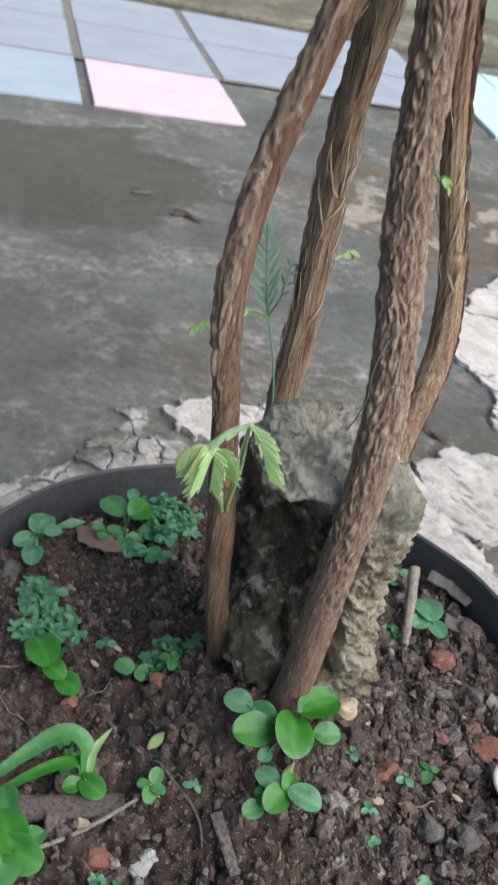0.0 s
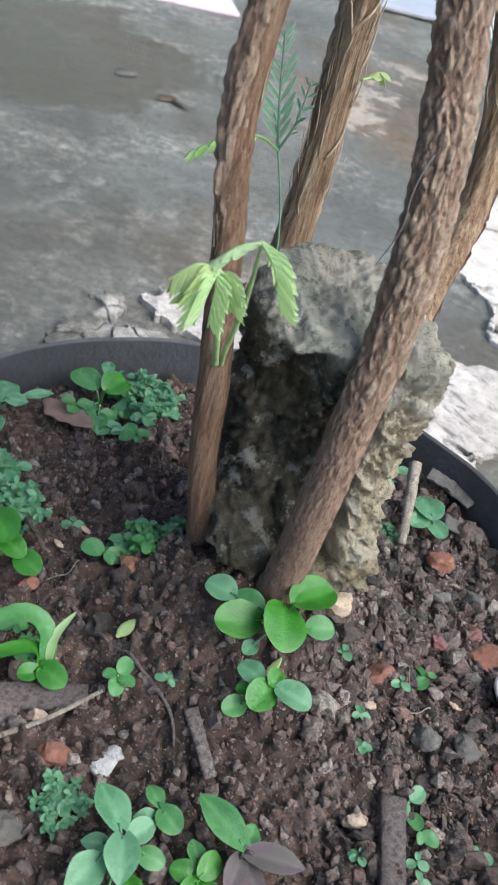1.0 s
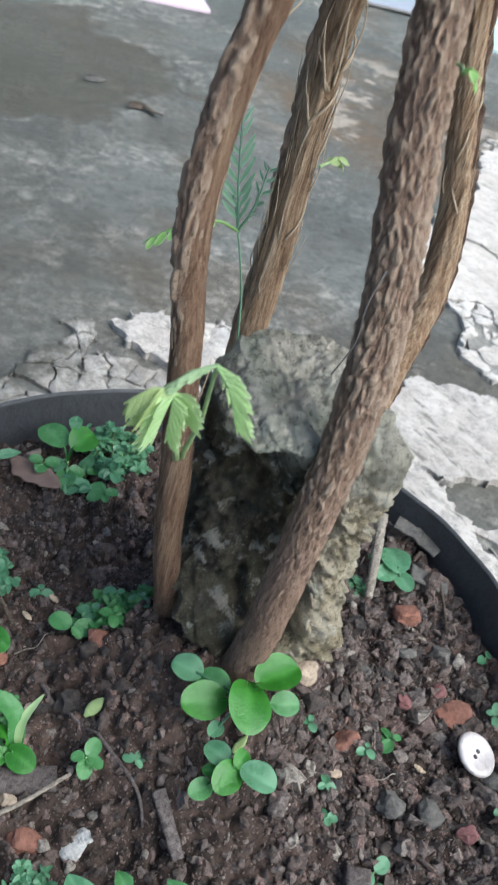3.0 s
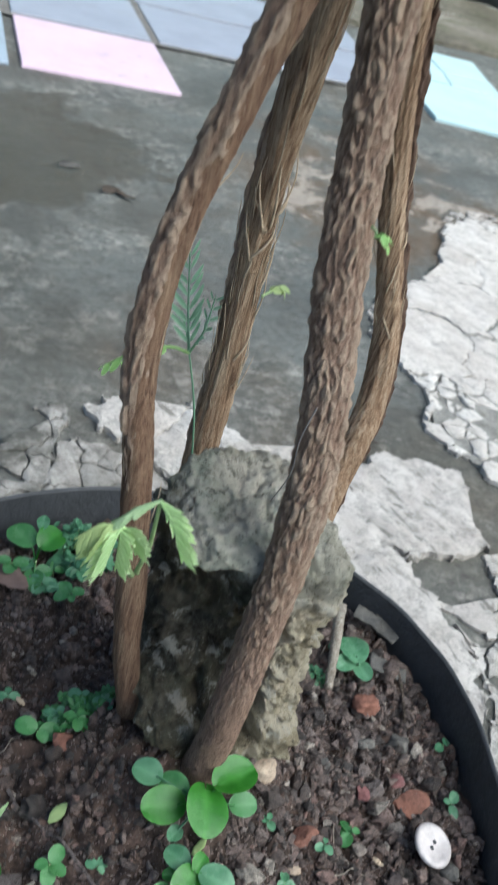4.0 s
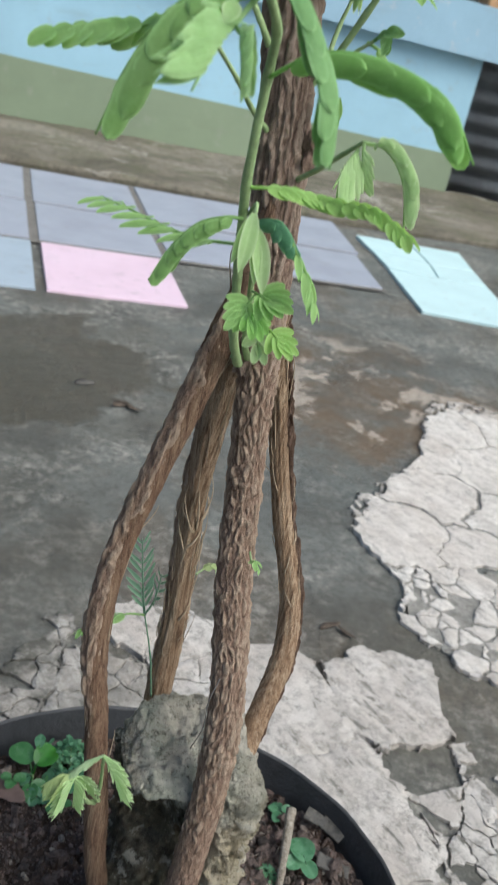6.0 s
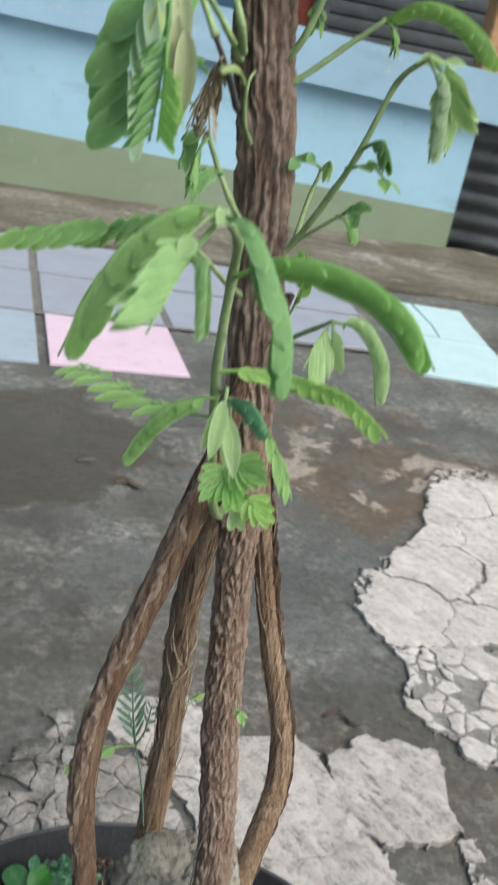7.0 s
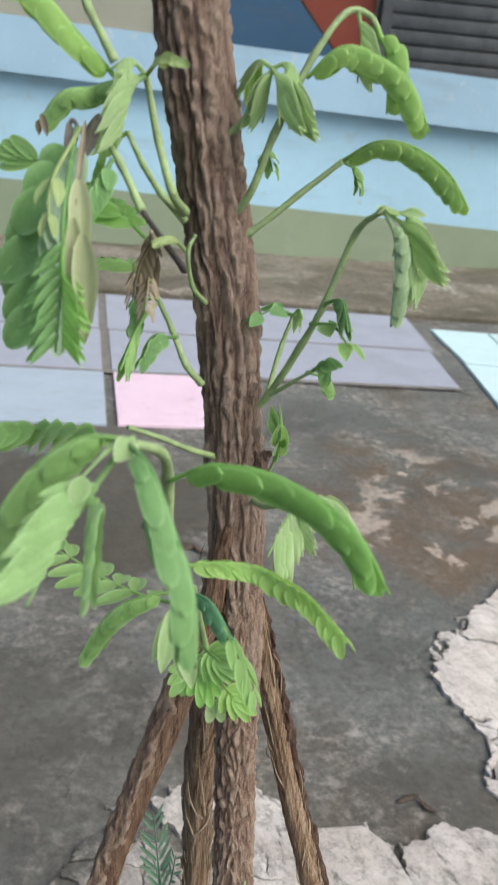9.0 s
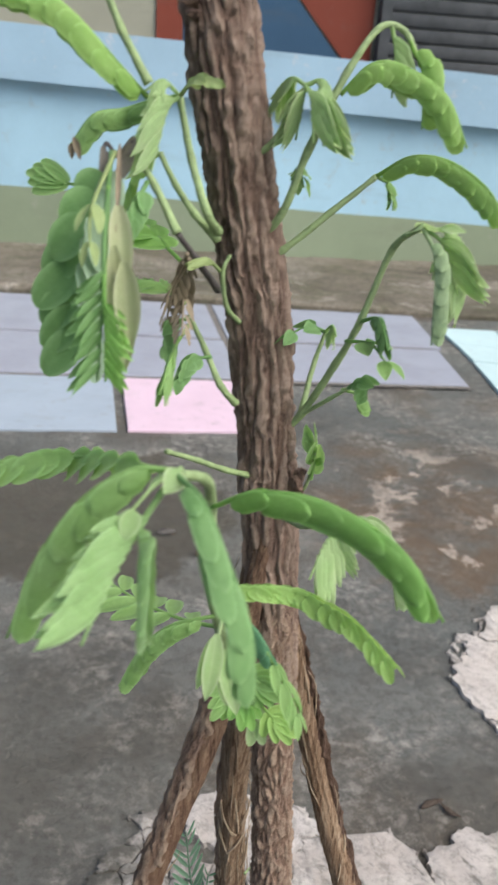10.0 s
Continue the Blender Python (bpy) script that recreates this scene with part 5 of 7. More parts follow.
stalk = shoot([(0.444, 0.826, 0.583), (0.4425, 0.812, 0.590), (0.4405, 0.803, 0.588)], 0.0008)
spray(stalk, (((0.440, 0.803, 0.589), (0.437, 0.794, 0.571), 0.0062), ((0.442, 0.802, 0.584), (0.447, 0.795, 0.564), 0.0066), ((0.439, 0.804, 0.587), (0.4345, 0.797, 0.573), 0.0045), ((0.4415, 0.802, 0.582), (0.4435, 0.796, 0.567), 0.0048)), LEAF_PALE, "pale downy young leaflets hanging together")

rise = shoot([(0.466, 0.868, 0.510), (0.460, 0.855, 0.522), (0.455, 0.843, 0.546), (0.448, 0.828, 0.580)], 0.0014, label="second green shoot at the fork")
stub = shoot([(0.468, 0.866, 0.512), (0.4655, 0.852, 0.522), (0.464, 0.838, 0.534), (0.463, 0.828, 0.539)], 0.0010, label="short green stub with fresh fan-shaped leaves")
# fresh leaves opening like fans: each a base, the middle of its spread and its reach
for holder, base, tip, n, long, wide, m in (
    (stub, (0.462, 0.826, 0.539), (0.470, 0.819, 0.533), 6, 0.0100, 0.0042, LEAF_FRESH), (rise, (0.452, 0.832, 0.548), (0.444, 0.824, 0.541), 7, 0.0115, 0.0046, LEAF),
    (rise, (0.455, 0.830, 0.552), (0.463, 0.820, 0.551), 7, 0.0120, 0.0052, LEAF), (rise, (0.453, 0.832, 0.545), (0.454, 0.818, 0.538), 6, 0.0115, 0.0048, LEAF_MID),
    (stub, (0.458, 0.832, 0.535), (0.459, 0.822, 0.524), 4, 0.0090, 0.0046, LEAF_PALE)):
    fan_leaf(holder, base, tip, n, long, wide, m)

# small shoot at the knot
s = shoot([(0.473, 0.878, 0.587), (0.4738, 0.854, 0.597), (0.477, 0.837, 0.607), (0.480, 0.826, 0.614)], 0.0011, label="small downy side shoot")
pinnate(s, [(0.480, 0.826, 0.614), (0.488, 0.823, 0.613), (0.495, 0.818, 0.604), (0.499, 0.815, 0.588)], 6, 0.009, 0.0052, 0.92, LEAF_PALE)
pinnate(s, [(0.480, 0.826, 0.614), (0.4805, 0.824, 0.608), (0.482, 0.823, 0.598)], 3, 0.012, 0.0042, 0.9, LEAF_PALE, 0.25, 0.9, fan=True)
pinnate(s, [(0.479, 0.827, 0.611), (0.475, 0.824, 0.606), (0.470, 0.818, 0.598)], 4, 0.013, 0.0085, 0.95, LEAF_PALE, 0.1, 0.9, hang=(0.5, -0.2, -1))
s = shoot([(0.471, 0.885, 0.592), (0.478, 0.876, 0.600), (0.480, 0.873, 0.612)], 0.0007)
pinnate(s, [(0.480, 0.873, 0.606), (0.480, 0.871, 0.614), (0.479, 0.871, 0.622)], 3, 0.012, 0.006, 0.7, LEAF, 0.2, 0.9)
s = shoot([(0.458, 0.880, 0.604), (0.447, 0.866, 0.613), (0.436, 0.850, 0.624), (0.425, 0.835, 0.634)], 0.0011, label="bare broken twig")

# shoots on the trunk's sunny side
s = shoot([(0.470, 0.882, 0.622), (0.475, 0.879, 0.629), (0.483, 0.868, 0.652), (0.488, 0.860, 0.670), (0.495, 0.858, 0.694), (0.499, 0.844, 0.704)], 0.0013, label="green shoot with a nodding tip")
pinnate(s, [(0.499, 0.844, 0.704), (0.502, 0.836, 0.695), (0.502, 0.829, 0.672)], 7, 0.0095, 0.0044, 0.95, LEAF_DOWNY, 0.3, 0.92, "hanging closed young leaf")
pinnate(s, [(0.499, 0.844, 0.704), (0.512, 0.847, 0.700), (0.520, 0.849, 0.682)], 7, 0.014, 0.0098, 0.8, LEAF_PALE, 0.3, 0.9, hang=(-1, -0.3, -0.3), fan=True)
pinnate(s, [(0.499, 0.844, 0.704), (0.507, 0.842, 0.698), (0.513, 0.843, 0.684)], 4, 0.013, 0.0075, 0.8, LEAF_PALE, 0.35, 0.9)
pinnate(s, [(0.497, 0.851, 0.700), (0.499, 0.845, 0.703), (0.505, 0.842, 0.704)], 2, 0.011, 0.007, 0.4, LEAF_PALE, 0.3, 0.9)
pinnate(s, [(0.488, 0.860, 0.670), (0.490, 0.845, 0.675), (0.490, 0.832, 0.669)], 4, 0.009, 0.007, 0.85, LEAF_DARK, 0.3, 0.85)
pinnate(s, [(0.485, 0.864, 0.662), (0.489, 0.848, 0.666), (0.492, 0.838, 0.663)], 2, 0.012, 0.007, 0.3, LEAF, 0.4, 0.9)
s2 = shoot([(0.475, 0.879, 0.629), (0.480, 0.888, 0.645), (0.484, 0.891, 0.657)], 0.001)
pinnate(s2, [(0.484, 0.891, 0.657), (0.476, 0.884, 0.661), (0.469, 0.878, 0.660)], 2, 0.012, 0.008, 0.5, LEAF_DARK, 0.3, 0.9)
pinnate(s2, [(0.484, 0.891, 0.657), (0.485, 0.885, 0.661), (0.486, 0.882, 0.658)], 2, 0.008, 0.005, 0.6, LEAF_PALE, 0.3, 0.9)
s2 = shoot([(0.475, 0.879, 0.629), (0.483, 0.868, 0.640), (0.488, 0.865, 0.645)], 0.0008)
pinnate(s2, [(0.488, 0.865, 0.645), (0.491, 0.861, 0.649), (0.492, 0.860, 0.645)], 3, 0.007, 0.005, 0.7, LEAF_DARK, 0.2, 0.8)
pinnate(s2, [(0.486, 0.866, 0.644), (0.494, 0.868, 0.641), (0.498, 0.869, 0.635)], 3, 0.006, 0.0045, 0.8, LEAF, 0.3, 0.8)

s = shoot([(0.454, 0.884, 0.682), (0.464, 0.881, 0.688), (0.479, 0.878, 0.702), (0.492, 0.876, 0.714)], 0.0012, label="slanting green shoot")
pinnate(s, [(0.492, 0.876, 0.714), (0.501, 0.870, 0.721), (0.511, 0.863, 0.721), (0.520, 0.852, 0.715), (0.525, 0.843, 0.706)], 9, 0.0095, 0.0062, 0.9, LEAF_FRESH, 0.05, 0.85, "arched bright leaf with folded leaflets")
pinnate(s, [(0.492, 0.876, 0.714), (0.500, 0.884, 0.710), (0.502, 0.886, 0.702)], 3, 0.007, 0.0045, 0.8, LEAF, 0.3, 0.85)
s = shoot([(0.452, 0.884, 0.690), (0.461, 0.876, 0.699), (0.468, 0.870, 0.722), (0.477, 0.868, 0.744), (0.486, 0.870, 0.757), (0.494, 0.872, 0.757), (0.499, 0.871, 0.750)], 0.0012, label="tall green shoot with a hooked tip")
pinnate(s, [(0.476, 0.869, 0.738), (0.484, 0.866, 0.747), (0.493, 0.864, 0.747), (0.505, 0.857, 0.740), (0.512, 0.852, 0.726)], 9, 0.0105, 0.0072, 0.9, LEAF_FRESH, 0.05, 0.85, "arched bright leaf with folded leaflets")
pinnate(s, [(0.490, 0.871, 0.758), (0.492, 0.870, 0.750), (0.492, 0.869, 0.738)], 4, 0.009, 0.005, 0.9, LEAF_PALE, 0.2, 0.92)
pinnate(s, [(0.496, 0.872, 0.755), (0.500, 0.866, 0.745), (0.501, 0.863, 0.730)], 5, 0.0105, 0.0065, 0.9, LEAF_FRESH, 0.2, 0.92)
pinnate(s, [(0.464, 0.873, 0.712), (0.468, 0.884, 0.714), (0.472, 0.895, 0.707)], 3, 0.008, 0.005, 0.6, LEAF, 0.3, 0.85)
s = shoot([(0.449, 0.880, 0.715), (0.458, 0.874, 0.724), (0.461, 0.870, 0.735), (0.465, 0.869, 0.739)], 0.001, label="short shoot with a hanging tuft")
for tip, w in (((0.464, 0.873, 0.724), 0.006), ((0.472, 0.868, 0.723), 0.008), ((0.475, 0.868, 0.735), 0.0065), ((0.457, 0.884, 0.735), 0.006), ((0.468, 0.864, 0.724), 0.007)):
    a = Vector((0.465, 0.869, 0.740))
    b = Vector(tip)
    pinnate(s, [a, (a + b) / 2 + Vector((0, -0.002, 0.004)), b], 4, 0.0095, w, 0.85, LEAF_PALE, 0.3, 0.9)

# shoots on the other side
s = shoot([(0.441, 0.872, 0.695), (0.436, 0.856, 0.703), (0.431, 0.862, 0.718), (0.427, 0.862, 0.735)], 0.0014, label="green shoot with curled leaves")
pinnate(s, [(0.427, 0.862, 0.735), (0.419, 0.866, 0.733), (0.411, 0.872, 0.730), (0.402, 0.869, 0.728), (0.395, 0.867, 0.719)], 7, 0.0095, 0.006, 0.9, LEAF, 0.1, 0.88, "curled leaf with a browned tip")
spray(s, (((0.3965, 0.863, 0.722), (0.3985, 0.861, 0.716), 0.0022), ((0.3955, 0.864, 0.720), (0.3960, 0.862, 0.716), 0.0020)), LEAF_DEAD, "browned curled leaf tip", cup=0.7)
pinnate(s, [(0.418, 0.858, 0.734), (0.408, 0.853, 0.744), (0.398, 0.850, 0.754), (0.388, 0.849, 0.760), (0.376, 0.849, 0.760)], 9, 0.010, 0.0075, 0.9, LEAF_FRESH, 0.05, 0.85)
pinnate(s, [(0.427, 0.862, 0.735), (0.423, 0.855, 0.731), (0.419, 0.850, 0.715)], 5, 0.0095, 0.0062, 0.85, LEAF_PALE, 0.2, 0.9, fan=True)
pinnate(shoot([(0.418, 0.856, 0.738), (0.410, 0.856, 0.752), (0.403, 0.857, 0.768)], 0.0012, label="young stem rising beside the trunk"), [(0.403, 0.857, 0.766), (0.397, 0.856, 0.769), (0.388, 0.855, 0.764)], 4, 0.010, 0.0070, 0.9, LEAF_FRESH, 0.1, 0.85)
pinnate(s, [(0.427, 0.862, 0.735), (0.431, 0.854, 0.740), (0.436, 0.850, 0.740)], 3, 0.006, 0.004, 0.7, LEAF_YELLOW, 0.3, 0.85)
pinnate(s, [(0.427, 0.862, 0.735), (0.422, 0.858, 0.739), (0.417, 0.856, 0.736)], 3, 0.008, 0.005, 0.6, LEAF_PALE, 0.3, 0.85)
s = shoot([(0.441, 0.874, 0.692), (0.433, 0.866, 0.701), (0.427, 0.870, 0.709), (0.422, 0.873, 0.718)], 0.0012)
pinnate(s, [(0.422, 0.873, 0.718), (0.415, 0.872, 0.712), (0.41, 0.872, 0.698)], 6, 0.0105, 0.0055, 0.25, LEAF_FRESH, 0.2, 0.6)

shoot([(0.442, 0.872, 0.676), (0.434, 0.858, 0.688), (0.427, 0.849, 0.698)], 0.0012, STEM_DEAD, "withered dark grey stem")
shoot([(0.427, 0.849, 0.698), (0.420, 0.853, 0.711), (0.414, 0.852, 0.720)], 0.0012)
s = shoot([(0.414, 0.852, 0.719), (0.4135, 0.852, 0.7225), (0.4095, 0.852, 0.7185), (0.406, 0.853, 0.7215), (0.4045, 0.853, 0.711)], 0.0007, STEM_DEAD, "withered grey hooked shoot tip")
for a, b, w in (((0.413, 0.851, 0.722), (0.408, 0.848, 0.709), 0.0042), ((0.405, 0.852, 0.721), (0.4055, 0.847, 0.708), 0.0036), ((0.414, 0.852, 0.724), (0.410, 0.849, 0.718), 0.003)):
    verts, faces = [], []
    blade(verts, faces, Vector(a), Vector(b) - Vector(a), Vector((0.6, -1.0, 0.2)), (Vector(b) - Vector(a)).length, w, 0.9, 0.25, 0.9, 0.0, 8, True)
    leaf_mesh(verts, faces, [], LEAF_GREY, "shrivelled grey young leaf", s)
wilted = [Vector(p) for p in ((0.4077, 0.8501, 0.7172), (0.4023, 0.8396, 0.7065), (0.3985, 0.8403, 0.6926), (0.3994, 0.8394, 0.6796), (0.4013, 0.8384, 0.6665))]
line = spline(wilted, 40)
for back in (0, 1):
    verts, faces, rim = [], [], []
    tube(verts, faces, line, lambda u: 0.0007 * (1 - 0.5 * u), 6)
    rim += [0.0] * len(verts)
    wr = random.Random(4 + back)
    for k in range(8):
        b = line[3 + int(k * 4.6)]
        size = min(1.0, 0.72 + 0.12 * k)
        if back:
            d = Vector((0.20 + wr.gauss(0, 0.06), -0.05, -1.0))
            blade(verts, faces, b + Vector((0.0015, -0.008, 0.002)), d, Vector((0.5, -1.0, 0.1 + wr.gauss(0, 0.1))), 0.0165 * size, 0.0068, 0.3, 0.05, 0.9, 0.0, 7)
        else:
            d = Vector((-0.85, -0.15 + wr.gauss(0, 0.08), -0.95 + wr.gauss(0, 0.08)))
            blade(verts, faces, b + Vector((0, -0.0012 - 0.0007 * k, 0)), d, Vector((-0.2 + wr.gauss(0, 0.1), -1.0, 0.45 + wr.gauss(0, 0.12))), 0.0160 * size * wr.uniform(0.92, 1.06), 0.0108, 0.22, 0.15, 0.9, 0.0, 8)
        rim += [1.0, 0.15, 0.4, 0.15, 1.0] * (9 - back)
    leaf_mesh(verts, faces, rim, LEAF_PALEBACK if back else LEAF_DARK, "pale undersides of the folded flank" if back else "wilted hanging leaf with broad dark green leaflets", s)
fan_leaf(s, (0.3965, 0.866, 0.708), (0.388, 0.870, 0.709), 5, 0.0130, 0.0046, LEAF, 0.9)
spray(s, (((0.4101, 0.8195, 0.7098), (0.4118, 0.8072, 0.6892), 0.0062), ((0.4118, 0.8081, 0.6980), (0.4136, 0.8046, 0.6751), 0.0068), ((0.4092, 0.8107, 0.7015), (0.4105, 0.8081, 0.6768), 0.0050), ((0.4114, 0.8125, 0.6944), (0.4127, 0.8098, 0.6680), 0.0062)), LEAF_WILT, "wilted olive leaflets hanging from the dead tip", cup=0.6)
spray(s, (((0.4105, 0.8134, 0.6944), (0.4114, 0.8116, 0.6689), 0.0058), ((0.4100, 0.8500, 0.7220), (0.4102, 0.8127, 0.7075), 0.0016)), LEAF_DEAD, "browned wilted leaflet", cup=0.8)
pinnate(s, [(0.4078, 0.8470, 0.7201), (0.4070, 0.8107, 0.7032), (0.4065, 0.8081, 0.6874), (0.4052, 0.8063, 0.6672)], 6, 0.0125, 0.0066, 0.85, LEAF_DARK, 0.5, 0.92, "drooping green leaf closed like a fan", hang=(-1, -0.35, 0), fan=True)
pinnate(s, [(0.4074, 0.8292, 0.7130), (0.4070, 0.8072, 0.6944), (0.4074, 0.8046, 0.6821), (0.4074, 0.8037, 0.6680)], 6, 0.012, 0.0052, 0.8, LEAF_MID, 0.5, 0.9, hang=(1, -0.35, 0), fan=True)
pinnate(s, [(0.4088, 0.8470, 0.7201), (0.4038, 0.8177, 0.7098), (0.4034, 0.8081, 0.7015)], 2, 0.010, 0.0042, 0.5, LEAF_YELLOW, 0.5, 0.9, "yellowed leaflet")
pinnate(s, [(0.418, 0.851, 0.712), (0.414, 0.845, 0.705), (0.411, 0.842, 0.698)], 4, 0.0085, 0.006, 0.6, LEAF_DARK, 0.2, 0.8)
pinnate(s, [(0.430, 0.850, 0.692), (0.430, 0.858, 0.684), (0.430, 0.860, 0.676), (0.429, 0.845, 0.668)], 9, 0.0080, 0.0026, 0.55, LEAF_DEAD, 0.1, 0.7, "dead brown shrivelled leaf")
pinnate(s, [(0.431, 0.852, 0.690), (0.427, 0.858, 0.680), (0.425, 0.862, 0.668)], 7, 0.0080, 0.0028, 0.5, LEAF_DEAD, 0.1, 0.7, "dead brown shrivelled leaf")
pinnate(s, [(0.431, 0.868, 0.672), (0.421, 0.876, 0.676), (0.407, 0.884, 0.675)], 5, 0.0135, 0.0085, 0.12, LEAF, 0.3, 0.6, "open leaf with spread leaflets")
pinnate(s, [(0.429, 0.868, 0.686), (0.417, 0.879, 0.695), (0.403, 0.889, 0.702)], 6, 0.0155, 0.0092, 0.12, LEAF_MID, 0.2, 0.6, "open leaf with spread leaflets")
s = shoot([(0.450, 0.872, 0.636), (0.444, 0.868, 0.644), (0.439, 0.876, 0.654), (0.433, 0.876, 0.666)], 0.0012, label="thin green side shoot")
pinnate(s, [(0.433, 0.872, 0.664), (0.427, 0.850, 0.662), (0.422, 0.828, 0.655)], 4, 0.011, 0.007, 0.75, LEAF, 0.45, 0.9)
pinnate(s, [(0.433, 0.872, 0.666), (0.428, 0.872, 0.664), (0.425, 0.871, 0.656)], 3, 0.009, 0.006, 0.6, LEAF_DARK, 0.3, 0.8)
pinnate(s, [(0.441, 0.874, 0.652), (0.434, 0.870, 0.652), (0.429, 0.866, 0.646)], 3, 0.008, 0.006, 0.7, LEAF_DARK, 0.3, 0.8)
s = shoot([(0.450, 0.876, 0.664), (0.4445, 0.866, 0.672), (0.442, 0.860, 0.684), (0.444, 0.860, 0.690)], 0.0008, label="short green stub with a curled scale")
pinnate(s, [(0.441, 0.860, 0.685), (0.436, 0.853, 0.690), (0.430, 0.850, 0.689)], 2, 0.006, 0.003, 0.8, LEAF_YELLOW, 0.3, 0.9)

# sprigs low on the roots
s = shoot([(0.427, 0.835, 0.262), (0.424, 0.824, 0.276), (0.422, 0.809, 0.305), (0.420, 0.802, 0.333)], 0.001, label="pale young shoot low on a root")
for tip, m, a in (
    ((0.430, 0.793, 0.313), LEAF_PALE, 0), ((0.433, 0.797, 0.320), LEAF_PALE, 0), ((0.403, 0.793, 0.306), LEAF_YELLOW, 1), ((0.409, 0.799, 0.302), LEAF_YELLOW, 1),
    ((0.393, 0.798, 0.318), LEAF_YELLOW, 1), ((0.400, 0.796, 0.311), LEAF_PALE, 1), ((0.416, 0.803, 0.306), LEAF_YELLOW, 1)):
    b = Vector(tip)
    a = Vector((0.408, 0.800, 0.323)) if a else Vector((0.420, 0.802, 0.333))
    pinnate(s, [a, (a + b) / 2 + Vector((0, -0.001, 0.004)), b], 6, 0.0060, 0.0048, 0.8, LEAF_YELLOW if tip[0] < 0.402 else LEAF_PALE, 0.15, 0.8, fan=True)
pinnate(s, [(0.420, 0.802, 0.333), (0.412, 0.800, 0.331), (0.404, 0.799, 0.324)], 5, 0.006, 0.0026, 0.8, LEAF_DOWNY, 0.1, 0.9)
shoot([(0.424, 0.832, 0.264), (0.417, 0.814, 0.288), (0.411, 0.803, 0.312), (0.408, 0.800, 0.323)], 0.0012)
s = shoot([(0.462, 0.910, 0.262), (0.458, 0.915, 0.290), (0.451, 0.926, 0.318), (0.447, 0.934, 0.330)], 0.0005, FERN, label="thin sprig with ferny leaves behind a root")
pinnate(s, [(0.452, 0.924, 0.314), (0.449, 0.932, 0.333), (0.446, 0.940, 0.358)], 8, 0.0135, 0.0026, 0.05, FERN, 0.15, 0.72, "ferny blue-green leaf")
pinnate(s, [(0.452, 0.924, 0.314), (0.440, 0.915, 0.322), (0.426, 0.912, 0.320), (0.412, 0.910, 0.312)], 6, 0.009, 0.004, 0.5, LEAF, 0.4, 0.8)
pinnate(s, [(0.452, 0.924, 0.314), (0.456, 0.922, 0.328), (0.458, 0.924, 0.345)], 6, 0.006, 0.0018, 0.1, FERN, 0.25, 0.6)
s = shoot([(0.476, 0.916, 0.352), (0.481, 0.921, 0.352), (0.484, 0.924, 0.351)], 0.0006)
pinnate(s, [(0.481, 0.921, 0.352), (0.485, 0.923, 0.354), (0.488, 0.924, 0.351)], 3, 0.006, 0.004, 0.4, LEAF_YELLOW, 0.1, 0.8)
s = shoot([(0.480, 0.843, 0.422), (0.479, 0.837, 0.423), (0.479, 0.834, 0.422)], 0.0005)
pinnate(s, [(0.479, 0.836, 0.422), (0.480, 0.833, 0.424), (0.482, 0.832, 0.421)], 3, 0.005, 0.003, 0.3, LEAF, 0.1, 0.8)
shoot([(0.473, 0.822, 0.362), (0.468, 0.816, 0.352), (0.467, 0.812, 0.340), (0.463, 0.812, 0.326)], 0.0003, STEM_DEAD, "fine dark dry rootlet", "rootlet")


# ---- weeds in the pot ----
def seedling(x, y, r, n, material, label, tilt=0.25, group="weed seedlings", notch=0.12):
    """A little weed: a stem, and n rounded leaves on short stalks."""
    rnd = random.Random(int(x * 7919 + y * 104729))
    z = soil_z(x, y)
    ob = thing("seedling", (x, y, z), label, "weed", group)
    h = r * 1.3
    top = Vector((x, y, z + h))
    verts, faces = [], []
    tube(verts, faces, spline([(x + r * 0.2, y + r * 0.3, z - 0.003), (x + r * 0.15, y + r * 0.1, z + h * 0.5), top], 7), lambda u: max(0.0005, r * 0.08), 6)
    under(raw("stem", verts, faces, STEM), ob)
    a0 = rnd.uniform(0, 6.3)
    for k in range(n):
        w = a0 + k * (2 * math.pi / n if n < 4 else 2.4) + rnd.gauss(0, 0.2)
        size = r * (1.0 if k < 2 else rnd.uniform(0.55, 0.9))
        d = Vector((math.cos(w), math.sin(w), 0))
        base = top + d * r * 0.3 + Vector((0, 0, (k % 3) * r * 0.25 - r * 0.1))
        way = d + Vector((0, 0, rnd.uniform(-0.25, 0.25)))
        face = UP + d * rnd.uniform(-tilt, tilt) + Vector((rnd.gauss(0, tilt * 0.6), rnd.gauss(0, tilt * 0.6) - 0.15, 0))
        verts, faces = [], []
        tube(verts, faces, [top - Vector((0, 0, r * 0.3)), (top + base) / 2, base + way * size * 0.1], lambda u: max(0.0003, r * 0.05), 5)
        blade(verts, faces, base, way, face, size * 1.8, size * 1.65, rnd.uniform(0.02, 0.25), rnd.uniform(0.0, 0.2), 0.85, notch, 9)
        under(raw("leaf", verts, faces, material), ob)
    return ob


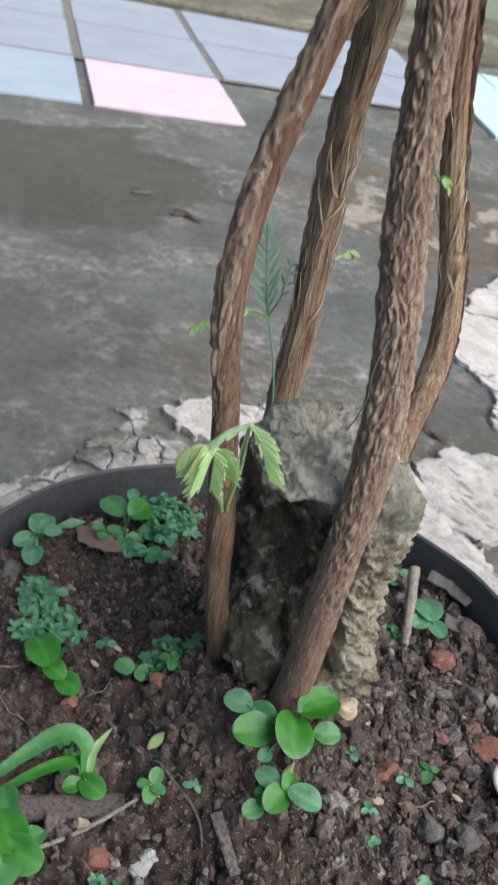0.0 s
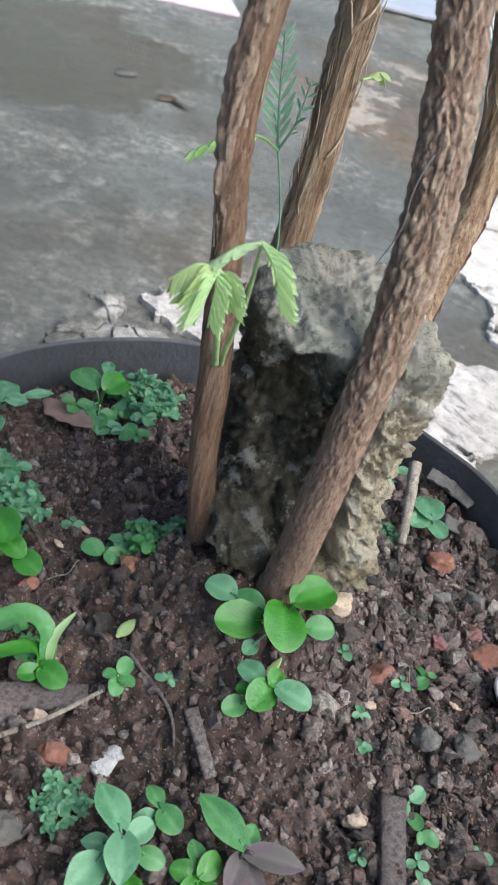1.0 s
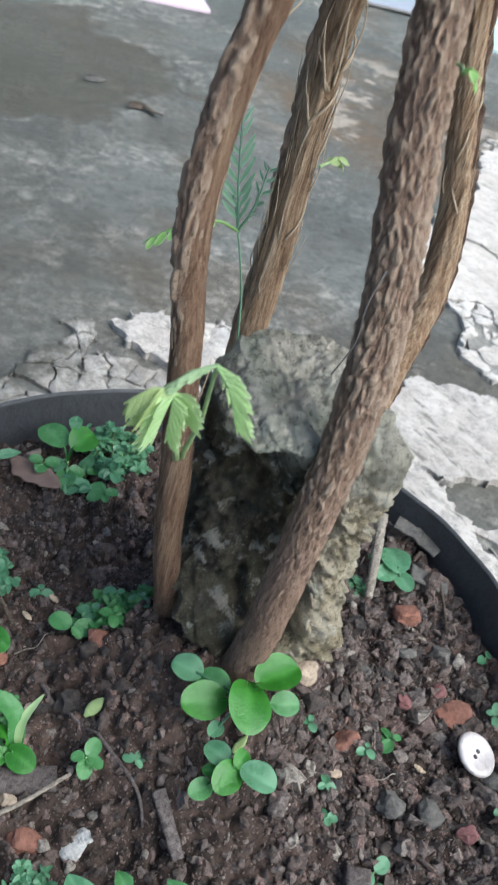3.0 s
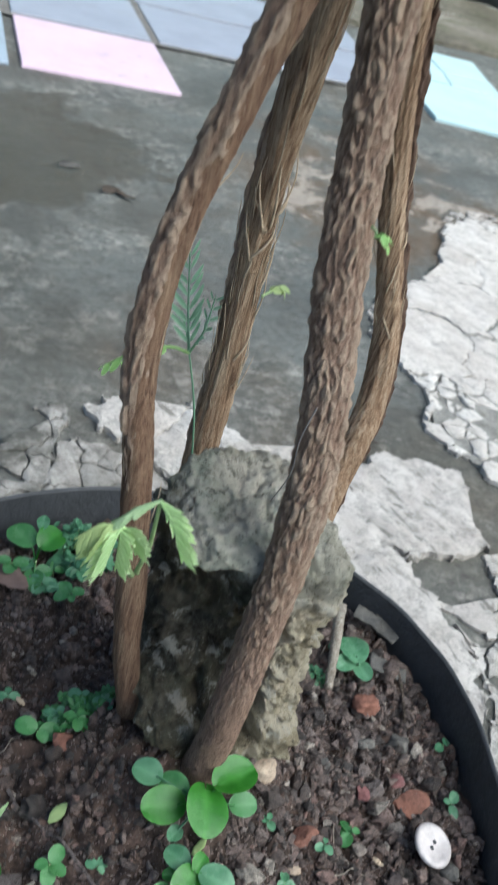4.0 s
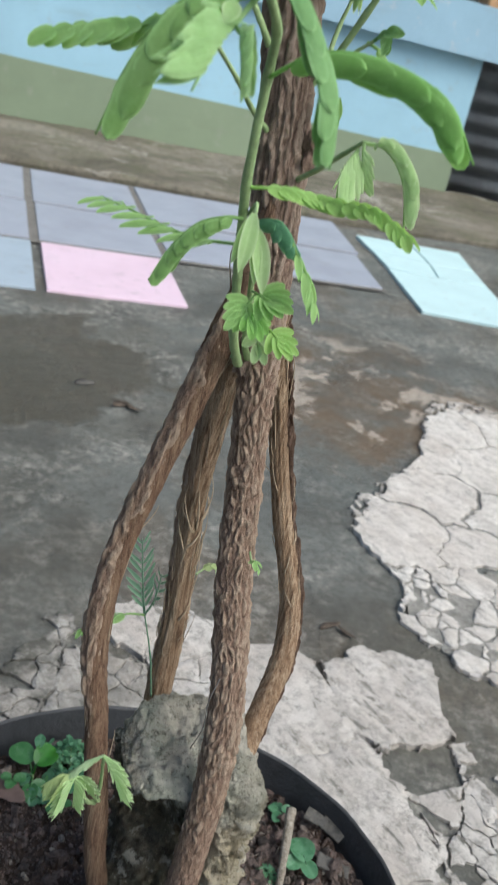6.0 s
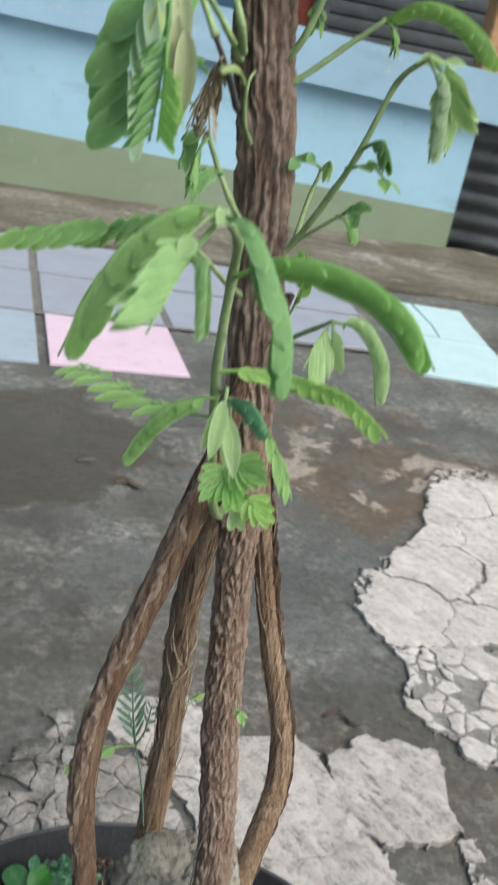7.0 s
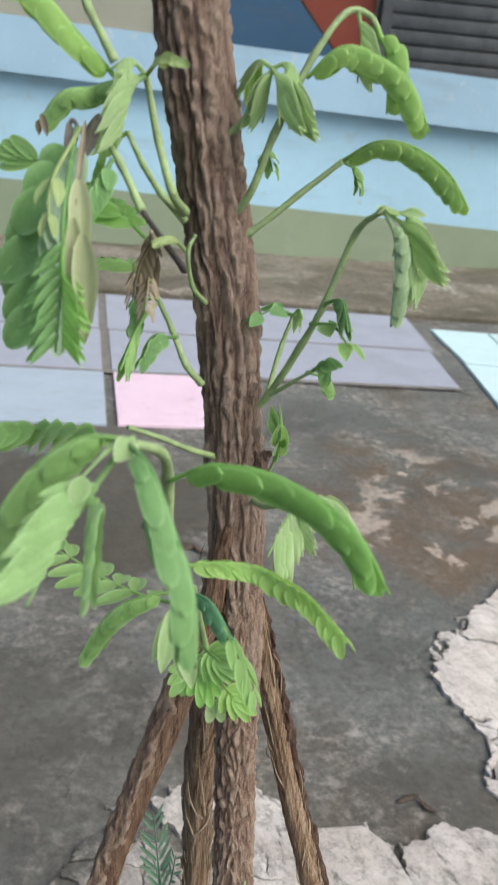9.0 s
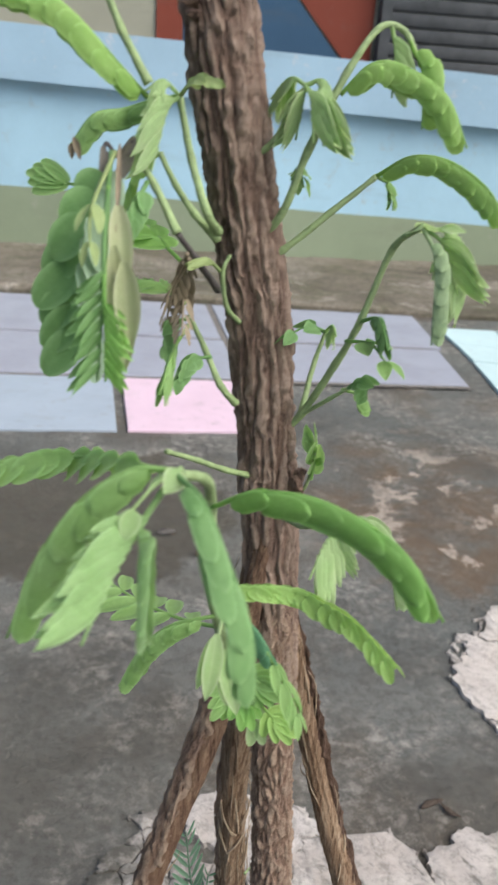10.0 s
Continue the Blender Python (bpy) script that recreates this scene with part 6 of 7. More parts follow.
def leafy(name, x, y, leaves, material, label, h=0.012, group="weed seedlings"):
    """A weed rooted at x, y. Each leaf: the x and y of its middle, its height over the root, half-length, half-width, material, turn."""
    z = soil_z(x, y)
    ob = thing(name, (x, y, z), label, "weed", group)
    foot, wild = Vector((x, y, z - 0.003)), random.Random(int(x * 7000 + y * 90000))
    verts, faces = [], []
    tube(verts, faces, [foot, foot + Vector((0, 0, h * 0.6)), foot + Vector((0, 0, h))], lambda u: 0.0009, 6)
    under(raw("stem", verts, faces, STEM), ob)
    for lx, ly, dz, a, b, m in leaves:
        mid = Vector((lx, ly, z + dz))
        d = Vector((lx - x, ly - y, 0.0))
        d = d.normalized() if d.length > 1e-3 else Vector((0.3, -1, 0)).normalized()
        verts, faces = [], []
        base = mid - d * a * 0.95
        tube(verts, faces, spline([foot + Vector((0, 0, h * 0.8)), (foot + Vector((0, 0, h)) + base) / 2 + Vector((0, 0, 0.002)), base + d * 0.001], 6), lambda u: 0.0006, 5)
        rim = [0.0] * len(verts)
        blade(verts, faces, base, d + Vector((0, 0, 0.08)), UP + Vector((-d.x * 0.15 + wild.gauss(0, 0.16), -0.4 - d.y * 0.1 + wild.gauss(0, 0.16), 0)), a * 2, b * 2, wild.uniform(0.05, 0.24), wild.uniform(0.05, 0.25), 0.85, 0.16, 12, b < a * 0.87)
        rim += [0.62, 0.1, 0.75, 0.1, 0.62] * 13
        under(leaf_mesh(verts, faces, rim, m or material, "", None), ob)
    return ob


def clump(x, y, r, h, n, leaf, material, label):
    """A low cushion of many tiny leaves."""
    rnd = random.Random(int(x * 9973 + y * 7919))
    ob = thing("weed_clump", (x, y, soil_z(x, y)), label, "weed", "weed clumps")
    sv, sf, lv, lf = [], [], [], []
    for _ in range(n):
        w, q = rnd.uniform(0, 6.3), r * math.sqrt(rnd.random())
        bx, by = x + q * math.cos(w), y + q * math.sin(w)
        z0 = soil_z(bx, by)
        hh = h * rnd.uniform(0.4, 1.1) * (1.1 - 0.5 * q / r)
        top = Vector((bx + rnd.gauss(0, r * 0.1), by + rnd.gauss(0, r * 0.1), z0 + hh))
        tube(sv, sf, [Vector((bx, by, z0 - 0.002)), (Vector((bx, by, z0)) + top) / 2, top], lambda u: 0.0003, 4)
        for k in range(rnd.randint(4, 7)):
            a = rnd.uniform(0, 6.3)
            d = Vector((math.cos(a), math.sin(a), rnd.uniform(-0.1, 0.5)))
            blade(lv, lf, top - Vector((0, 0, hh * 0.12 * (k // 2))), d, UP + Vector((rnd.gauss(0, 0.3), rnd.gauss(0, 0.3), 0)), leaf * rnd.uniform(0.7, 1.2), leaf * rnd.uniform(0.5, 0.75), 0.1, 0.1, 0.9, 0.0, 4)
    under(raw("stem_tuft", sv, sf, STEM), ob)
    under(raw("foliage", lv, lf, material), ob)


ROUND = "small round-leaved weed seedling growing in the soil"
for x, y, r, n, m in (
    (0.403, 0.944, 0.0046, 6, WEED_BLUE), (0.418, 0.929, 0.0046, 5, WEED), (0.398, 0.838, 0.0056, 4, WEED), (0.402, 0.773, 0.0044, 4, WEED), (0.422, 0.769, 0.0028, 4, WEED_BLUE),
    (0.502, 0.781, 0.0024, 3, WEED_BLUE), (0.551, 0.782, 0.0040, 4, WEED), (0.531, 0.772, 0.0026, 3, WEED_BLUE), (0.508, 0.758, 0.0028, 3, WEED_BLUE), (0.507, 0.745, 0.0025, 4, WEED_BLUE),
    (0.579, 0.928, 0.0052, 4, WEED_BLUE), (0.624, 0.829, 0.0032, 2, WEED_BLUE), (0.614, 0.794, 0.0036, 3, WEED_BLUE), (0.524, 0.722, 0.0042, 2, WEED_BLUE), (0.526, 0.710, 0.0042, 3, WEED),
    (0.496, 0.701, 0.0022, 4, WEED_BLUE), (0.522, 0.699, 0.0025, 3, WEED_BLUE), (0.519, 0.690, 0.0025, 3, WEED_BLUE), (0.550, 0.700, 0.0030, 4, WEED_BLUE), (0.597, 0.744, 0.0032, 4, WEED_BLUE), (0.36, 0.805, 0.003, 4, WEED), (0.385, 0.868, 0.003, 4, WEED_BLUE), (0.41, 0.955, 0.0055, 4, WEED),
    (0.416, 0.962, 0.0048, 5, WEED_BLUE), (0.425, 0.950, 0.004, 5, WEED_BLUE), (0.386, 0.955, 0.0045, 4, WEED), (0.434, 0.962, 0.0044, 5, WEED_BLUE), (0.412, 0.940, 0.0036, 5, WEED_BLUE), (0.344, 0.895, 0.0046, 5, WEED_BLUE), (0.356, 0.905, 0.004, 5, WEED_BLUE), (0.362, 0.889, 0.0038, 5, WEED_BLUE),
    (0.35, 0.868, 0.0044, 5, WEED), (0.365, 0.872, 0.0034, 4, WEED_BLUE), (0.408, 0.846, 0.0038, 5, WEED_BLUE), (0.42, 0.856, 0.0038, 5, WEED_BLUE), (0.43, 0.848, 0.003, 5, WEED_BLUE), (0.416, 0.838, 0.0034, 4, WEED)):
    seedling(x, y, r, n, m, ROUND if m is WEED else "tiny blue-green seedling sprouting from the soil")
leafy("seedling", 0.344, 0.950, [(0.347, 0.958, 0.014, 0.0085, 0.008, None), (0.336, 0.945, 0.011, 0.006, 0.0055, None), (0.342, 0.934, 0.009, 0.007, 0.0065, None), (0.366, 0.958, 0.014, 0.008, 0.003, None), (0.354, 0.948, 0.016, 0.0055, 0.004, None)], WEED_BLUE, "round-leaved weed by the pot rim")
leafy("seedling", 0.400, 0.962, [(0.391, 0.974, 0.018, 0.009, 0.0085, None), (0.409, 0.972, 0.018, 0.009, 0.0085, WEED_BRIGHT), (0.393, 0.957, 0.010, 0.005, 0.005, WEED_BLUE), (0.398, 0.945, 0.010, 0.007, 0.006, None), (0.404, 0.982, 0.022, 0.006, 0.004, WEED_BLUE)], WEED, "leafy round-leaved weed behind the dead leaf")
leafy("seedling", 0.352, 0.846, [(0.350, 0.851, 0.016, 0.0098, 0.009, None), (0.357, 0.840, 0.012, 0.0062, 0.0055, None), (0.364, 0.833, 0.009, 0.0065, 0.006, None)], WEED_BRIGHT, "round-leaved weed with glossy bright leaves")
leafy("seedling", 0.583, 0.884, [(0.583, 0.889, 0.012, 0.009, 0.0088, None), (0.576, 0.880, 0.009, 0.006, 0.0055, None), (0.586, 0.874, 0.008, 0.006, 0.0055, None), (0.574, 0.893, 0.007, 0.004, 0.004, None)], WEED_BLUE, "blue-green weed with round cupped leaves")
leafy("seedling", 0.466, 0.782, [(0.442, 0.797, 0.015, 0.0062, 0.006, WEED_BLUE), (0.453, 0.790, 0.015, 0.0062, 0.0058, WEED), (0.447, 0.781, 0.014, 0.0088, 0.0082, None), (0.465, 0.774, 0.020, 0.0105, 0.0102, None), (0.480, 0.787, 0.024, 0.0095, 0.0088, None), (0.486, 0.781, 0.010, 0.0058, 0.0056, WEED), (0.452, 0.770, 0.010, 0.0036, 0.0034, WEED_BLUE)], WEED_BRIGHT, "weed with large glossy heart-shaped leaves at the root's foot", 0.012)
leafy("seedling", 0.460, 0.756, [(0.453, 0.763, 0.013, 0.0055, 0.005, WEED_BLUE), (0.455, 0.751, 0.014, 0.0068, 0.0064, None), (0.463, 0.759, 0.015, 0.0042, 0.004, None), (0.469, 0.750, 0.015, 0.0070, 0.0066, WEED_BLUE), (0.445, 0.750, 0.008, 0.0048, 0.0045, WEED), (0.450, 0.757, 0.010, 0.003, 0.003, None)], WEED_BRIGHT, "weed with round glossy leaves in front of the root", 0.010)
leafy("weed", 0.401, 0.706, [(0.397, 0.717, 0.018, 0.009, 0.007, None), (0.387, 0.694, 0.015, 0.0075, 0.0064, None), (0.400, 0.697, 0.019, 0.008, 0.0066, None), (0.409, 0.710, 0.012, 0.005, 0.0046, None), (0.404, 0.688, 0.010, 0.0055, 0.005, WEED_BRIGHT), (0.392, 0.707, 0.010, 0.0046, 0.0036, None), (0.412, 0.699, 0.013, 0.0045, 0.004, WEED), (0.394, 0.683, 0.011, 0.006, 0.005, WEED)], WEED_BLUE, "upright weed with oval blue-green leaves", 0.016)
leafy("weed", 0.418, 0.716, [(0.415, 0.724, 0.010, 0.0045, 0.0036, None), (0.420, 0.713, 0.011, 0.0052, 0.005, None), (0.411, 0.716, 0.008, 0.0042, 0.0036, WEED_BLUE)], WEED, "small weed with oval green leaves", 0.009)
leafy("weed", 0.430, 0.694, [(0.424, 0.696, 0.011, 0.0048, 0.0042, None), (0.434, 0.697, 0.013, 0.0052, 0.0046, None), (0.426, 0.688, 0.010, 0.0055, 0.005, None), (0.434, 0.687, 0.009, 0.005, 0.0044, None), (0.429, 0.703, 0.012, 0.0042, 0.0034, WEED)], WEED_BRIGHT, "weed with bright light green rounded leaves", 0.010)
leafy("weed", 0.446, 0.700, [(0.438, 0.711, 0.017, 0.0115, 0.006, WEED), (0.458, 0.696, 0.014, 0.0105, 0.0055, None), (0.442, 0.693, 0.012, 0.0072, 0.0044, None), (0.450, 0.706, 0.012, 0.006, 0.0042, WEED), (0.449, 0.690, 0.010, 0.0068, 0.0044, None)], WEED_PURPLE, "weed with purple-flushed pointed leaves", 0.014)
clump(0.428, 0.972, 0.018, 0.018, 60, 0.0055, WEED_BLUE, "feathery blue-green weed cushion by the pot rim")
clump(0.353, 0.878, 0.018, 0.012, 75, 0.005, WEED_BLUE, "feathery blue-green weed cushion on the soil")
clump(0.345, 0.905, 0.010, 0.012, 28, 0.005, WEED_BLUE, "feathery blue-green weed cushion on the soil")
clump(0.414, 0.848, 0.012, 0.006, 60, 0.004, WEED, "low mat of tiny dark green leaves")
clump(0.428, 0.853, 0.009, 0.006, 34, 0.004, WEED, "low mat of tiny dark green leaves")
clump(0.380, 0.725, 0.009, 0.009, 45, 0.0035, WEED_BLUE, "feathery blue-green weed cushion on the soil")
clump(0.559, 0.878, 0.006, 0.007, 22, 0.003, WEED_BLUE, "tiny feathery weed beside a stick")
clump(0.370, 0.800, 0.008, 0.004, 25, 0.003, WEED, "low mat of tiny green leaves")

# the strap-leaved weed at the pot's edge
strap = thing("strap_leaf_weed", (0.352, 0.775, soil_z(0.352, 0.775)), "weed with long strap-shaped green leaves", "weed")
for pts, w, m in (
    ([(0.374, 0.783, 0.132), (0.372, 0.790, 0.150), (0.362, 0.792, 0.158), (0.345, 0.782, 0.158), (0.318, 0.765, 0.150)], 0.010, WEED),
    ([(0.373, 0.782, 0.132), (0.368, 0.786, 0.143), (0.352, 0.780, 0.147), (0.322, 0.768, 0.140)], 0.007, WEED_BRIGHT),
    ([(0.374, 0.783, 0.132), (0.376, 0.789, 0.147), (0.384, 0.797, 0.154)], 0.004, LEAF_PALE)):
    line = spline(pts, 16)
    verts, faces = [], []
    for i, p in enumerate(line):
        u = i / 15
        t = (line[min(15, i + 1)] - line[max(0, i - 1)]).normalized()
        sd = t.cross(UP).normalized()
        q = sd.cross(t)
        ww = w * 0.5 * max(0.04, math.sin(math.pi * (0.12 + 0.86 * u)) ** 0.7)
        for k in (-1, -0.5, 0, 0.5, 1):
            verts.append(p + sd * ww * k + q * abs(k) * ww * 0.25)
    for i in range(15):
        for k in range(4):
            a = i * 5 + k
            faces.append((a, a + 1, a + 6, a + 5))
    under(raw("leaf", verts, faces, m), strap)
leafy("seedling", 0.372, 0.780, [(0.376, 0.776, 0.010, 0.0062, 0.0056, None), (0.366, 0.779, 0.008, 0.004, 0.004, None), (0.364, 0.788, 0.008, 0.004, 0.004, WEED)], WEED_BRIGHT, "round-leaved weed beside a strip of wood", 0.01)
leafy("weed", 0.340, 0.744, [(0.338, 0.752, 0.020, 0.010, 0.009, None), (0.345, 0.740, 0.018, 0.009, 0.008, None), (0.335, 0.735, 0.016, 0.010, 0.009, WEED), (0.349, 0.751, 0.012, 0.006, 0.0055, WEED), (0.336, 0.765, 0.016, 0.009, 0.008, WEED)], WEED_BRIGHT, "clump of broad bright green weed leaves", 0.016)


# ---- stones and litter on the soil ----
def stone(name, x, y, size, material, label, category, seed, sink=0.3, flat=0.75, group=""):
    z = soil_z(x, y) + size * (1 - 2 * sink) * flat * 0.6
    rs = random.Random(seed)
    dims = (size * rs.uniform(0.85, 1.15), size * rs.uniform(0.7, 1.0), size * rs.uniform(0.7, 1.0))
    return tagged(part(name, lump((x, y, z), dims, seed, 0.22, 3, flat), material, smooth=False), label, category, group)


BR, ST = "broken piece of red brick half sunk in the soil", "small grey stone lying on the soil"
for x, y, r, m, k in ((0.378, 0.746, 0.0088, BRICK, 1), (0.595, 0.799, 0.0105, BRICK, 2), (0.584, 0.856, 0.009, BRICK, 3), (0.523, 0.778, 0.0078, BRICK, 4), (0.566, 0.804, 0.005, PINKISH, 5), (0.587, 0.808, 0.0052, PINKISH, 6), (0.575, 0.735, 0.0065, PINKISH, 7), (0.41, 0.83, 0.006, BRICK, 8), (0.365, 0.83, 0.006, BRICK, 28)):
    stone("brick_fragment", x, y, r, m, BR if m is BRICK else "dull pink brick chip on the soil", "brick fragment", k, group="brick fragments")
for x, y, r, m, k in ((0.595, 0.831, 0.0085, GREY_STONE, 11), (0.557, 0.744, 0.0088, GREY_STONE, 12), (0.329, 0.931, 0.009, GREY_STONE, 13), (0.371, 0.763, 0.0045, PALE_STONE, 14), (0.500, 0.716, 0.0055, PALE_STONE, 15), (0.503, 0.806, 0.0095, PALE_STONE, 16), (0.54, 0.75, 0.007, GREY_STONE, 17), (0.515, 0.765, 0.0045, PALE_STONE, 18), (0.36, 0.72, 0.009, GREY_STONE, 19), (0.60, 0.76, 0.006, GREY_STONE, 20), (0.545, 0.82, 0.006, GREY_STONE, 21), (0.575, 0.83, 0.005, GREY_STONE, 22)):
    stone("stone", x, y, r, m, ST if m is GREY_STONE else "small pale tan stone lying on the soil", "stone", k, group="stones on the soil")

# the white button
bx, by = 0.591, 0.771
button = bmesh.new()
N = 40
prof = [(0.0, 0.0), (0.008, 0.0), (0.0105, 0.0008), (0.0112, 0.002), (0.0105, 0.0033), (0.0088, 0.0036), (0.0072, 0.0030), (0.0055, 0.0024), (0.0042, 0.0023)]
rings = []
for r, z in prof[1:]:
    rings.append([button.verts.new((r * math.cos(2 * math.pi * k / N), r * math.sin(2 * math.pi * k / N), z)) for k in range(N)])
for a, b in zip(rings, rings[1:]):
    for k in range(N):
        button.faces.new((a[k], a[(k + 1) % N], b[(k + 1) % N], b[k]))
button.faces.new(list(reversed(rings[0])))
button.faces.new(rings[-1])
body = part("button", button, BUTTON)
body.matrix_world = pose(bx, by, soil_z(bx, by) + 0.0075, 14, 10, 20)
tagged(body, "round white plastic coat button lying on the soil", "button")
# solid black discs give the thread holes their shade; the button is not pierced
for k in (-1, 1):
    hole = bmesh.new()
    bmesh.ops.create_cone(hole, cap_ends=True, segments=16, radius1=0.0011, radius2=0.0011, depth=0.0006)
    h = part("thread_hole", hole, POT, body, "black disc standing in for a thread hole's shade")
    h.matrix_basis = pose(0.0017 * k, 0.0009 * k, 0.0023)


def strip(name, a, b, width, thick, material, label, category, seed=0, lift=0.002, taper=0.85):
    """A flat sliver lying from a to b."""
    a, b = Vector(a), Vector(b)
    t = (b - a).normalized()
    sd = Vector((-t.y, t.x, 0))
    verts, faces, n = [], [], 16
    for i in range(n):
        u = i / (n - 1)
        p = a + (b - a) * u
        w = width * 0.5 * (1 - (1 - taper) * u + 0.1 * noise.noise((u * 6, seed, 0)))
        if name == "dead_leaf":
            w = width * 0.5 * math.sin(math.pi * (0.06 + 0.9 * u)) ** 0.8 * (1 + 0.4 * noise.noise((u * 5, seed, 2)))
        z = soil_z(a.x, a.y) * (1 - u) + soil_z(b.x, b.y) * u + lift + 0.0008 * noise.noise((u * 9, seed, 4))
        for q, dz in ((-1, 0), (-0.9, thick), (-0.3, thick * 1.1), (0.3, thick), (0.9, thick), (1, 0)):
            c = p + sd * w * q
            verts.append((c.x, c.y, z + dz + 0.0004 * noise.noise((c.x * 400, c.y * 400, 1))))
    for i in range(n - 1):
        for k in range(6):
            p, q = i * 6 + k, i * 6 + (k + 1) % 6
            faces.append((p, q, q + 6, p + 6))
    faces += [tuple(reversed(range(6))), tuple(range((n - 1) * 6, n * 6))]
    return tagged(raw(name, verts, faces, material), label, category)


def twig(a, b, r, material, label, bend=0.004, seed=0, name="twig"):
    a, b = Vector(a), Vector(b)
    mid = (a + b) / 2 + Vector((bend, -bend * 0.6, 0.002))
    pts = [Vector((p.x, p.y, max(p.z, soil_z(p.x, p.y) + r * 0.6 + 0.0012))) for p in spline([a, mid, b], 7)]
    verts, faces = [], []
    tube(verts, faces, spline(pts, 28), lambda u: r * (1.1 - 0.35 * u), 8, lambda u, w, s, q: q * 0.25 * noise.noise((math.cos(w), math.sin(w), s * 200 + seed)))
    return tagged(raw(name, verts, faces, material), label, "twig", "twigs on the soil")


strip("wood_sliver", (0.340, 0.772, 0), (0.391, 0.770, 0), 0.013, 0.003, GREY_WOOD, "flat grey-brown strip of weathered wood on the soil", "wood strip", 1)
strip("wood_sliver", (0.431, 0.756, 0), (0.438, 0.731, 0), 0.0065, 0.0015, GREY_WOOD, "narrow grey-brown strip of bark lying on the soil", "wood strip", 2, 0.003)
strip("wood_sliver", (0.517, 0.724, 0), (0.503, 0.672, 0), 0.012, 0.004, GREY_WOOD, "weathered wood splinter lying on the soil", "wood strip", 3)
strip("plastic_flake", (0.606, 0.915, 0), (0.618, 0.899, 0), 0.013, 0.0012, GREY_STONE, "thin dark grey shard leaning at the pot wall", "shard", 4, 0.006)
strip("plastic_flake", (0.594, 0.884, 0), (0.616, 0.874, 0), 0.012, 0.0012, GREY_STONE, "thin dark grey shard leaning at the pot wall", "shard", 5, 0.004)
strip("plastic_flake", (0.594, 0.918, 0), (0.607, 0.908, 0), 0.012, 0.0012, GREY_STONE, "thin dark grey shard leaning at the pot wall", "shard", 6, 0.008)
stone("plastic_scrap", 0.397, 0.741, 0.0062, SCRAP, "crumpled scrap of white plastic on the soil", "plastic scrap", 33, 0.2, 0.5)
stone("plastic_scrap", 0.402, 0.746, 0.0045, SCRAP, "crumpled scrap of white plastic on the soil", "plastic scrap", 34, 0.2, 0.5)
strip("dead_leaf", (0.369, 0.964, 0), (0.394, 0.934, 0), 0.019, 0.0006, LEAF_BROWN, "curled brown dead leaf on the soil", "dead leaf", 8, 0.005, 0.5)
strip("dead_leaf", (0.402, 0.792, 0), (0.410, 0.798, 0), 0.006, 0.0005, LEAF_YELLOW, "small yellow fallen leaflet", "dead leaf", 9, 0.003, 0.4)
strip("dead_leaf", (0.463, 0.768, 0), (0.469, 0.772, 0), 0.004, 0.0005, LEAF_YELLOW, "small yellow fallen leaflet", "dead leaf", 10, 0.004, 0.4)
twig((0.335, 0.747, 0.13), (0.396, 0.768, 0.14), 0.0011, STICK, "pale dry twig lying across the soil")
twig((0.385, 0.814, 0), (0.407, 0.783, 0), 0.0009, GREY_WOOD, "thin brown dry rootlet on the soil", -0.004, 2)
twig((0.407, 0.783, 0), (0.425, 0.746, 0), 0.0009, GREY_WOOD, "thin brown dry rootlet on the soil", 0.006, 3)
twig((0.579, 0.913, 0.15), (0.564, 0.868, 0.13), 0.0035, STICK, "short thick weathered stick in the soil", 0.0, 4)
twig((0.613, 0.882, 0.131), (0.606, 0.845, 0.128), 0.0011, DRY_WOOD, "thin pale stick at the pot wall", 0.0, 5)
twig((0.362, 0.862, 0.14), (0.372, 0.845, 0.135), 0.0014, DRY_WOOD, "short brown twig among the weeds", 0.0, 6)
for x, y, s in ((0.376, 0.854, 1), (0.389, 0.866, 2), (0.45, 0.70, 3), (0.56, 0.77, 4)):
    strip("dead_leaf", (x, y, 0), (x + 0.004, y - 0.005, 0), 0.003, 0.0004, FIBRE, "tiny pale dry leaf scale on the soil", "dead leaf", s + 20, 0.003, 0.4)


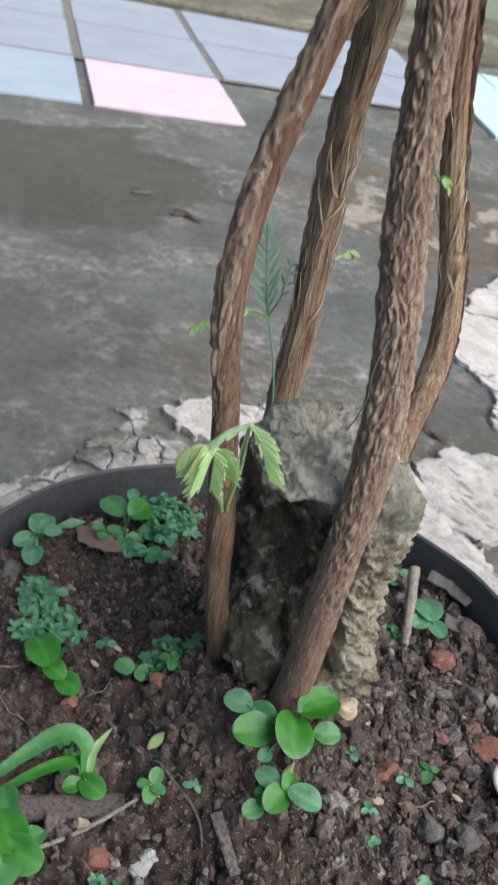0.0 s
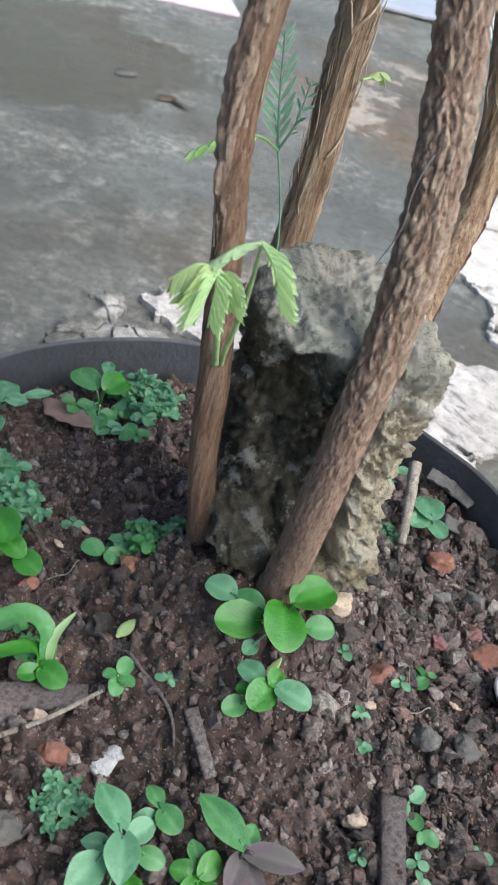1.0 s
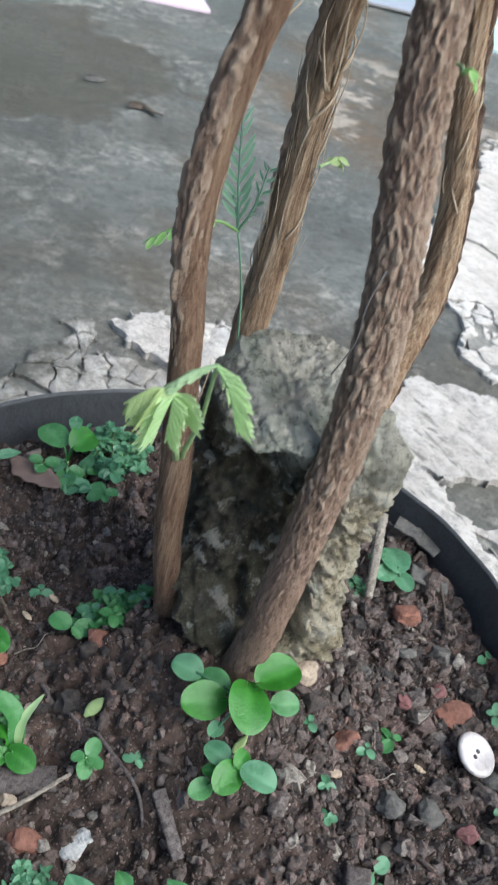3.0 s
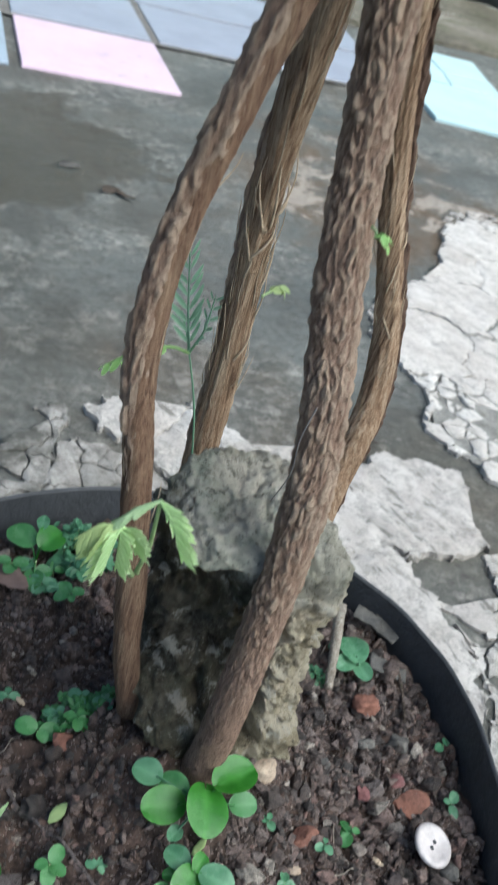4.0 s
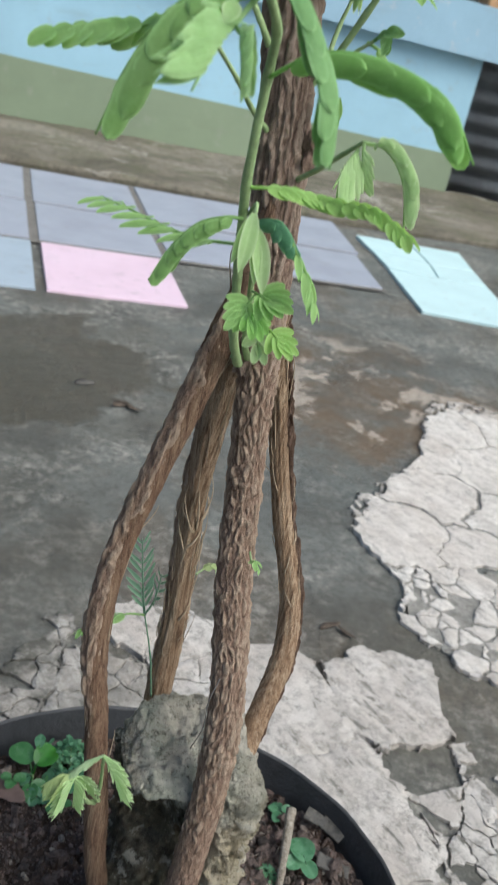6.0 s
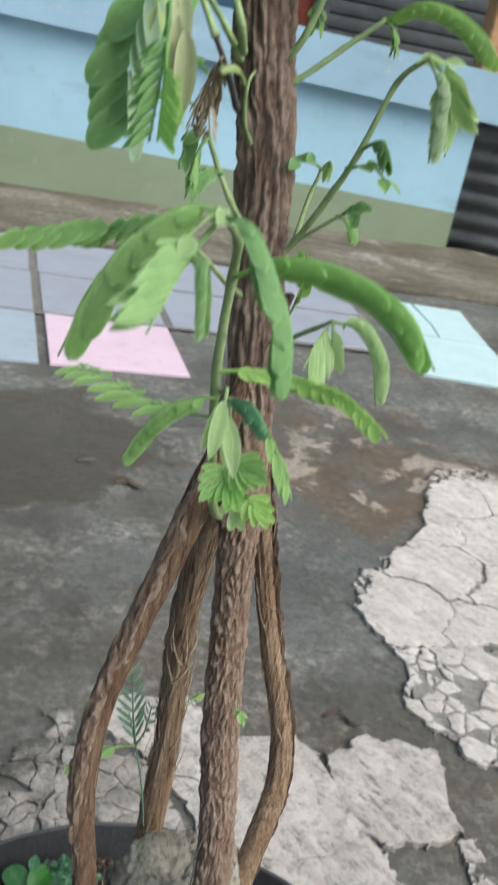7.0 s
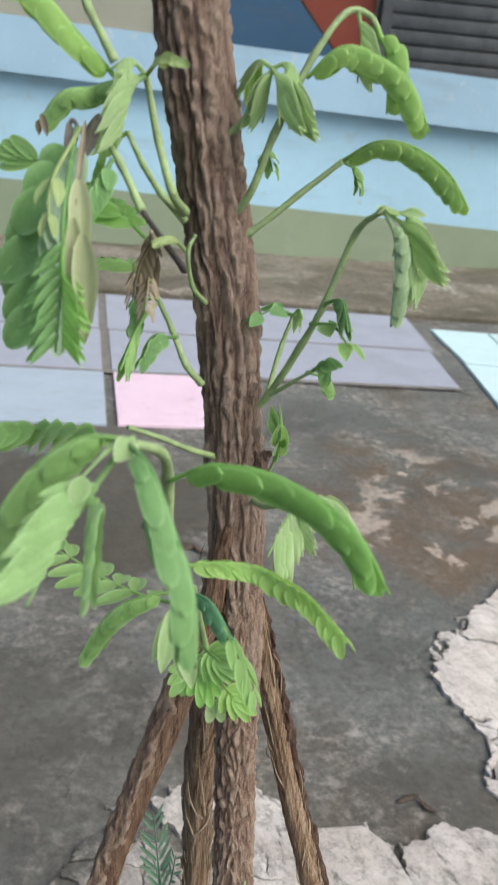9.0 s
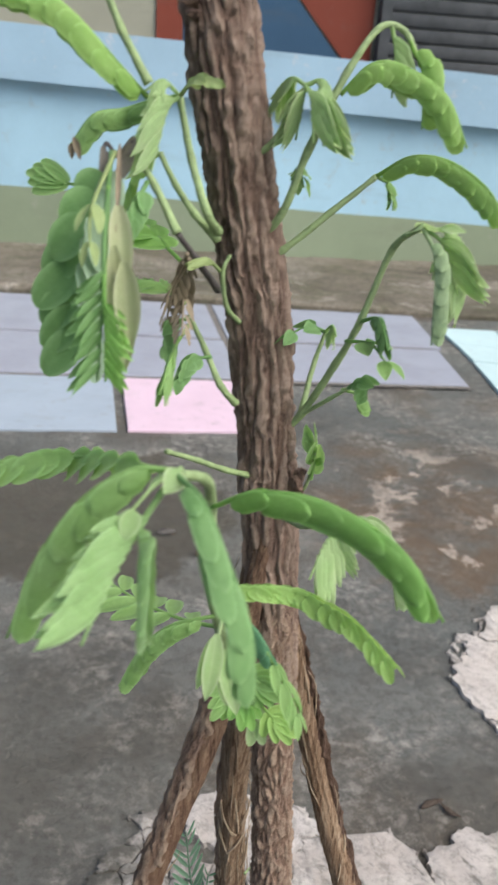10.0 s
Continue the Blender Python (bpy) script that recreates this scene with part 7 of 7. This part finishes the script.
def scrap(name, x, y, turn, long, wide, material, label, category):
    """A curled scrap lying on the bare yard floor."""
    verts, faces, n = [], [], 10
    for layer in (0.0004, 0.0014):
        for i in range(n + 1):
            u = i / n
            w = wide * (0.25 + math.sin(math.pi * min(1.0, u * 1.05)) * 0.75) * (1 + 0.35 * noise.noise((u * 5, x * 90, y * 90)))
            for s in (-1, 1):
                px, py = (u - 0.5) * long, s * w / 2 + 0.25 * wide * math.sin(u * 4)
                verts.append((x + px * math.cos(turn) - py * math.sin(turn), y + px * math.sin(turn) + py * math.cos(turn), layer + 0.35 * wide * (u - 0.4) ** 2 + (0.2 * wide if s > 0 else 0)))
    m = 2 * (n + 1)
    for i in range(n):
        a = 2 * i
        faces += [(a, a + 1, a + 3, a + 2), (m + a, m + a + 2, m + a + 3, m + a + 1), (a, a + 2, m + a + 2, m + a), (a + 1, m + a + 1, m + a + 3, a + 3)]
    faces += [(0, m, m + 1, 1), (m - 2, m - 1, 2 * m - 1, 2 * m - 2)]
    return tagged(raw(name, verts, faces, material), label, category)


scrap("stone_chip", 0.475, 1.892, 0.2, 0.032, 0.016, GREY_STONE, "small brown chip lying on the damp floor", "stone")
scrap("dead_leaf", 0.552, 1.818, 2.4, 0.040, 0.014, DRY_WOOD, "dark curled dead leaf lying on the yard floor", "dead leaf")
scrap("dead_leaf", 0.532, 1.822, 0.3, 0.026, 0.016, DRY_WOOD, "dark curled dead leaf lying on the yard floor", "dead leaf")
scrap("dead_leaf", 0.750, 1.284, 0.4, 0.030, 0.007, DRY_WOOD, "dark crumpled leaf scrap lying on the yard floor", "dead leaf")
scrap("dead_leaf", 0.768, 1.274, 2.3, 0.028, 0.008, DRY_WOOD, "dark crumpled leaf scrap lying on the yard floor", "dead leaf")


rnd = random.Random(71)
for _ in range(22):
    w, r = rnd.uniform(0, 6.3), 0.15 * math.sqrt(rnd.random())
    x, y = PX + r * math.cos(w), PY + r * math.sin(w)
    if math.hypot(x - 0.475, y - 0.84) < 0.06:
        continue
    a, line = rnd.uniform(0, 6.3), []
    for k in range(7):
        line.append(Vector((x, y, soil_z(x, y) + rnd.uniform(0.0004, 0.0028))))
        a += rnd.gauss(0, 0.5)
        x, y = x + 0.005 * math.cos(a), y + 0.005 * math.sin(a)
        if math.hypot(x - PX, y - PY) > 0.168:
            break
    if len(line) < 4:
        continue
    r = rnd.uniform(0.00028, 0.0006)
    verts, faces = [], []
    tube(verts, faces, spline(line, 20), lambda u: r * (1.1 - 0.5 * u), 5)
    tagged(raw("rootlet", verts, faces, STICK if rnd.random() < 0.6 else DRY_WOOD), "fine dry rootlet lying on the soil", "rootlet", "dry rootlets on the soil")
